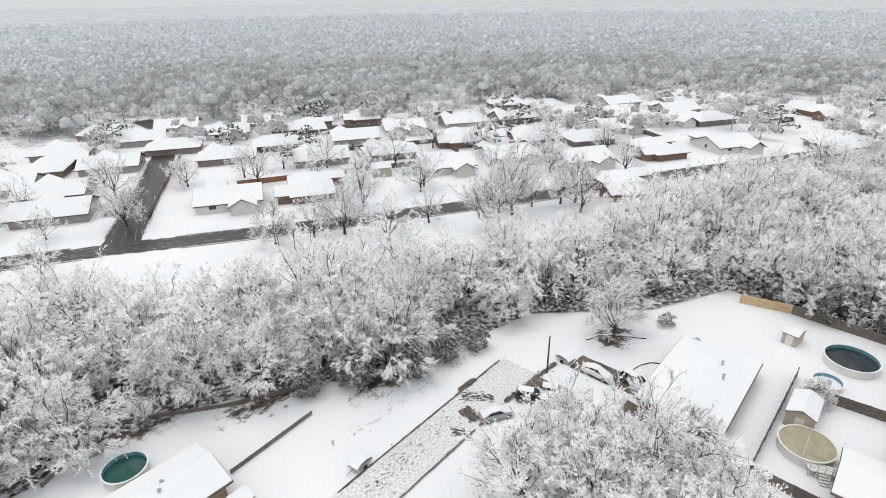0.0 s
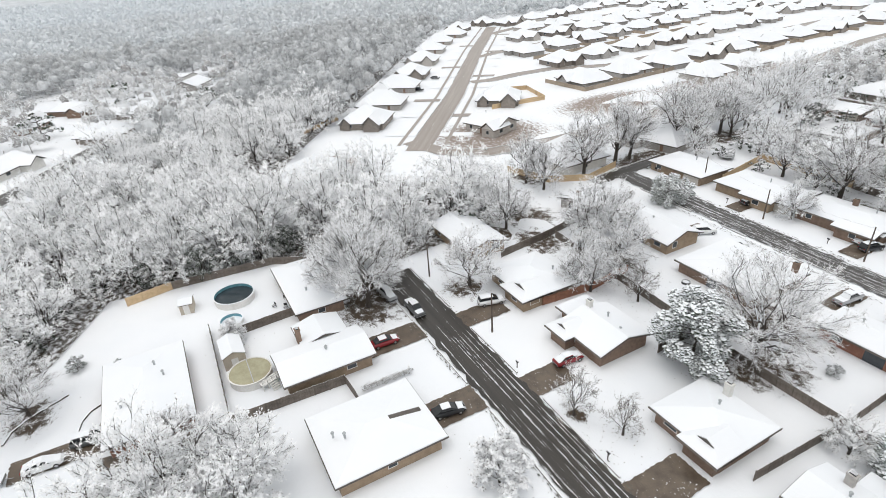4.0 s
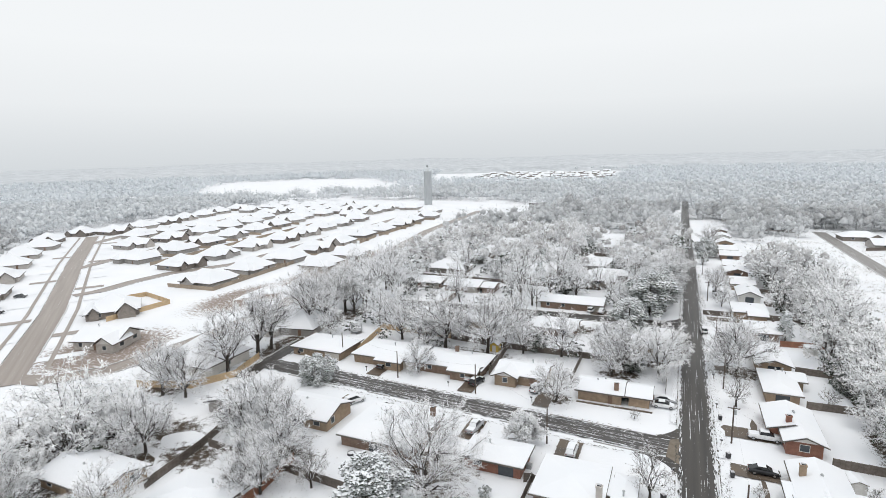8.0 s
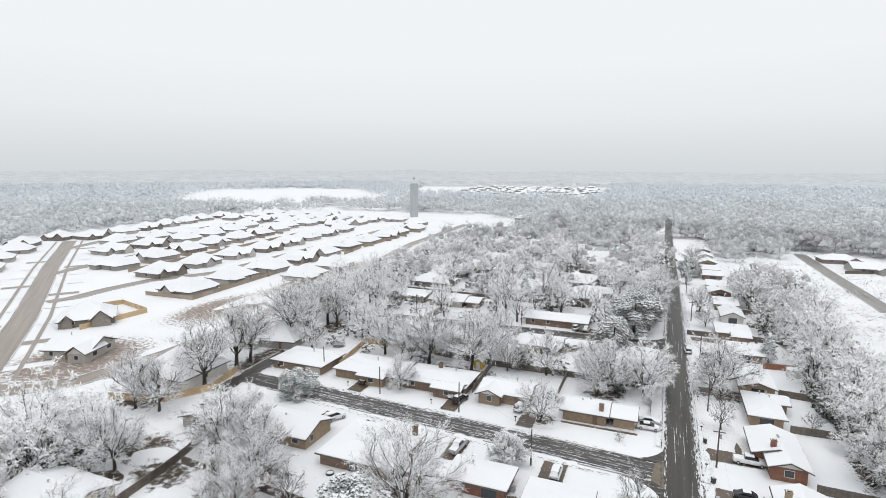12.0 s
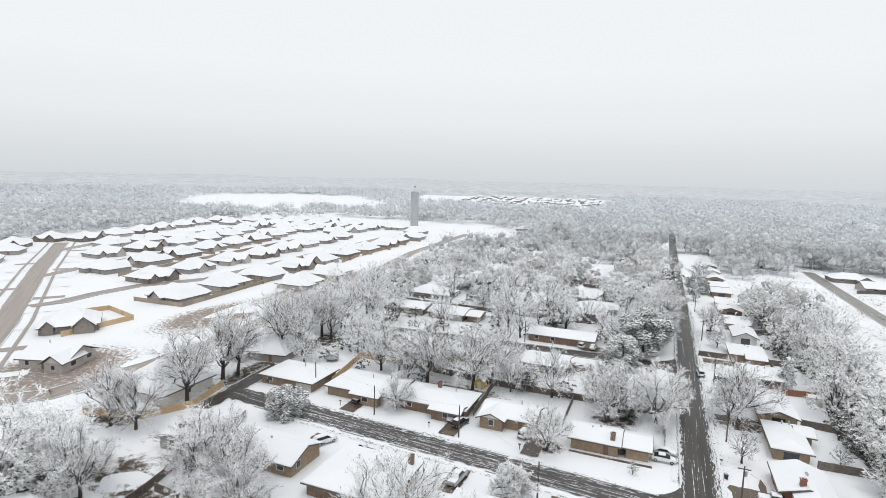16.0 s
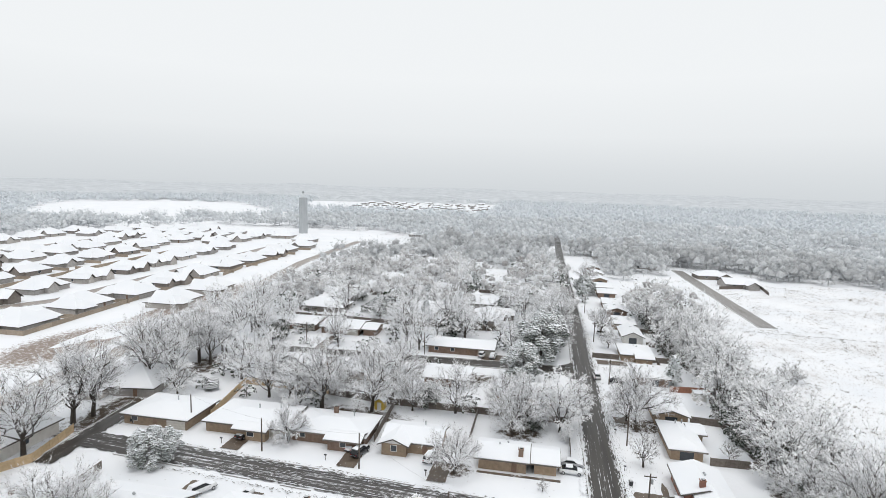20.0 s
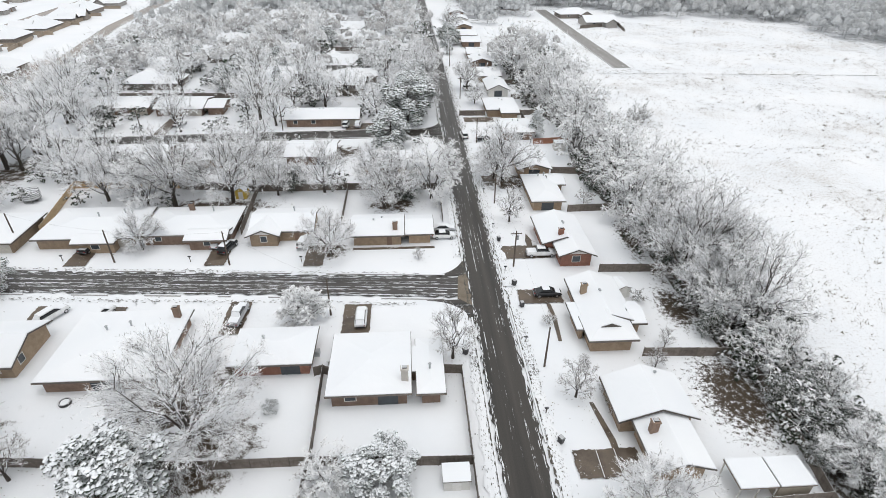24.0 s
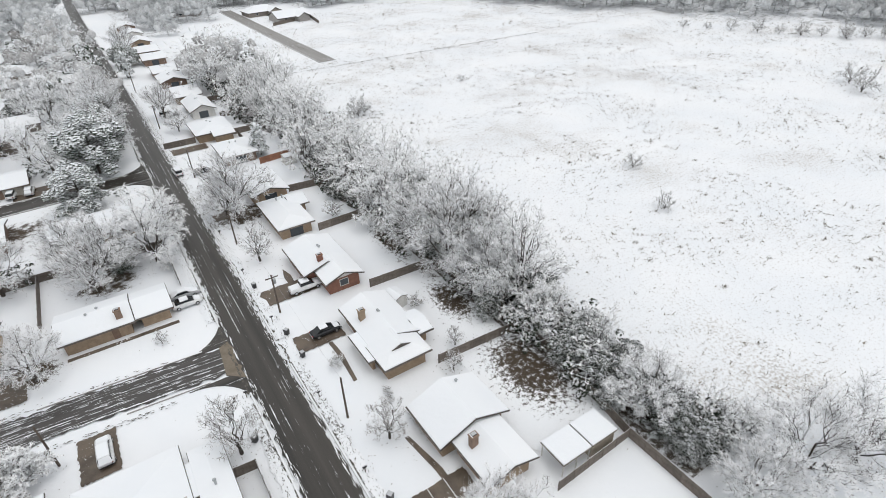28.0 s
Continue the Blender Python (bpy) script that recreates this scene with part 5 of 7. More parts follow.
make_tree("brush", *limbs(85, 4.5, 2.8, 0.4, (8, 5, 4, 4, 4), 0.35, 0.03, 1.0, 0.1), M["shrub"], "tangled undergrowth dusted with snow", "shrub", "shrub")
keep_simple("brush", *limbs(85, 4.5, 2.8, 0.4, (6, 4, 3, 3, 3), 0.5, 0.03, 2.2, 0.2, 0.0))
for k in range(2):
    make_tree(f"magnolia{k}", *puffs(90 + k, 10.5, 5.4, 44, 240, 0.075, (0.085, 0.15), 0.9, 90), M["leaf"], "dark evergreen tree loaded with heavy snow")
make_tree("live_oak", *puffs(93, 6.8, 5.2, 42, 240, 0.075, (0.11, 0.18), 0.9, 90), M["leaf"], "broad evergreen tree bowed under heavy snow")
make_tree("fir", *evergreen(95, 9.0, 2.6, 900, True), M["leaf"], "conical conifer with snow on its branches")
make_tree("cedar", *puffs(99, 7.0, 3.6, 60, 150, 0.11, (0.055, 0.12)), M["leaf_bare"], "dark cedar with little snow at the field edge")
make_tree("evershrub", *puffs(97, 3.0, 2.2, 26, 90, 0.08, (0.08, 0.14), 0.9, 30), M["leaf"], "evergreen bush under heavy snow", "shrub", "shrub")
keep_simple("evershrub", *puffs(97, 3.2, 2.3, 14, 26, 0.17))
TREE_COUNT = [0]


def tree(key, x, y, size=1.0, rz=None, group="trees"):
    wm, cm, label, category, name = TREES[key]
    TREE_COUNT[0] += 1
    r = random.Random(TREE_COUNT[0] * 7919)
    e = thing(name, x, y, 0.0, rz if rz is not None else r.uniform(0, 360), label, category, group)
    e.scale = (size * r.uniform(0.93, 1.07), size * r.uniform(0.93, 1.07), size)
    part("trunk", wm, None, e)
    part("crown", cm, None, e)
    return e


def stand(name, spots, label, crown_mat, category="woods", trunk_mat=None):
    """One mesh of many simple trees: rows of (key, x, y, size, turn)."""
    rows = collections.defaultdict(list)
    for key, x, y, s, a in spots:
        rows[key].append((x, y, s, a))
    co, loops, starts, mats = [], [], [], []
    nv = nl = 0
    for key, some in sorted(rows.items()):
        p = np.array(some, float)
        c, s_ = np.cos(p[:, 3]) * p[:, 2], np.sin(p[:, 3]) * p[:, 2]
        for slot, (v, f) in enumerate(SIMPLE[key]):
            x = p[:, :1] + c[:, None] * v[:, 0] - s_[:, None] * v[:, 1]
            y = p[:, 1:2] + s_[:, None] * v[:, 0] + c[:, None] * v[:, 1]
            co.append(np.stack([x, y, p[:, 2:3] * v[:, 2]], -1).reshape(-1, 3))
            flat = np.concatenate([np.array(q) for q in f])
            lens = np.array([len(q) for q in f])
            st = np.concatenate([[0], np.cumsum(lens)[:-1]])
            k = np.arange(len(p))
            loops.append((flat[None] + (k * len(v))[:, None] + nv).ravel())
            starts.append((st[None] + (k * len(flat))[:, None] + nl).ravel())
            mats.append(np.full(len(p) * len(f), slot))
            nv += len(p) * len(v)
            nl += len(p) * len(flat)
    co, loops, starts, mats = (np.concatenate(q) for q in (co, loops, starts, mats))
    me = bpy.data.meshes.new(name)
    me.vertices.add(len(co))
    me.vertices.foreach_set("co", co.astype(np.float32).ravel())
    me.loops.add(len(loops))
    me.loops.foreach_set("vertex_index", loops.astype(np.int32))
    me.polygons.add(len(starts))
    me.polygons.foreach_set("loop_start", starts.astype(np.int32))
    me.materials.append(trunk_mat or M["bark"])
    me.materials.append(crown_mat)
    me.polygons.foreach_set("material_index", mats.astype(np.int32))
    me.polygons.foreach_set("use_smooth", np.ones(len(starts), bool))
    me.update(calc_edges=True)
    return tagged(new(name, me), label, category, kind="stuff")


# trees that stand alone in gardens and along the streets
for key, x, y, s in (
        ("great", -31.0, 58.2, 1.0), ("round", -20.9, 80.4, 1.2), ("small1", 1.5, 71.3, 1.2), ("broad1", -54.2, 103.2, 0.62), ("broad2", -19, 99.5, 0.72), ("small0", 17.2, 63.1, 1.0),
        ("small1", 16.3, 110.6, 1.0), ("broad3", 17.8, 130.5, 1.0), ("fir", 32, 159, 0.95), ("tall1", 46.5, 88.6, 0.88), ("live_oak", -8.0, 51.4, 0.85),
        ("broad2", -9.5, 118, 0.8), ("broad0", 16, 131.5, 0.8), ("broad1", -12, 127.5, 0.85), ("broad1", 52, 33, 0.95), ("broad2", 59, 30, 0.85), ("broad0", 45, 34, 0.7), ("cedar", -103, -9, 1.0), ("cedar", -104, -1, 0.95), ("cedar", -103.5, 7.5, 0.9), ("cedar", -105, -18, 0.9), ("wood1", -107, -5, 1.1), ("wood2", -106, 4, 1.15), ("wood0", -107, -14, 1.1), ("thicket2", -102.5, 2.5, 0.8), ("thicket0", -103, -13, 0.8),
        ("magnolia0", -34.5, 49.3, 1.08), ("magnolia1", -7.4, 31.4, 0.76), ("broad3", 1.0, 32.8, 0.82), ("small1", -35.5, 28.5, 1.0), ("small0", -29.8, 31.4, 1.0), ("round", -32, 14.5, 1.25),
        ("broad2", 18.5, 42, 0.82), ("broad1", 20.5, 46, 0.66), ("broad0", -56.4, 50, 0.75), ("broad2", -70, 33.4, 0.85), ("tall0", -74, 15, 0.9), ("broad1", -78.5, 17.5, 1.15), ("broad3", -81, 13, 1.0),
        ("broad1", -85.5, 52, 0.9), ("broad0", -58, 57, 0.85), ("broad1", -62, 62, 0.9), ("broad3", -70, 63, 1.0), ("broad0", -69, 68, 0.9),
        ("tall1", -104, 71, 0.7), ("broad3", -98, 72, 0.9), ("tall0", -96, -78, 0.8), ("tall2", -108, -79, 0.78), ("broad3", -74, -104, 0.9), ("broad1", -60, -112, 0.8), ("broad2", -42, -150, 0.9), ("tall1", -128, -72, 0.7), ("tall0", -99.8, 86.6, 0.92), ("tall1", -102.4, 100.3, 0.95), ("tall2", -101.3, 104.5, 0.85), ("tall2", -101.5, 122.5, 0.95), ("tall0", -104, 134, 0.9), ("tall1", -104, 146, 0.85),
        ("live_oak", -75, 90.3, 0.95), ("small0", -49.7, 54.5, 1.2), ("cedar", -46, -54.5, 0.85), ("cedar", -52, -53, 0.7), ("cedar", -39, -59, 0.85), ("cedar", -57.5, -51.5, 0.65), ("cedar", -33, -63, 0.7), ("broad0", -75, -36, 0.9), ("evershrub", -78, -24, 0.9), ("broad2", -59, -17, 0.4),
        ("dense0", -44.5, -27, 1.1), ("dense1", -46.5, -19, 1.15), ("dense0", -39, -21.5, 1.2), ("dense1", -46.5, -11.5, 0.95), ("dense0", -40.5, -13, 1.0), ("dense1", -37, -29, 1.0), ("round", -77, -7.5, 0.8), ("evershrub", -83.5, -30.5, 0.8), ("small1", -57.6, -18, 0.85), ("small0", -59, 48, 1.2), ("shrub", 17, 78, 0.8),
        ("small0", -2.8, 97.6, 0.38), ("small0", 30, 68, 0.55), ("shrub", 33, 83, 0.9), ("small1", 33, 72, 0.45), ("shrub", 34, 118, 1.3), ("evershrub", -22.5, 63, 0.6), ("thicket0", -14.2, 51.2, 0.62),
        ("cedar", -30, 128, 0.9), ("magnolia1", -62, 131, 0.6), ("cedar", -70, 135, 1.0), ("fir", -48, 205, 1.0), ("cedar", -35, 190, 1.1), ("magnolia0", -68, 210, 0.8), ("cedar", -20, 228, 1.1), ("fir", -84, 235, 1.1), ("cedar", -60, 250, 1.2), ("magnolia1", -40, 275, 0.9), ("cedar", -90, 170, 1.0), ("cedar", -5, 122, 0.8), ("magnolia0", -4, 172, 1.35), ("magnolia1", -8.6, 151.6, 0.98), ("magnolia0", -2, 186, 1.15), ("magnolia1", 0, 200, 1.1), ("fir", -1, 215, 1.2), ("magnolia0", -55, 237, 0.8), ("tall0", 0.5, 178, 0.7),
        ("tall1", 1, 195, 0.75), ("tall2", 1.5, 212, 0.75), ("broad0", 1, 230, 0.9), ("tall0", 17, 205, 0.6), ("broad1", 18, 190, 0.55), ("fir", 14, 262, 1.1), ("magnolia1", 16, 282, 0.9), ("tall1", 18, 300, 0.7)):
    if s > 0.1:
        tree(key, x, y, s)


# ---- woods ----
def inside(poly, x, y):
    """Whether points lie in a polygon."""
    x, y = np.asarray(x, float), np.asarray(y, float)
    hit = np.zeros(x.shape, bool)
    for (xa, ya), (xb, yb) in zip(poly, poly[1:] + poly[:1]):
        hit ^= ((ya > y) != (yb > y)) & (x < (xb - xa) * (y - ya) / (yb - ya + 1e-9) + xa)
    return hit


CREEK = [(28, -77), (-2, -74), (-12, -76), (-28, -69), (-40, -60), (-54, -54), (-64, -52), (-72, -50), (-87, -34), (-103, -26), (-101, -12), (-100, 4), (-97, 17), (-86, 27), (-90, 58), (-116, 62), (-124, 42),
         (-126, 14), (-160, 22), (-180, 36), (-222, 68), (-300, 124), (-410, 202), (-480, 250), (-520, 240), (-440, 150), (-330, 76), (-270, 32), (-225, 0), (-190, -22), (-160, -42), (-128, -54),
         (-100, -59), (-80, -71), (-60, -85), (-38, -95), (-22, -107), (24, -132)]
EASTLINE = [(42.5, 39), (41, 70), (40, 108), (36.5, 135), (41, 165), (35, 185), (36, 245), (52, 235), (57, 180), (54, 110), (51, 60), (52, 39)]
EDGE = [(-119, 112), (-98, 112), (-96, 150), (-104, 480), (-148, 480), (-131, 250), (-120, 150)]
BLOCK = [(-96, 118), (3, 118), (3, 520), (-150, 520), (-120, 330), (-100, 180)]
BACKS = [(-95, 49), (-54, 49), (-54, 65), (-95, 65)]
ESTATE = [(-122, 60), (-130, 15), (-160, 24), (-224, 70), (-300, 127), (-410, 206), (-440, 260), (-440, 470), (-380, 520), (-150, 520), (-128, 240)]
WESTSIDE = [(30, -150), (-20, -128), (-80, -89), (-128, -58), (-185, -26), (-270, 30), (-350, 80), (-352, -30), (-318, -112), (-245, -162), (-190, -202), (-130, -245), (-85, -275), (-40, -285), (30, -230)]
FIELD = [(52, 235), (57, 180), (54, 110), (51, 60), (64, 15), (60, -40), (230, -40), (262, 70), (306, 112), (300, 160), (262, 205), (240, 250), (215, 300), (225, 330), (167, 352), (90, 362), (50, 360)]
HOMES = [(h.location.x, h.location.y) for h in bpy.data.objects if h.name.startswith("house") and h.type == "EMPTY"]
HX = np.array(HOMES)


def clear(x, y, gap=8.5):
    return ((HX[:, 0] - x) ** 2 + (HX[:, 1] - y) ** 2).min() > gap * gap


WESTROADS = ((12, -166, -67, -117), (-67, -117, -132, -79), (-132, -79, -220, -32), (-220, -32, -330, 48), (-36, -139, -68, -193), (-68, -193, -97, -252))


def near_line(x, y, x0, y0, x1, y1, gap):
    u = max(0, min(1, ((x - x0) * (x1 - x0) + (y - y0) * (y1 - y0)) / ((x1 - x0) ** 2 + (y1 - y0) ** 2)))
    return math.hypot(x - x0 - u * (x1 - x0), y - y0 - u * (y1 - y0)) < gap


def on_road(x, y):
    return (math.hypot(x + 8.6, y - 149) < 9.5 or y < -20 and any(near_line(x, y, *w, 6.5) for w in WESTROADS) or -160 < x < -128 and 8 < y < 46 or -119 < x < -99 and 75 < y < 100 or -175 < x < -113 and 40 < y < 128 or -175 < x < -103 and 52 < y < 108 or abs(x - 8.3) < 4.5 or abs(y - (94.5 - (x + 84) * 0.07)) < 4.6 and x < 8 or abs(y - 22.3) < 4 and -82 < x < 8 or abs(y - 162) < 4.2 and -100 < x < 8)


REST, BEYOND, GREEN, CREEKSIDE, THICKET, PINES = [], [], [], [], [], []


def scatter(poly, spacing, keys, smin, smax, seed, gap=0.0, reach=None, near=0, group="woods", place=REST):
    """Spots for trees over a polygon; within near metres of the middle of the place they become trees of their own."""
    r = random.Random(seed)
    xs, ys = [p[0] for p in poly], [p[1] for p in poly]
    x = min(xs)
    while x < max(xs):
        y = min(ys)
        while y < max(ys):
            px, py = x + r.uniform(-0.48, 0.48) * spacing, y + r.uniform(-0.48, 0.48) * spacing
            k, s, a = r.choice(keys), r.uniform(smin, smax), r.uniform(0, 6.28)
            y += spacing
            far = math.hypot(px, py - 10)
            if reach and far > reach or not inside(poly, px, py) or on_road(px, py) or gap and not clear(px, py, gap):
                continue
            if far < near:
                tree(k, px, py, s, group=group)
            else:
                if far > 215 and place is not GREEN:
                    if int(px * 7 + py * 3) % 9 == 0:
                        PINES.append(("evershrub", px, py, 2.2 + s, a))
                    elif int(px * 5 + py) % 3:
                        BEYOND.append((f"far{int(px * 3 + py) % 6}", px, py, s * 1.32, a))
                else:
                    place.append((k, px, py, s, a))
        x += spacing


scatter(CREEK, 7.0, ("wood0", "wood1", "wood2", "broad0", "broad2", "wood1"), 0.7, 1.25, 3, reach=214, near=92, group="creek woods", place=CREEKSIDE)
scatter(CREEK, 8.0, ("brush",), 0.8, 1.5, 4, reach=150)
scatter(CREEK, 10.0, ("evershrub",), 0.8, 1.7, 14, reach=150, place=GREEN)
scatter(EASTLINE, 7.2, ("cedar",), 0.5, 0.9, 19, near=125, reach=125, group="field edge cedars")
scatter([(42.5, 39), (42, 76), (47.5, 76), (47.5, 39)], 5.2, ("cedar",), 0.5, 0.85, 23, near=125, reach=125, group="field edge cedars")
for part_, gap_, lo, hi in (([(42.5, 39), (41, 70), (41, 76), (52, 76), (51, 60), (52, 39)], 6.6, 0.62, 0.98), ([(41, 76), (40, 108), (36.5, 135), (41, 165), (35, 185), (36, 245), (52, 235), (57, 180), (54, 110), (52, 76)], 7.4, 0.85, 1.3)):
    scatter(part_, gap_, ("thicket0", "thicket1", "thicket2", "broad1"), lo, hi, 5, near=105, group="field edge woods", place=THICKET)
scatter(EASTLINE, 7.5, ("brush",), 0.8, 1.4, 6)
scatter(EASTLINE, 4.6, ("evershrub",), 0.9, 1.7, 16, place=GREEN)
scatter(EDGE, 8.2, ("tall0", "tall1", "broad3", "tall2", "broad1"), 0.62, 0.95, 7, 6.0, reach=330, near=100, group="estate edge trees")
scatter(BLOCK, 10.8, ("broad0", "broad1", "broad2", "broad3", "tall0", "wood1", "broad2"), 0.75, 1.12, 8, 10.5, reach=330, near=145, group="garden trees")
scatter(BACKS, 15.0, ("broad0", "broad1", "wood2"), 0.55, 0.85, 9, 8.5, near=200, group="garden trees")
scatter(BLOCK, 11.5, ("evershrub",), 0.7, 1.3, 28, 7.5, reach=300, place=GREEN)
scatter(WESTSIDE, 15.0, ("broad0", "broad2", "broad3", "wood1"), 0.6, 1.05, 10, 8.5, reach=340)
stand("gardens_beyond", BEYOND, "bare trees of the farther gardens, pale with frost and painted haze", M["midcrown"], trunk_mat=M["midcore"])
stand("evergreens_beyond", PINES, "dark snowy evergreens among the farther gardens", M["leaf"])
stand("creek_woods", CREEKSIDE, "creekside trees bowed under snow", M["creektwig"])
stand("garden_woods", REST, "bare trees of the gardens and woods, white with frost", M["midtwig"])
stand("field_edge_woods", THICKET, "tangled bare trees beside the field with snow on them", M["edgetwig"])
stand("undergrowth", GREEN, "dark evergreen undergrowth with some snow", M["leaf_bare"])

rs = np.random.RandomState(5)
step = 7.6
gx, gy = np.meshgrid(np.arange(-1490, 1490, step), np.arange(-1300, 1500, step))
fx = (gx + rs.uniform(-4, 4, gx.shape)).ravel()
fy = (gy + rs.uniform(-4, 4, gy.shape)).ravel()
dist = np.hypot(fx, fy - 10)
FARFIELD = [(-590, 520), (-721, 640), (-888, 890), (-800, 1030), (-640, 1040), (-470, 870), (-383, 700), (-480, 575)]
FOREFIELD = [(-640, 470), (-400, 500), (-300, 560), (-330, 720), (-440, 620), (-600, 540)]
FARTOWN = [(-470, 915), (-210, 880), (-105, 900), (-110, 1460), (-620, 1460)]
CLEARINGS = ([(187, 690), (215, 816), (282, 853), (239, 715)], [(220, 505), (248, 592), (295, 585), (268, 505)], [(470, 1180), (530, 1330), (640, 1240), (560, 1150)], [(300, 560), (345, 610), (420, 600), (370, 545)], [(20, 900), (40, 1000), (95, 990), (70, 890)])
keep = (dist < 1480) & (rs.uniform(size=fx.shape) < np.where(dist < 450, 0.46, np.where(dist < 760, 0.38, 0.17)) * np.where((fy < 0.26 * fx) & (fx > 0.17 * fy + 60) & (dist > 150), 0.05, 1)) & ~inside(FARTOWN, fx, fy) & ~inside(ESTATE, fx, fy) & ~inside(FIELD, fx, fy) & ~inside(FARFIELD, fx, fy)
keep &= ~(inside(FOREFIELD, fx, fy) & (rs.uniform(size=fx.shape) < 0.6))
for plot in CLEARINGS:
    keep &= ~inside(plot, fx, fy)
keep &= ~(inside(WESTSIDE, fx, fy)) & ~(inside(BLOCK, fx, fy) & (dist < 335)) & ~(inside(EDGE, fx, fy) & (dist < 335)) & ~(inside(CREEK, fx, fy) & (dist < 165))
keep &= ~((fx > -128) & (fx < 60) & (fy > -90) & (fy < 330)) & ~((abs(fx - 7) < 5) & (fy < 640)) & ~((fx > 0) & (fx < 36) & (fy < 420) & (fy > 0)) & ~((fx > 75) & (fx < 125) & (fy > 300) & (fy < 385))
keep &= ~((fx > -60) & (fy < 120) & (fy > -90) & (fx < 60)) & (dist > 195)
keep &= ~((np.hypot(fx + 250, fy - 430) < 150) & (fy < 560))
thin = rs.uniform(size=fx.shape)
blockfar = inside(BLOCK, fx, fy) | inside(EDGE, fx, fy)
keep &= ~(blockfar & (thin < 0.35))
hd = np.array([((HX[:, 0] - a) ** 2 + (HX[:, 1] - b) ** 2).min() if k else 0 for a, b, k in zip(fx, fy, keep)])
keep &= hd > 64
# sorted by distance into ever paler, haze-painted materials
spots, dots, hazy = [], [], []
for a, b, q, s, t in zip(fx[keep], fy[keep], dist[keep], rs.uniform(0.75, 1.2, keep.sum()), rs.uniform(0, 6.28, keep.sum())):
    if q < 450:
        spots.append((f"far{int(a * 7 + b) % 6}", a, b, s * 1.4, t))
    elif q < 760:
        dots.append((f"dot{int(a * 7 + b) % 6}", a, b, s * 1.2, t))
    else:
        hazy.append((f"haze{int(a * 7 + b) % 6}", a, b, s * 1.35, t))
stand("woods", spots, "woods of bare trees white with frost and painted haze", M["farwood"], trunk_mat=M["farcore"])
stand("far_woods", dots, "far woods of bare trees white with frost and painted haze", M["dotwood"], trunk_mat=M["dotcore"])
stand("distant_woods", hazy, "distant pale woods with haze painted into their colour", M["hazewood"], trunk_mat=M["hazecore"])
for name, poly in (("creek_floor", CREEK), ("field_edge_floor", EASTLINE)):
    b = Buf()
    b.add([(x, y, 0.0) for x, y in poly], [tuple(range(len(poly)))])
    o = solid(name, b, M["floor"], "leaf litter with thin snow under the woods", "ground", kind="structure")
    o.location.z = 0.12
# litter and thin snow under the far woods, in plots
fl = Buf()
plots = set((int(a // 24), int(b // 24)) for a, b, q in zip(fx[keep], fy[keep], dist[keep]))
tally = collections.Counter((int(a // 24), int(b // 24)) for a, b in zip(fx[keep], fy[keep]))
for i, j in sorted(plots):
    if tally[i, j] >= 2:
        fl.add([(i * 24 + u * 24, j * 24 + v * 24, 0.1) for u, v in ((0, 0), (1, 0), (1, 1), (0, 1))], [(0, 1, 2, 3)])
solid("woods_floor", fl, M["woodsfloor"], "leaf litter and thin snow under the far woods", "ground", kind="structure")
# the canopy beyond, out to the horizon
cv, cf = [], []
rad = [1400 * 1.04 ** i for i in range(28)]
na = 220
for i, q in enumerate(rad):
    for j in range(na):
        a = 2 * math.pi * j / na
        x, y = q * math.cos(a), q * math.sin(a)
        z = 9 + 5.5 * noise.noise(Vector((x * 0.02, y * 0.02, 0))) + 3 * noise.noise(Vector((x * 0.06, y * 0.06, 5))) - (7 if i < 2 else 0)
        z += 22 * max(0.0, noise.noise(Vector((x * 0.0012, y * 0.0012, 2)))) * min(1, (q - 1300) / 1500)
        town = inside(FARTOWN, [x], [y])[0]
        cv.append((x, y, 0.3 if town else max(z, 0.5)))
for i in range(len(rad) - 1):
    for j in range(na):
        k = (j + 1) % na
        cf.append((i * na + j, (i + 1) * na + j, (i + 1) * na + k, i * na + k))
solid("far_canopy", Buf().add(cv, cf), M["canopy"], "distant frosted woodland out to the horizon, haze painted in", "woods", kind="stuff")

# haze over the horizon, painted as a glowing ring that fades out upwards
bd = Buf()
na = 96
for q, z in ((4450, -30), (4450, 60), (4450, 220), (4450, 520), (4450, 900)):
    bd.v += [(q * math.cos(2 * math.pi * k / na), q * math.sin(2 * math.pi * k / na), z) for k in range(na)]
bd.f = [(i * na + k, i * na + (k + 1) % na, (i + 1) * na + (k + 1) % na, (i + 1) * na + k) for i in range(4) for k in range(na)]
hm, ht, hb = nodes_of("glowing_horizon_haze")
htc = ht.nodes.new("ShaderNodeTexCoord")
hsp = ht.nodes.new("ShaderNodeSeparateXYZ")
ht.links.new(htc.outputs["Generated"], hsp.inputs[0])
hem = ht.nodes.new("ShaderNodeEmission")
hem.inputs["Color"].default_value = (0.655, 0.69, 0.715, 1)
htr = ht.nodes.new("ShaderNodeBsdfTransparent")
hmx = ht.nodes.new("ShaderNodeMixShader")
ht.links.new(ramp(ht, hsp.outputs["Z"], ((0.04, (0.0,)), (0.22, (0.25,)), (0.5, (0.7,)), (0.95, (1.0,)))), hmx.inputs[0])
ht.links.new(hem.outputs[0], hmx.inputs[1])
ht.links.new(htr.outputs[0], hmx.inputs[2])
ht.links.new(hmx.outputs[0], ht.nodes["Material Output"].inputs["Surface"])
solid("backdrop", bd, hm, "pale grey haze painted as a glowing band above the horizon", "sky", kind="structure")


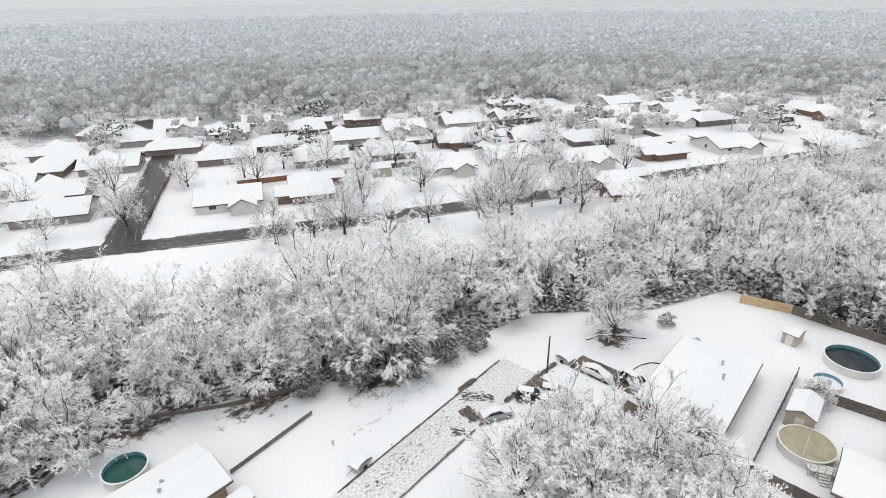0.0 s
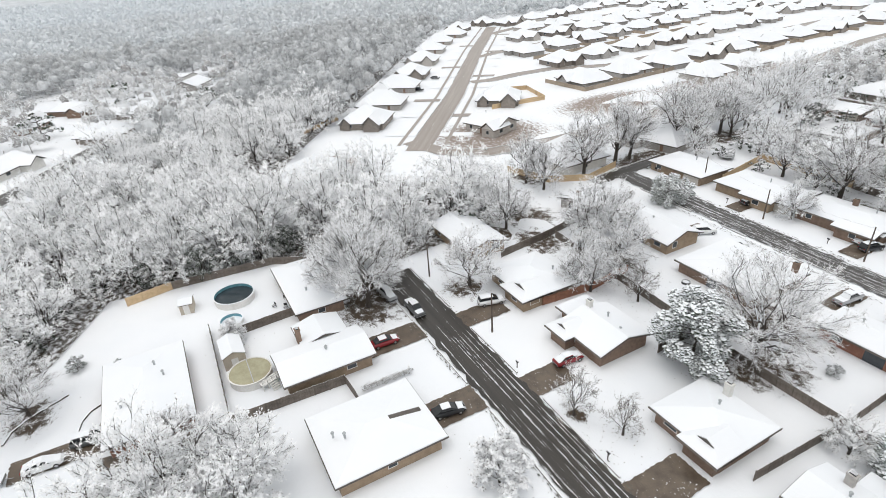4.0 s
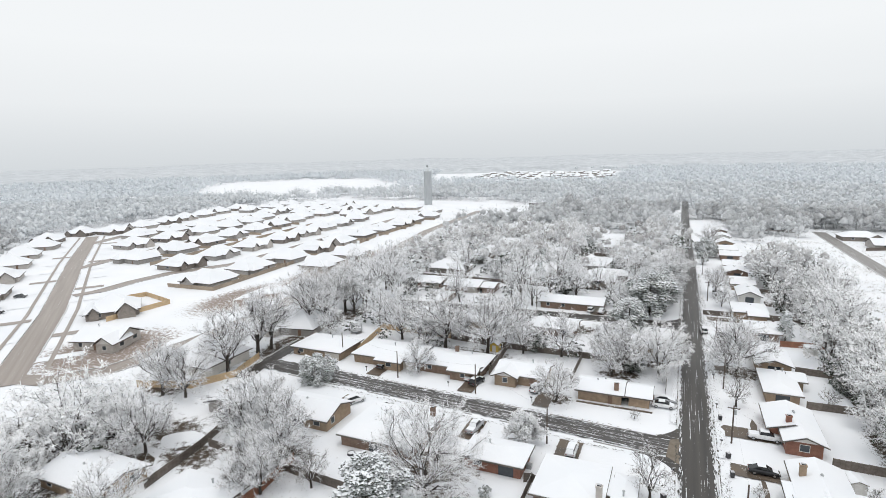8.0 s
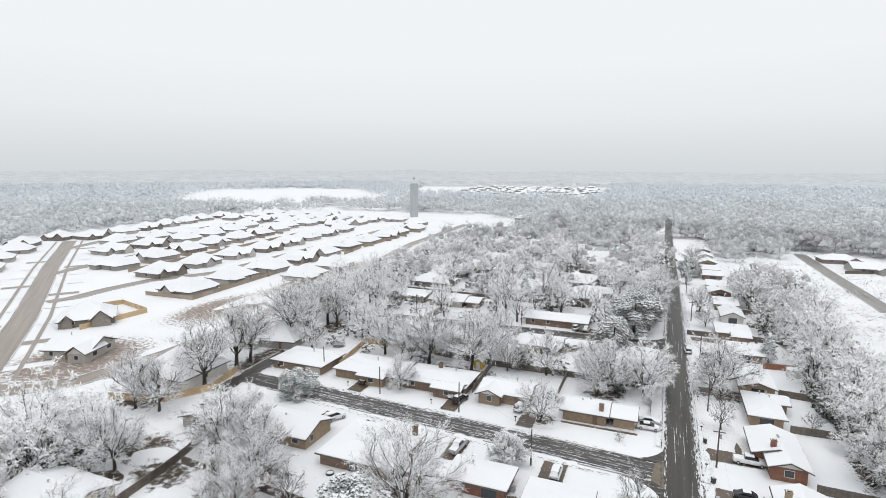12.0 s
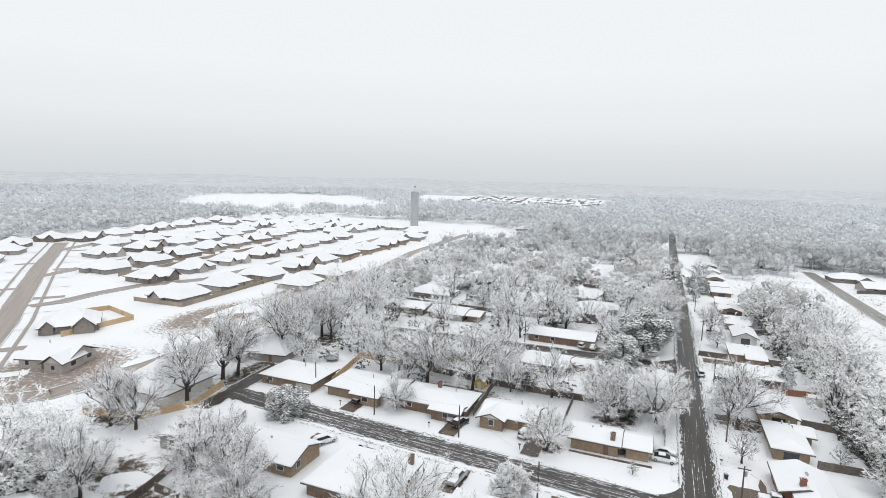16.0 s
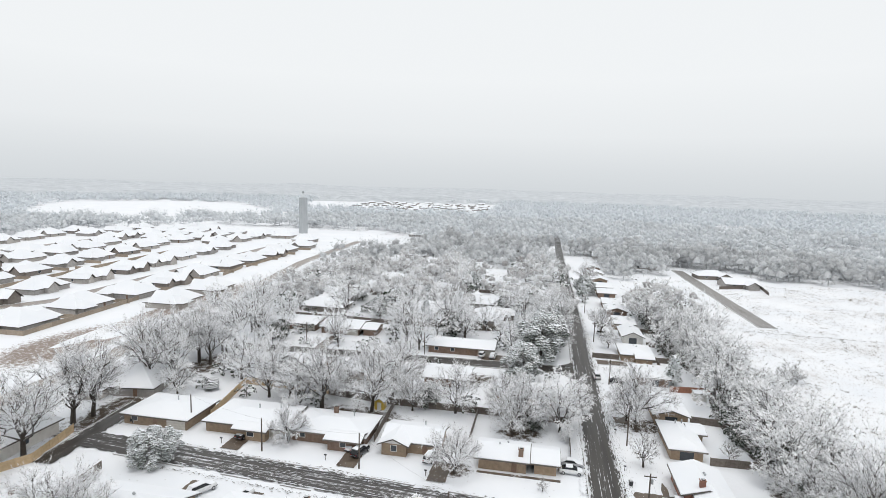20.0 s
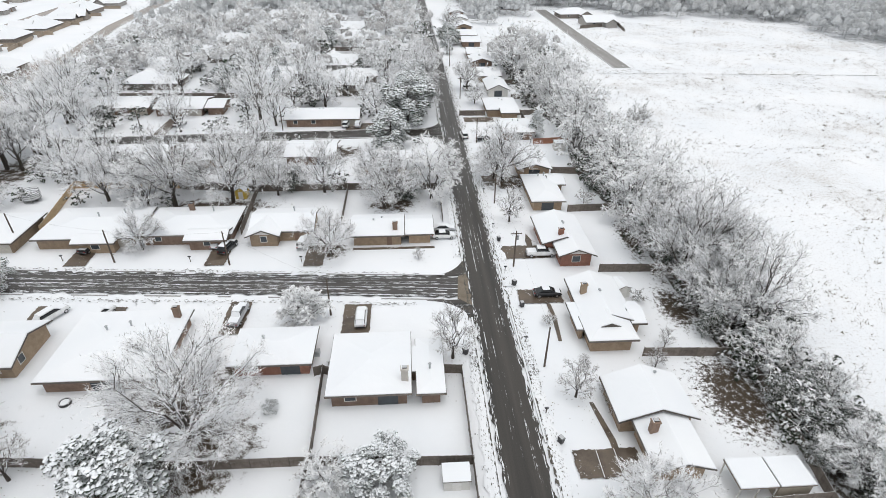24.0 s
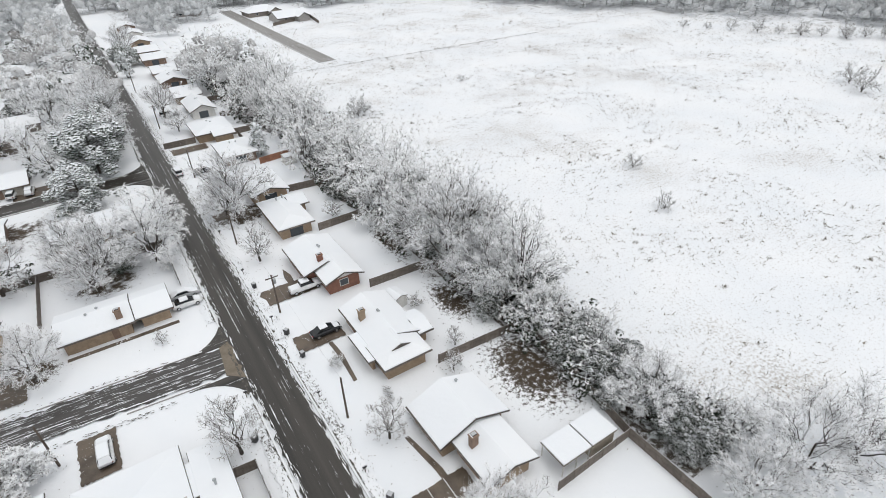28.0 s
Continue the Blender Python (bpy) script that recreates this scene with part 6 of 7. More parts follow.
# ---- vehicles ----
def section(x, y, z0, z1, tuck=0.82):
    """A body cross-section at x: half width y, from z0 to z1, with rounded shoulders."""
    k = (z1 - z0)
    half = [(y * 0.9, z0), (y, z0 + k * 0.3), (y * 0.985, z0 + k * 0.7), (y * tuck, z1)]
    return [(x, -a, b) for a, b in half] + [(x, a, b) for a, b in reversed(half)]


CAR_BODY = {  # rows: x, half width, underside, top
    "sedan": ([(-2.3, 0.72, 0.42, 0.78), (-2.15, 0.84, 0.3, 0.93), (-1.4, 0.9, 0.24, 0.98), (0.9, 0.9, 0.24, 0.95), (1.9, 0.86, 0.28, 0.82), (2.3, 0.7, 0.4, 0.66)],
              [(-1.75, 0.72, 0.95, 0.98), (-0.95, 0.68, 0.95, 1.4), (0.25, 0.68, 0.95, 1.42), (1.1, 0.72, 0.93, 0.97)]),
    "suv": ([(-2.3, 0.78, 0.45, 0.95), (-2.2, 0.9, 0.34, 1.05), (-1.4, 0.93, 0.28, 1.08), (0.9, 0.93, 0.28, 1.06), (2.0, 0.9, 0.32, 0.98), (2.35, 0.76, 0.45, 0.8)],
            [(-2.2, 0.76, 1.04, 1.1), (-1.95, 0.72, 1.04, 1.68), (0.2, 0.72, 1.04, 1.7), (1.15, 0.78, 1.03, 1.08)]),
    "pickup": ([(-2.75, 0.86, 0.5, 1.0), (-2.65, 0.94, 0.4, 1.1), (-0.7, 0.95, 0.36, 1.12), (1.2, 0.95, 0.36, 1.12), (2.3, 0.93, 0.4, 1.04), (2.7, 0.8, 0.5, 0.9)],
               [(-0.95, 0.78, 1.1, 1.2), (-0.8, 0.75, 1.1, 1.76), (0.6, 0.75, 1.1, 1.76), (1.4, 0.8, 1.08, 1.14)]),
}
CARS = {}


def car(kind, paint, x, y, rz, snowy, label):
    key = (kind, paint, snowy)
    if key in CARS:
        c = copy_thing(CARS[key], pose(x, y, 0.14, 0, 0, rz))
        return tagged(c, label)
    body_rows, cab = CAR_BODY[kind]
    c = thing("car" if kind != "pickup" else "pickup_truck", x, y, 0.14, rz, label, "car" if kind != "pickup" else "truck", "parked vehicles")
    CARS[key] = c
    part("body", Buf().loft([section(*q) for q in body_rows]), PAINT[paint], c, smooth=False)
    part("window_band", Buf().loft([section(x_, y_, a, b, 0.9) for x_, y_, a, b in cab]), M["carglass"], c)
    a, b = cab[1], cab[2]
    part("roof_panel", Buf().loft([section(a[0] - 0.05, a[1] * 0.93, a[3] - 0.06, a[3] + 0.03, 0.9), section(b[0] + 0.05, b[1] * 0.93, b[3] - 0.06, b[3] + 0.03, 0.9)]), PAINT[paint], c)
    for i in (0, -1):
        part("bumper", Buf().loft([section(body_rows[i][0] + (-0.06 if i == 0 else 0.06), body_rows[i][1] * 0.98, 0.36, 0.56), section(body_rows[i][0] + (0.2 if i == 0 else -0.2), body_rows[i][1] * 1.08, 0.36, 0.56)]), M["black"], c)
    for sx in (body_rows[1][0] + 0.72, body_rows[-2][0] - 0.45):
        for sy in (-1, 1):
            w = body_rows[2][1]
            t = part("wheel", Buf().tube((sx, sy * (w - 0.2), 0.33), (sx, sy * (w + 0.01), 0.33), 0.34, 0.33, 12, True), M["tyre"], c)
            part("rim", Buf().tube((sx, sy * (w - 0.02), 0.33), (sx, sy * (w + 0.025), 0.33), 0.21, 0.19, 10, True), M["rim"], t)
    fx_, bx = body_rows[-2][0] + 0.2, body_rows[0][0]
    for sy in (-1, 1):
        part("headlight", Buf().box(fx_, sy * 0.56 - 0.16, 0.62, fx_ + 0.14, sy * 0.56 + 0.16, 0.76), M["lamp_clear"], c)
        part("tail_light", Buf().box(bx - 0.02, sy * 0.6 - 0.12, 0.68, bx + 0.12, sy * 0.6 + 0.12, 0.84), M["lamp_red"], c)
    if kind == "pickup":
        part("cargo_bed", Buf().box(-2.6, -0.75, 1.121, -0.95, 0.75, 1.127), M["black" if not snowy else "roofsnow"], c)
    if snowy:
        part("snow_cover", Buf().loft([section(a[0] - 0.02, a[1] * 0.84, a[3] + 0.02, a[3] + 0.12, 0.8), section(b[0], b[1] * 0.84, b[3] + 0.02, b[3] + 0.13, 0.8)]), M["roofsnow"], c, "snow on the roof")
        h0, h1 = cab[3][0] + 0.1, body_rows[-1][0] - 0.25
        part("snow_cover", Buf().loft([section(h0, 0.68, 0.93, cab[3][3] + 0.08, 0.85), section(h1, 0.62, body_rows[-2][3] - 0.1, body_rows[-2][3] + 0.05, 0.8)]), M["roofsnow"], c, "snow on the bonnet")
        if snowy > 1:
            part("snow_cover", Buf().loft([section(cab[0][0] - 0.35, 0.7, 0.93, body_rows[1][3] + 0.1, 0.85), section(cab[1][0], a[1] * 0.9, 1.0, a[3] + 0.05, 0.85)]), M["roofsnow"], c, "snow on the rear window")
            part("snow_cover", Buf().loft([section(b[0], b[1] * 0.9, 1.0, b[3] + 0.06, 0.85), section(cab[3][0] + 0.12, 0.74, 0.9, cab[3][3] + 0.09, 0.85)]), M["roofsnow"], c, "snow on the windscreen")
    return c


for k, p, x, y, rz, sn, lb in (
        ("sedan", "black", 18.4, 85.3, 0, 1, "black saloon car dusted with snow on a driveway"),
        ("pickup", "white", 20.0, 97.6, 0, 1, "white pickup with snow in its bed on a driveway"),
        ("suv", "white", -12.1, 80.4, 90, 2, "white car buried in snow on a driveway"),
        ("sedan", "white", 2.4, 104.8, 0, 1, "white car beside the brick house"),
        ("sedan", "silver", 2.6, 107.4, 0, 2, "silver car with snow beside the brick house"),
        ("suv", "white", -24.3, 103.4, 80, 1, "white car parked at the garage"),
        ("sedan", "white", -40.4, 104.2, 80, 2, "white car with snow on a driveway"),
        ("suv", "black", -38.3, 102.4, 75, 1, "black off-roader with snow on its roof"),
        ("pickup", "black", -63.8, 104.2, 80, 1, "black pickup with snow on its roof"),
        ("pickup", "white", -52.4, 82.6, 75, 2, "white pickup in deep snow on a brown driveway"),
        ("pickup", "silver", -31.2, 82.0, 85, 2, "pickup under deep snow on a driveway"),
        ("suv", "white", -60.0, 83.6, 62, 2, "white car under snow beside a brick house"),
        ("suv", "white", 11.6, 159.3, 95, 1, "white car parked at the kerb"),
        ("sedan", "black", 17, 156.5, 0, 1, "dark car on a driveway under a tree"),
        ("pickup", "grey", -68.2, 21.2, 0, 1, "grey pickup with snow parked at the kerb"),
        ("pickup", "silver", -75.3, 19.0, 5, 2, "silver pickup with snow under the trees"),
        ("sedan", "red", -62.6, 13.2, 88, 1, "red car with snow on its roof"),
        ("suv", "white", -62.9, 33.4, 75, 1, "white estate car on a brown driveway"),
        ("sedan", "red", -44.0, 34.6, 86, 2, "red car half buried in snow at the garage door"),
        ("sedan", "black", -44.4, 14.6, 80, 1, "black saloon car with snow on its roof"),
        ("suv", "white", -9.8, 33.0, 90, 1, "white car half hidden by a snowy cedar"),
        ("sedan", "white", -63.4, -33.2, 88, 2, "car buried in snow on a wet driveway"),
        ("suv", "grey", -64.9, -27.9, 80, 1, "grey off-roader with snow on its roof"),
        ("sedan", "silver", -58.9, -12.9, 85, 2, "car under snow beside the red brick house"),
        ("suv", "black", -52.6, -37.6, 115, 1, "black jeep with snow on its roof"),
        ("suv", "black", -55.4, -35.4, 115, 1, "black jeep with snow on its roof"),
        ("sedan", "silver", -46.6, -39.4, 150, 2, "car buried in snow beside the lane"),
        ("suv", "black", -222.0, 98, 40, 1, "dark car on a driveway of the new estate"),
        ("sedan", "grey", -240, 116, 40, 1, "grey car on a driveway of the new estate"),
        ("suv", "white", -22.0, 169.6, 80, 1, "white car under tall trees"),
        ("suv", "white", -18.6, 169.2, 85, 2, "white van under tall trees"),
        ("suv", "white", 18, 206, 10, 1, "white car on a driveway"),
        ("sedan", "white", -70.5, 172, 70, 1, "white car on a driveway"),
        ("pickup", "black", -88.5, 104.8, 20, 1, "black pickup at the street end"),
        ("suv", "silver", -60.8, -151, 60, 2, "snowy car on a driveway"),
        ("sedan", "white", -43, -162, -30, 2, "snowy car in front of a house")):
    car(k, p, x, y, rz, sn, lb)


# ---- fences ----
def fence(points, mat, label, high=1.7, panel=2.4):
    b0 = points[0]
    f = thing("fence", b0[0], b0[1], 0, 0, label, "fence", "garden fences")
    for (xa, ya), (xb, yb) in zip(points, points[1:]):
        ln = math.hypot(xb - xa, yb - ya)
        n = max(1, round(ln / panel))
        ux, uy = (xb - xa) / ln, (yb - ya) / ln
        w = ln / n
        pm, pk = fence_meshes(round(w, 1), high, mat)
        ang = math.degrees(math.atan2(uy, ux))
        for i in range(n):
            x, y = xa - b0[0] + ux * w * i, ya - b0[1] + uy * w * i
            o = part("panel", pm, None, f)
            o.matrix_basis = pose(x, y, 0, 0, 0, ang)
            o = part("post", pk, None, f)
            o.matrix_basis = pose(x, y, 0, 0, 0, ang)
    return f


FENCE = {}


def fence_meshes(w, high, mat):
    key = (w, high, mat)
    if key not in FENCE:
        r = random.Random(int(w * 10))
        b = Buf()
        n = 12
        pts, faces = [], []
        for i in range(n + 1):  # palings: one toothed sheet with thickness
            x = w * i / n
            d = 0.012 if i % 2 else 0.0
            h = high + r.uniform(-0.03, 0.03)
            pts += [(x, -0.02 - d, 0.03), (x, -0.02 - d, h), (x, 0.02 - d, h), (x, 0.02 - d, 0.03)]
        for i in range(n):
            for j in range(4):
                faces.append((4 * i + j, 4 * i + (j + 1) % 4, 4 * i + 4 + (j + 1) % 4, 4 * i + 4 + j))
        b.add(pts, faces)
        FENCE[key] = (b.mesh("panel", M[mat]), Buf().box(-0.06, -0.07, 0, 0.06, 0.07, high + 0.08).mesh("post", M[mat]))
    return FENCE[key]


G, NW, RW = "weathered grey board fence with snow on top", "fresh yellow board fence round a garden", "red-stained board fence beside a house"
for pts, mat, lb in (
        ([(2.5, 68.2), (2.5, 53.6), (-3.6, 53.8), (-16.4, 54.5), (-29.7, 54.6), (-50, 56.2), (-76, 58)], "wood", G), ([(-16.6, 69.2), (-16.4, 54.7)], "wood", G), ([(2.5, 53.4), (2.5, 46)], "wood", G), ([(0, 68.4), (2.5, 68.2)], "wood", G),
        ([(-17.8, 68.8), (-16.6, 69.2), (-15.4, 68.6)], "wood", G), ([(29.2, 91.7), (41.5, 91.2)], "wood", G), ([(29, 70.2), (42, 69.5)], "wood", G), ([(29.4, 114.3), (40, 114.6)], "wood", G),
        ([(30.5, 134.2), (44.7, 132.6)], "wood", G), ([(30, 153.2), (42.5, 154.6)], "redwood", RW), ([(29.2, 46.4), (41, 46.8)], "wood", G), ([(41, 30), (41, 46.8), (43, 60), (43.5, 78), (41.5, 91.2), (40, 114.6), (44.7, 132.6)], "wood", G),
        ([(-8, 126.8), (2.6, 126.3), (2.6, 111)], "wood", G), ([(-18, 111), (-18, 127), (-8, 126.8)], "wood", G), ([(-37.2, 108), (-38.2, 127)], "wood", G), ([(-38.2, 127), (-56, 129)], "wood", G),
        ([(-76, 110), (-79.6, 130.6), (-56, 129.5)], "newwood", NW), ([(2.4, 133), (2.4, 128)], "wood", G), ([(-18, 127), (-38.2, 127)], "wood", G),
        ([(-75.4, 44), (-77, 57), (-80.9, 74), (-82, 86)], "wood", G), ([(-57.6, 40.5), (-56.6, 50.6), (-57.6, 60)], "redwood", RW), ([(-17.4, 38.8), (-16.6, 54.4)], "wood", G), ([(-38.5, 47), (-38.6, 55)], "wood", G),
        ([(-58, -11.2), (-57.4, 4.8), (-54, 5)], "wood", G), ([(-82, -10.7), (-58, -11.2)], "wood", G), ([(-78.4, -6.7), (-79, 3)], "wood", G), ([(-99.3, -23), (-101, -15)], "newwood", NW),
        ([(-101, -15), (-99.5, 4), (-94, 12.5)], "wood", G), ([(-51.5, 5), (-54, 5)], "wood", G),
        ([(-99, 97), (-96, 85), (-101, 76), (-114, 72)], "newwood", NW), ([(-173, 105.5), (-171.5, 129.5), (-191, 134.8), (-194, 127.5)], "newwood", NW), ([(-189, 36), (-199, 52)], "newwood", NW),
        ([(-48, -152), (-82, -205)], "wood", G), ([(-77, -158), (-104, -143)], "redwood", RW), ([(-104, -143), (-138, -124)], "wood", G), ([(-90, -165), (-120, -212)], "wood", G), ([(-118, -148), (-148, -196)], "wood", G),
        ([(-146, -128), (-178, -180)], "wood", G), ([(-104, -176), (-160, -142)], "wood", G), ([(-120, -212), (-176, -176)], "wood", G), ([(-200, -140), (-250, -108)], "wood", G), ([(-172, -105), (-205, -160)], "wood", G), ([(-210, -80), (-245, -135)], "wood", G),
        ([(30, 178), (42, 178)], "wood", G), ([(31, 195), (42, 195)], "wood", G), ([(31, 213), (41, 213)], "wood", G), ([(31, 168), (31, 176)], "wood", G), ([(12, 178), (20, 178)], "wood", G),
        ([(-100, 268), (-60, 270), (-15, 268)], "wood", G), ([(-100, 200), (-60, 199), (-18, 200)], "wood", G), ([(111, 310), (114, 330), (90, 320)], "wood", G)):
    fence(pts, mat, lb, 1.7 if mat != "newwood" else 1.8, 2.4 if pts[0][1] > -100 else 7.0)
for pts in ([(-2.9, -73.2), (-12.3, -77.8), (-24, -69.4), (-34, -64)], [(-18.4, -58), (-31, -59)]):
    fence(pts, "wood", "low grey garden fence in the snow", 0.7)
for x0, y0, x1, y1 in ((-196, 149, -171, 150), (-171, 150, -176, 214), (-176, 270, -180, 296), (-180, 300, -182, 357), (-182, 357, -198, 362), (-246, 180, -262, 340), (-327, 240, -330, 330), (-242, 262, -225, 262), (-262, 262, -248, 263), (-199, 218, -176, 216)):
    fence([(x0, y0), (x1, y1)], "palewood", "pale brown board fence behind new houses", 1.7, 6.0)
# fences between the lots of the new estate, from the back fence to the house line
for xa, ya, xb, yb, reach in ((-226, 195, -241, 354, -16), (-264, 201, -289, 337, 14), (-310, 231, -321, 318, -15), (-344, 262, -336, 346, 14), (-185, 172, -191, 388, 12)):
    n = round((yb - ya) / 26.5)
    for i in range(n + 1):
        x, y = xa + (xb - xa) * i / n, ya + (yb - ya) * i / n
        fence([(x, y), (x + reach, y + 0.6)], "palewood", "pale brown board fence between new gardens", 1.7, 7.0)


# ---- poles and wires ----
def utility_pole(x, y, high, arm, label="dark wooden utility pole"):
    p = thing("utility_pole", x, y, 0, 0, label, "pole", "utility poles")
    part("shaft", Buf().tube((0, 0, -0.1), (0, 0, high), 0.16, 0.11, 8, True), M["pole"], p)
    if arm:
        part("crossarm", Buf().box(-1.0, -0.06, high - 0.6, 1.0, 0.06, high - 0.46), M["pole"], p)
        for q in (-0.9, -0.4, 0.4, 0.9):
            part("insulator", Buf().tube((q, 0, high - 0.46), (q, 0, high - 0.3), 0.05, 0.03, 6, True), M["metal"], p)
        part("transformer", Buf().tube((0.3, 0, high - 1.7), (0.3, 0, high - 0.9), 0.22, 0.22, 10, True), M["metal"], p)
    return p


for x, y, h, arm in ((14.3, 68.9, 7.2, 0), (14.3, 94.2, 7.4, 1), (14.4, 119, 7, 0), (14.6, 155, 7, 0), (13.8, 196, 7.2, 1), (13.5, 240, 7, 0), (-57.5, 99, 6.8, 0), (-36.7, 97.2, 7, 0), (-17, 82, 7, 0),
                     (-78, 106, 6.8, 0), (-56.1, 29.2, 7.4, 0), (-77, 28.6, 7, 0), (-59.3, -39.2, 6.5, 0), (-80, 168, 7, 0), (-40, 167, 7, 0)):
    utility_pole(x, y, h, arm)


def wire(a, b, sag=0.5):
    w = Buf()
    a, b = Vector(a), Vector(b)
    last = a
    for k in range(1, 9):
        t_ = k / 8
        p = a.lerp(b, t_) + Vector((0, 0, -4 * sag * t_ * (1 - t_)))
        w.tube(last, p, 0.009, 0.009, 4)
        last = p
    solid("overhead_wire", w, M["black"], "thin dark overhead wire between poles", "wire", "overhead wires")


line = [(14.3, 68.9, 7.1), (14.3, 94.2, 7.1), (14.4, 119, 6.9), (14.6, 155, 6.9), (13.8, 196, 7.0), (13.5, 240, 6.9)]
for a, b in zip(line, line[1:]):
    wire(a, b)
for a, b in (((14.3, 94.2, 6.9), (21, 97, 3)), ((-17, 82, 6.8), (-36.7, 97.2, 6.8)), ((-36.7, 97.2, 6.8), (-57.5, 99, 6.6)), ((-57.5, 99, 6.6), (-78, 106, 6.6)), ((-56.1, 29.2, 7.2), (-77, 28.6, 6.8))):
    wire(a, b)


# ---- water tower ----
w = thing("water_tower", -241, 508, 0, 0, "tall grey cylindrical water tower with an aerial on top", "water tower")
part("shaft", Buf().loft([[(q * math.cos(k * math.pi / 16), q * math.sin(k * math.pi / 16), z) for k in range(32)] for q, z in ((4.1, 0), (4.0, 34.4), (4.15, 34.5), (4.15, 35.0), (0.5, 35.8))]), M["tower"], w)
for k in range(8):
    a = k * math.pi / 4
    part("rib", Buf().box(4.02 * math.cos(a) - 0.15, 4.02 * math.sin(a) - 0.15, 0, 4.02 * math.cos(a) + 0.15, 4.02 * math.sin(a) + 0.15, 34.4), M["metal"], w)
part("aerial", Buf().tube((0, 0, 35.5), (0, 0, 40), 0.18, 0.1, 6, True), M["metal"], w)
part("aerial_panel", Buf().box(-1.2, -0.2, 39.4, 1.2, 0.2, 41.4), M["metal"], w)


# ---- pools ----
def round_pool(x, y, r, high, wall, top, label, cover=False):
    p = thing("pool", x, y, 0, 0, label, "pool", "garden pools")
    ring = lambda q, z: [(q * math.cos(k * math.pi / 18), q * math.sin(k * math.pi / 18), z) for k in range(36)]
    part("wall", Buf().loft([ring(r, 0), ring(r, high), ring(r - 0.04, high)], False), M["trim"], p, "white metal wall")
    part("liner", Buf().loft([ring(r - 0.045, high), ring(r - 0.07, high), ring(r - 0.07, 0.1)], False), M[wall], p)
    part("rim", Buf().loft([ring(r + 0.12, high), ring(r + 0.12, high + 0.08), ring(r - 0.08, high + 0.09), ring(r - 0.08, high)], False), M["roofsnow" if not cover else "trim"], p, "pale rim with snow")
    lv = high - (0.02 if cover else 0.55)
    b = Buf().add([(0, 0, lv + (0.12 if cover else 0))] + ring(r - 0.07, lv), [(0, i + 1, (i + 1) % 36 + 1) for i in range(36)])
    part("cover" if cover else "water", b, M[top], p)
    if cover:
        part("seam", Buf().box(-r + 0.1, -0.06, lv + 0.08, r - 0.1, 0.06, lv + 0.15), M["black"], p)
    return p


round_pool(-90.2, -5.2, 3.55, 1.3, "poolblue", "water", "round above-ground pool with blue wall and dark water")
round_pool(-82.6, -7, 1.9, 0.8, "poolblue", "roofsnow", "small round pool filled with snow")
round_pool(-66.4, -6.9, 3.1, 1.25, "trim", "poolcover", "round pool under an olive cover", True)
round_pool(-10.2, -67.6, 2.5, 1.15, "poolblue", "greenwater", "round above-ground pool with green water")
dk = thing("pool_steps", -63.2, -4.6, 0, 20, "white wooden pool steps with railing", "steps")
part("deck", Buf().box(-0.9, -1.6, 0.9, 0.5, 1.6, 1.0), M["trim"], dk)
for k in range(4):
    part("step", Buf().box(0.5 + 0.28 * k, -0.6, 0.72 - 0.2 * k, 0.8 + 0.28 * k, 0.6, 0.78 - 0.2 * k), M["trim"], dk)
for yy in (-1.55, -0.75, 0, 0.75, 1.55):
    part("post", Buf().box(0.42, yy - 0.05, 0, 0.5, yy + 0.05, 1.9), M["trim"], dk)
for zz in (1.45, 1.85):
    part("rail", Buf().box(0.43, -1.6, zz, 0.49, 1.6, zz + 0.08), M["trim"], dk)
for x, y, rz, rx, ry in ((-52, -221, -32, 4.5, 2.4), (-99, -141, 20, 4.6, 2.6), (-121, -128, 30, 5, 2.4), (-20, -178, -20, 5, 2.3), (-156, -92, 30, 3.4, 1.8)):
    p = thing("pool", x, y, 0.05, rz, "in-ground garden pool with teal water", "pool", "garden pools")
    ring = ellipse(0, 0, rx, ry, 0.04, 28, 0.15, int(x))
    part("water", Buf().add([(0, 0, 0.04)] + ring, [(0, i + 1, (i + 1) % 28 + 1) for i in range(28)]), M["tealwater"], p)
    out = [(a * 1.12, b * 1.16, 0.1) for a, b, _ in ring]
    part("coping", Buf().loft([[(a, b, 0.0) for a, b, _ in out], out, [(a, b, 0.1) for a, b, _ in ring], ring], False), M["kerb"], p)


# ---- sheds and carports ----
def shed(x, y, rz, w, d, h, wall, label, rise=0.6, kind="gx"):
    s = thing("shed", x, y, 0, rz, label, "shed", "garden sheds")
    b = Buf().box(-w / 2, -d / 2, 0, w / 2, d / 2, h)
    if kind == "gx":
        b.add([(q, yy, z) for q in (-w / 2, w / 2) for yy, z in ((-d / 2, h), (d / 2, h), (0, h + rise))], [(0, 2, 1), (3, 4, 5)])
    else:
        b.add([(xx, q, z) for q in (-d / 2, d / 2) for xx, z in ((-w / 2, h), (w / 2, h), (0, h + rise))], [(0, 1, 2), (3, 5, 4)])
    part("wall", b, M[wall], s)
    r = part("roof", roof_shape(Buf(), -w / 2 - 0.15, -d / 2 - 0.15, w / 2 + 0.15, d / 2 + 0.15, kind, h + 0.08, rise, 0.08), M["fascia"], s)
    part("snow_cover", roof_shape(Buf(), -w / 2 - 0.12, -d / 2 - 0.12, w / 2 + 0.12, d / 2 + 0.12, kind, h + 0.19, rise, 0.1), M["roofsnow"], r, "smooth snow cover")
    part("door", Buf().box(-0.5, -d / 2 - 0.04, 0, 0.5, -d / 2 + 0.02, min(1.85, h)), M["trim"], s)
    return s


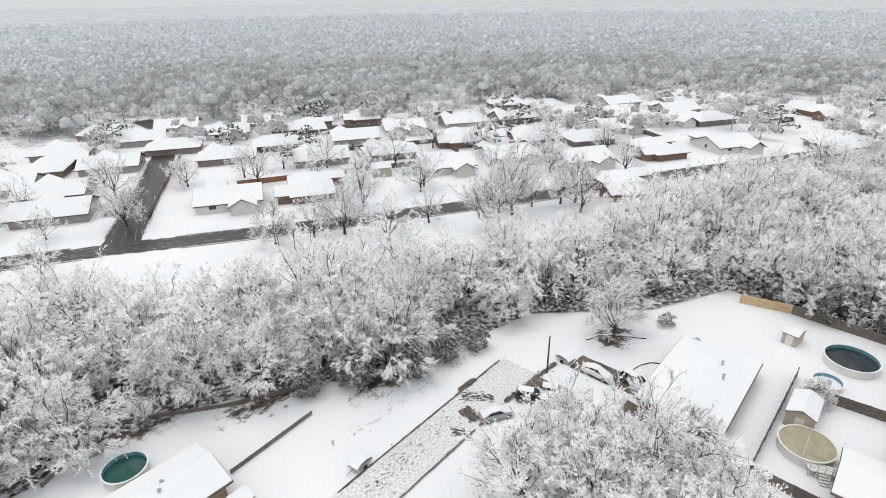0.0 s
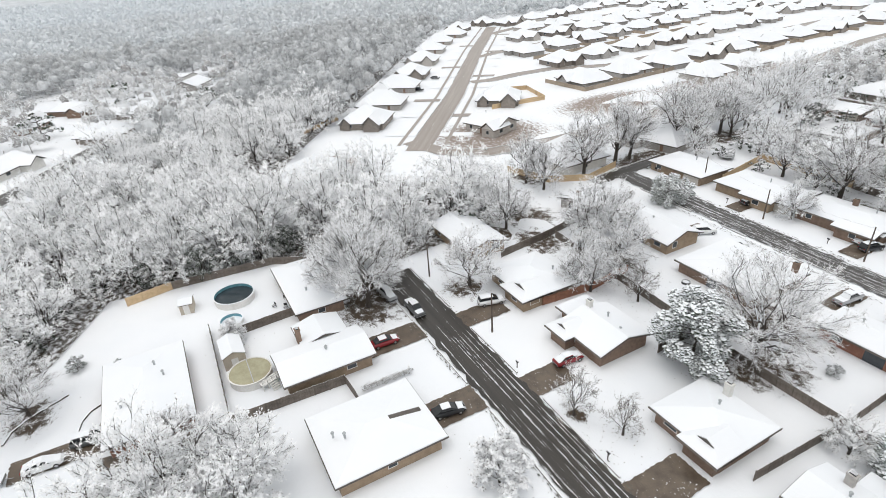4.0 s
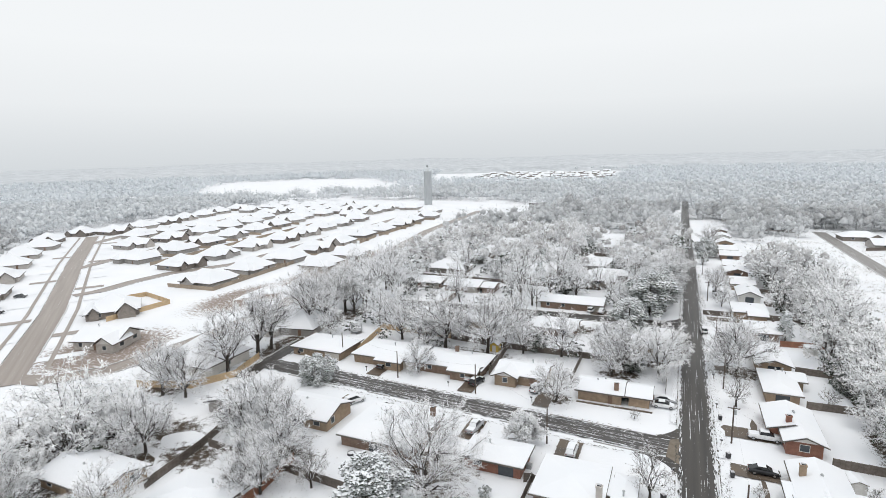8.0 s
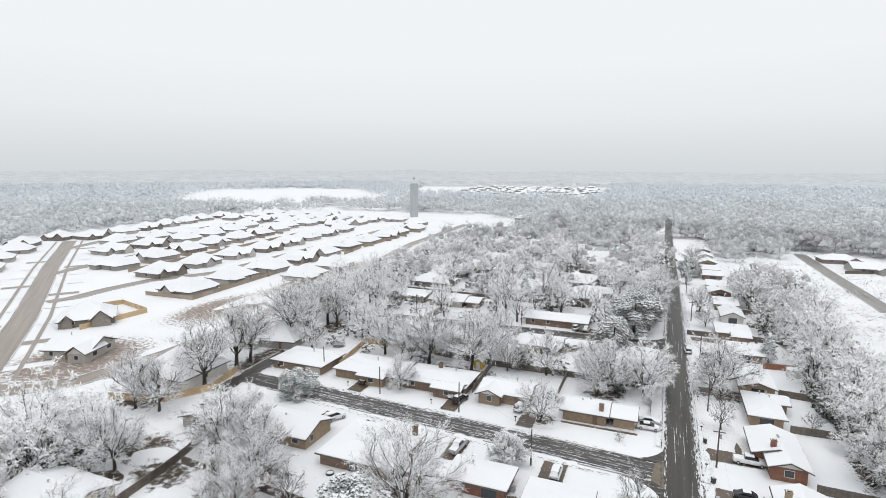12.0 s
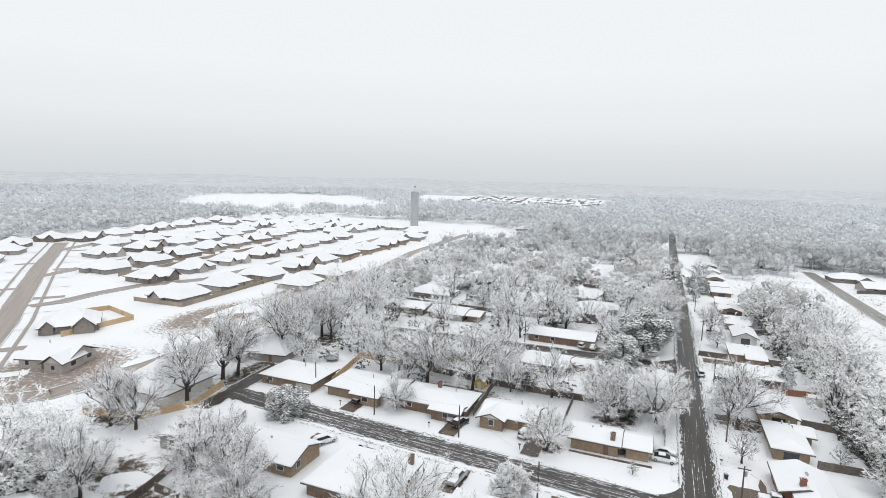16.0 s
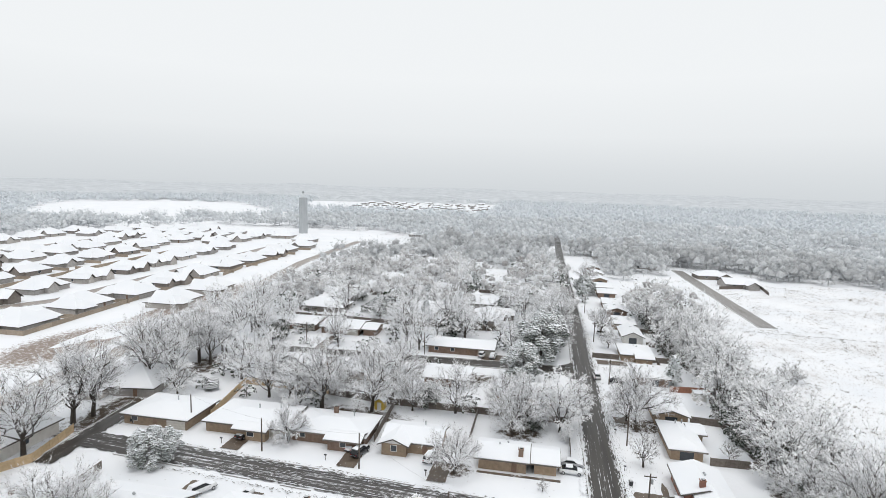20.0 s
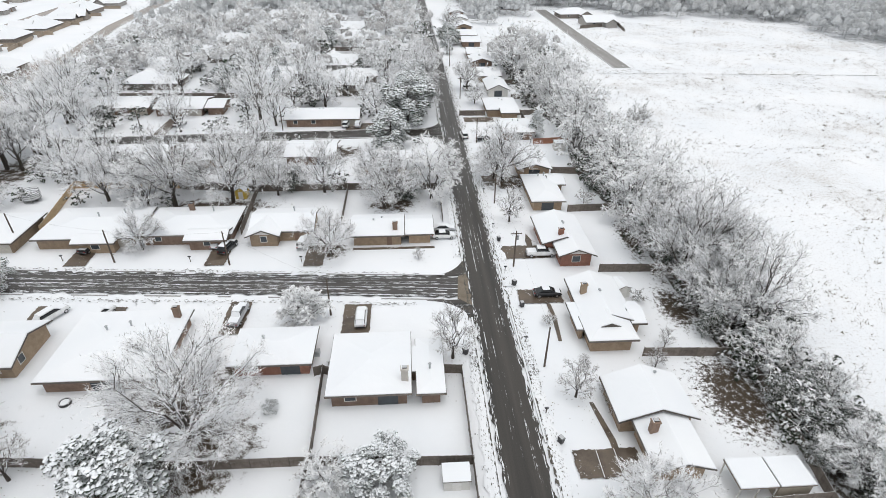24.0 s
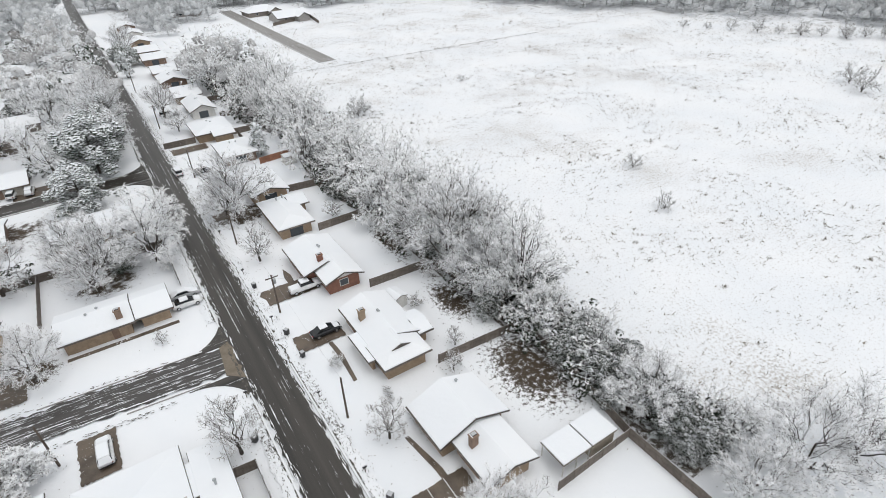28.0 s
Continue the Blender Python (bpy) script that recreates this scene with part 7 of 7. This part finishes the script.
shed(-72.5, -8.4, 90, 3.3, 5.2, 2.2, "tan", "tan garden shed with a snowy gable roof", 0.8, "gy")
shed(-91.6, -13.2, 80, 2.2, 3.0, 1.9, "tan", "small pale garden shed with snow on it", 0.5)
shed(36.3, 149.6, 0, 3.0, 2.4, 2.0, "siding", "white garden shed with snow on its roof", 0.4)
shed(-41, 124.6, 0, 2.3, 2.6, 1.9, "yellow", "small yellow garden shed with a snowy gable", 0.8, "gy")
shed(30.6, 85.3, 10, 2.4, 2.8, 1.9, "siding", "small pale garden shed with snow on its roof", 0.5, "gy")
shed(0.3, 51.5, 0, 2.9, 2.2, 1.6, "siding", "low white shed with a flat snowy lid", 0.15)
shed(-16.8, -52.6, 0, 2.0, 2.0, 1.6, "siding", "small shed beside the tan house", 0.3)
shed(-112, -132, -32, 6, 5, 2.8, "tan", "tan outbuilding with a snowy gable roof", 1.4)
cp = thing("carport", 34.8, 49.1, 0, 0, "open carport with a flat snow-covered roof beside a shed", "carport")
for k, (x0, x1) in enumerate(((-4.3, 0.1), (0.2, 4.3))):
    r = part("roof", Buf().box(x0, -1.9, 2.2, x1, 1.9, 2.34), M["fascia"], cp)
    part("snow_cover", Buf().box(x0 + 0.05, -1.85, 2.345, x1 - 0.05, 1.85, 2.5), M["roofsnow"], r, "smooth snow cover")
for x in (-4.1, -2, 0):
    for y in (-1.7, 1.7):
        part("post", Buf().box(x - 0.06, y - 0.06, 0, x + 0.06, y + 0.06, 2.2), M["trim"], cp)
part("shed_wall", Buf().box(0.35, -1.7, 0, 4.1, 1.7, 2.2), M["tan"], cp)

# ---- small things ----
for x, y in ((13.4, 56), (13.6, 82.5), (12.9, 103), (13.4, 88.5), (3.4, 72)):
    b = thing("wheelie_bin", x, y, 0, (x * 37 + y * 11) % 40, "dark plastic wheeled bin beside the road", "bin", "roadside bins")
    part("tub", Buf().loft([[(-0.26, -0.28, 0.1), (0.26, -0.28, 0.1), (0.26, 0.28, 0.1), (-0.26, 0.28, 0.1)], [(-0.32, -0.36, 1.0), (0.32, -0.36, 1.0), (0.32, 0.36, 1.0), (-0.32, 0.36, 1.0)]]), M["black"], b)
    part("lid", Buf().loft([[(-0.34, -0.38, 1.005), (0.34, -0.38, 1.005), (0.34, 0.38, 1.005), (-0.34, 0.38, 1.005)], [(-0.28, -0.3, 1.1), (0.28, -0.3, 1.1), (0.28, 0.3, 1.1), (-0.28, 0.3, 1.1)]]), M["black"], b)
    for q in (-0.24, 0.24):
        part("wheel", Buf().tube((q - 0.03, 0.3, 0.1), (q + 0.03, 0.3, 0.1), 0.1, 0.1, 8, True), M["tyre"], b)
for x, y in ((12.6, 60.5), (12.6, 74), (12.5, 92.6), (12.5, 108), (12.6, 124), (4.6, 79.6), (-24, 97.6), (-44, 98.6), (-67, 100), (-47, 27.6), (-28, 27.2)):
    m = thing("mailbox", x, y, 0, 0, "mailbox on a short post by the kerb", "mailbox", "mailboxes")
    part("post", Buf().box(-0.05, -0.05, 0, 0.05, 0.05, 1.05), M["pole"], m)
    part("box", Buf().loft([[(q, -0.1, 1.05), (q, 0.1, 1.05), (q, 0.1, 1.2), (q, 0.06, 1.28), (q, -0.06, 1.28), (q, -0.1, 1.2)] for q in (-0.25, 0.25)]), M["black"], m)
t = thing("trampoline", -85.6, 124.6, 0, 0, "round trampoline with a dark safety net", "trampoline")
for z in (1.3, 1.7, 2.1, 2.46):
    part("net_band", Buf().loft([[(q * math.cos(k * 0.2618), q * math.sin(k * 0.2618), z + e) for k in range(24)] for q, e in ((1.82, 0), (1.82, 0.07), (1.78, 0.07), (1.78, 0))], False), M["black"], t)
part("mat", Buf().loft([[(1.8 * math.cos(k * 0.2618), 1.8 * math.sin(k * 0.2618), z) for k in range(24)] for z in (0.82, 0.9)]), M["black"], t)
for k in range(6):
    a = k * math.pi / 3
    part("leg", Buf().tube((1.8 * math.cos(a), 1.8 * math.sin(a), 0), (1.8 * math.cos(a), 1.8 * math.sin(a), 2.5), 0.04, 0.04, 6, True), M["metal"], t)
# garden furniture in the pool yard
for x, y, rz in ((-83.5, 0.5, 20), (-82, 2.2, 70), (-85, 3, 140)):
    g = thing("garden_chair", x, y, 0, rz, "dark garden chair with snow on its seat", "chair", "pool yard chairs")
    part("seat", Buf().box(-0.3, -0.3, 0.4, 0.3, 0.3, 0.46), M["black"], g)
    part("backrest", Buf().box(-0.3, 0.24, 0.46, 0.3, 0.3, 0.95), M["black"], g)
    for a in (-0.26, 0.26):
        for c in (-0.26, 0.26):
            part("leg", Buf().box(a - 0.03, c - 0.03, 0, a + 0.03, c + 0.03, 0.4), M["black"], g)

fp = thing("fire_pit", -49.2, 65.6, 0, 0, "dark ring-shaped fire pit filled with snow", "fire pit")
part("ring", Buf().loft([[(q * math.cos(k * 0.3927), q * math.sin(k * 0.3927), z) for k in range(16)] for q, z in ((0.75, 0), (0.75, 0.4), (0.58, 0.4), (0.58, 0.1))], False), M["black"], fp)
part("snow_fill", Buf().loft([[(q * math.cos(k * 0.3927), q * math.sin(k * 0.3927), z) for k in range(16)] for q, z in ((0.6, 0.1), (0.55, 0.32), (0.2, 0.36))]), M["roofsnow"], fp, "white snow fill")
def trailer(x, y, rz, label):
    t_ = thing("trailer", x, y, 0, rz, label, "trailer", "garden trailers")
    part("bed", Buf().loft([[(q, -0.8, z), (q, 0.8, z), (q, 0.8, z + 0.35), (q, -0.8, z + 0.35)] for q, z in ((-1.3, 0.5), (1.3, 0.5))]), M["metal"], t_)
    part("snow_cover", Buf().loft([[(a, -b, z), (a, b, z), (a * 0.96, b, z + 0.01), (a * 0.96, -b, z + 0.01)] for a, b, z in ((-1.28, 0.78, 0.855), (-0.5, 0.7, 1.1), (0.5, 0.7, 1.08), (1.28, 0.78, 0.855))]), M["roofsnow"], t_, "heaped snow")
    part("drawbar", Buf().tube((1.3, 0, 0.55), (2.3, 0, 0.45), 0.05, 0.05, 6, True), M["black"], t_)
    for q in (-0.85, 0.85):
        part("wheel", Buf().tube((0, q - 0.08, 0.3), (0, q + 0.08, 0.3), 0.3, 0.3, 12, True), M["tyre"], t_)


trailer(-29.3, -47.1, 5, "small trailer under snow beside the lane")
trailer(-63.6, -38.6, 80, "pale trailer with snow beside the driveway")
ac = thing("air_conditioner", -18.0, 73.0, 0, 0, "grey air conditioner unit beside a brick house", "air conditioner")
part("casing", Buf().loft([[(-q, -q, z), (q, -q, z), (q, q, z), (-q, q, z)] for q, z in ((0.42, 0.05), (0.45, 0.1), (0.45, 0.8), (0.4, 0.84))]), M["metal"], ac)
part("fan_grille", Buf().loft([[(q * math.cos(k * 0.524), q * math.sin(k * 0.524), z) for k in range(12)] for q, z in ((0.34, 0.835), (0.34, 0.87), (0.1, 0.89))]), M["black"], ac)
bb = thing("bird_bath", -16.0, 70.9, 0, 0, "stone bird bath with snow in its bowl", "bird bath")
part("pedestal", Buf().loft([[(q * math.cos(k * 0.628), q * math.sin(k * 0.628), z) for k in range(10)] for q, z in ((0.22, 0), (0.12, 0.12), (0.09, 0.6), (0.15, 0.7))]), M["kerb"], bb)
part("bowl", Buf().loft([[(q * math.cos(k * 0.628), q * math.sin(k * 0.628), z) for k in range(10)] for q, z in ((0.15, 0.7), (0.38, 0.8), (0.4, 0.86), (0.33, 0.86), (0.2, 0.8))]), M["kerb"], bb)
part("snow_fill", Buf().loft([[(q * math.cos(k * 0.628), q * math.sin(k * 0.628), z) for k in range(10)] for q, z in ((0.32, 0.82), (0.3, 0.9), (0.1, 0.95))]), M["roofsnow"], bb, "white snow fill")
# stone edging of garden beds
def edging(points, label):
    pts = finer(points, 0.6)
    rings = []
    for i, (p, n, _) in enumerate(along(pts)):
        h = 0.22 + 0.05 * math.sin(i * 2.3)
        a_, b_ = p + n * 0.16, p - n * 0.16
        rings.append([(a_.x, a_.y, 0), (a_.x, a_.y, h), (b_.x, b_.y, h), (b_.x, b_.y, 0)])
    solid("bed_edging", Buf().loft(rings), M["bark"], label, "edging", kind="structure")


edging([(-72.4, -27), (-71.7, -28.3), (-70, -29.4), (-68.1, -29.8), (-65.6, -29.7)], "dark curved edging round a snowy garden bed")
edging([(-70.8, -38.7), (-72.9, -38), (-74.6, -36.4), (-76.1, -33.8), (-77.4, -31.4)], "wavy dark edging of a garden bed under snow")
# hedges
for x, y, n, dx, dy in ((-54.5, 6.8, 9, 0.01, 0.85), (21.2, 60, 5, 0, 1.2), (20, 68, 3, 0.2, 0.9)):
    for i in range(n):
        tree("shrub", x + dx * i, y + dy * i, 0.42, group="hedge shrubs")
for x, y, s in ((101.2, 97.2, 0.95), (90.7, 80.2, 0.95), (200, 92, 2.0), (207, 99, 1.6), (212, 88, 1.2), (65.3, 170, 1.6), (63, 168, 1.1), (68, 171, 1.0), (250, 168, 1.3), (254, 158, 1.5), (257, 150, 1.1), (261, 143, 1.6), (266, 137, 1.2), (271, 130, 1.7), (277, 125, 1.4), (284, 119, 1.8), (290, 113, 1.5), (244, 176, 0.9),
                (268, 128, 1.3), (280, 117, 1.9), (238, 184, 1.0), (110, 180, 0.6)):
    tree("brush", x, y, s * 0.8, group="field shrubs")

# dry grass and weeds that show through the snow of the field
rw = np.random.RandomState(11)
n = 64000
tx, ty = rw.uniform(48, 300, n), rw.uniform(10, 345, n)
clump = np.array([noise.noise(Vector((a * 0.05, b * 0.05, 3))) + 0.6 * noise.noise(Vector((a * 0.3, b * 0.3, 8))) for a, b in zip(tx, ty)])
ok = inside(FIELD, tx, ty) & (clump > rw.uniform(-0.35, 0.45, n))
tx, ty = tx[ok], ty[ok]
n = len(tx)
k = 3
cx, cy = np.repeat(tx, k) + rw.normal(0, 0.22, n * k), np.repeat(ty, k) + rw.normal(0, 0.12, n * k)
hh, ang, lean = rw.gamma(2.0, 0.075, n * k) + 0.05, rw.uniform(0, 6.28, n * k), rw.normal(0, 0.25, (n * k, 2))
ww = rw.gamma(2.0, 0.022, n * k) + 0.014
# taller dead weed clumps, a few to every patch
pick = np.repeat(rw.choice(n, 420, replace=False), 16)
m = len(pick)
cx, cy = np.concatenate([cx, tx[pick] + rw.normal(0, 0.28, m)]), np.concatenate([cy, ty[pick] + rw.normal(0, 0.2, m)])
hh, ang = np.concatenate([hh, rw.uniform(0.2, 0.75, m)]), np.concatenate([ang, rw.uniform(0, 6.28, m)])
ww, lean = np.concatenate([ww, rw.uniform(0.02, 0.06, m)]), np.concatenate([lean, rw.normal(0, 0.22, (m, 2))])
base = np.stack([cx, cy, np.full(len(cx), 0.01)], 1)
side = np.stack([np.cos(ang) * ww, np.sin(ang) * ww, np.zeros(len(cx))], 1)
tip = base + np.stack([lean[:, 0], lean[:, 1], hh], 1)
gv = np.stack([base - side, base + side, tip], 1).reshape(-1, 3)
gm = bpy.data.meshes.new("dry_grass")
gm.from_pydata(gv.tolist(), [], np.arange(len(gv)).reshape(-1, 3).tolist())
M["grass"] = surface("dry_grass", (0.12, 0.098, 0.074), (0.26, 0.225, 0.17), 0.6, 0.95, 0.0)
gm.materials.append(M["grass"])
tagged(new("dry_grass", gm), "dry weeds and grass standing through the snow", "grass", kind="stuff")

# dark slush and turf that break the snow along the kerbs
rv = random.Random(4)
vb = Buf()


def crumbs(x0, y0, x1, y1, n, wide, size, into=None, thin=1.0):
    for _ in range(n):
        u = rv.random()
        x, y = x0 + (x1 - x0) * u, y0 + (y1 - y0) * u
        lx, ly = x1 - x0, y1 - y0
        ln = math.hypot(lx, ly)
        lx, ly = lx / ln, ly / ln
        o = rv.gauss(0, wide)
        cx_, cy_ = x - ly * o, y + lx * o
        a, b = size * rv.uniform(0.4, 2.2), size * rv.uniform(0.2, 0.6) * thin
        z = 0.168 + rv.random() * 0.02
        ring = []
        for k in range(7):
            g = 6.283 * k / 7
            p, q = a * math.cos(g) * rv.uniform(0.6, 1.2), b * math.sin(g) * rv.uniform(0.6, 1.2)
            ring.append((cx_ + lx * p - ly * q, cy_ + ly * p + lx * q, z))
        (into or vb).add(ring, [tuple(range(7))])


crumbs(12.6, 20, 12.6, 135, 700, 0.5, 0.09)
crumbs(4.2, 25, 4.2, 80, 300, 0.4, 0.09)
crumbs(4.3, 97, 4.5, 158, 250, 0.35, 0.1)
crumbs(12.2, 135, 12.2, 240, 500, 0.45, 0.16)
crumbs(-80, 98.1, -3, 92.5, 420, 0.25, 0.15)
crumbs(-80, 89.4, -3, 83.9, 420, 0.3, 0.15)
crumbs(-80, 27.0, -2, 25.9, 380, 0.28, 0.15)
crumbs(-62, 19.5, -2, 18.6, 300, 0.28, 0.15)
crumbs(45, 229, 182, 220.5, 420, 0.3, 0.32)
crumbs(60, 176, 72, 166, 60, 1.6, 0.4)
crumbs(140, 205, 190, 190, 160, 2.5, 0.3)
crumbs(-45, -40.1, -28, -40.0, 420, 0.05, 0.12)
crumbs(-62, -39.4, -50, -40.2, 420, 0.16, 0.2)
crumbs(-57, -46.4, -25, -46.0, 900, 0.06, 0.15)
crumbs(-51, -46.5, -47.6, -46.6, 260, 0.22, 0.2)
crumbs(-46.8, -45.8, -49.4, -41.9, 130, 0.5, 0.2)
crumbs(-45, -43.7, -44.4, -41.2, 260, 0.45, 0.22)
crumbs(-40.7, -42.2, -42, -40.1, 60, 0.35, 0.2)
crumbs(-43, -44.2, -27, -43.4, 160, 0.9, 0.13)
crumbs(-56.5, -32.2, -52.8, -33.6, 200, 0.5, 0.25)
crumbs(-60, -50.5, -28, -52, 90, 0.5, 0.14)
# crusts of snow pushed aside by the tyres
sc = Buf()
for off in (-2.6, 2.55):
    crumbs(8.4 + off, 15, 8.45 + off, 130, 260, 0.14, 0.42, sc, 0.24)
    crumbs(8.45 + off, 130, 8.6 + off, 240, 180, 0.16, 0.5, sc, 0.3)
for off in (-2.5, -1.1, -0.3, 0.9, 2.4):
    crumbs(-80, 94.2 + off, 2, 88.4 + off, 150, 0.14, 0.5, sc, 0.2)
for off in (-2.4, 0.0, 0.9, 1.7, 2.5):
    crumbs(-58, 23.3 + off, -20, 22.9 + off, 120, 0.05, 0.5, sc, 0.1)
solid("snow_crust", sc, M["roofsnow"], "broken crusts of snow lying on the wet streets", "snow", kind="stuff")
# fallen leaves and bark on the snow under the garden trees
lv = Buf()
for ob in [o for o in bpy.data.objects if o.type == "EMPTY" and o.name.startswith("tree") and math.hypot(o.location.x, o.location.y - 10) < 150 and not (o.location.x < -86 and o.location.y < 60) and o.location.y > -48]:
    wide_ = 3.0 * ob.scale.z
    for _ in range(int(70 * ob.scale.z)):
        px_, py_ = ob.location.x + rv.gauss(0, wide_), ob.location.y + rv.gauss(0, wide_)
        q, g = rv.uniform(0.03, 0.11), rv.uniform(0, 6.28)
        lv.add([(px_ + q * math.cos(g + a_) * rv.uniform(0.6, 1.3), py_ + q * math.sin(g + a_) * rv.uniform(0.5, 1.0), 0.062 + 0.01 * rv.random()) for a_ in (0, 1.4, 3.0, 4.6)], [(0, 1, 2, 3)])
solid("leaf_litter", lv, M["grass"], "scattered dead leaves on the snow under trees", "leaves", kind="stuff")
for off in (-3.35, 3.3):
    crumbs(8.4 + off, 15, 8.5 + off, 240, 900, 0.12, 0.22)
M["slush"] = surface("dark_slush", (0.05, 0.046, 0.04), (0.16, 0.145, 0.125), 1.5, 0.8, 0.2)
solid("slush", vb, M["slush"], "dark turf and slush along the kerbs", "slush", kind="stuff")
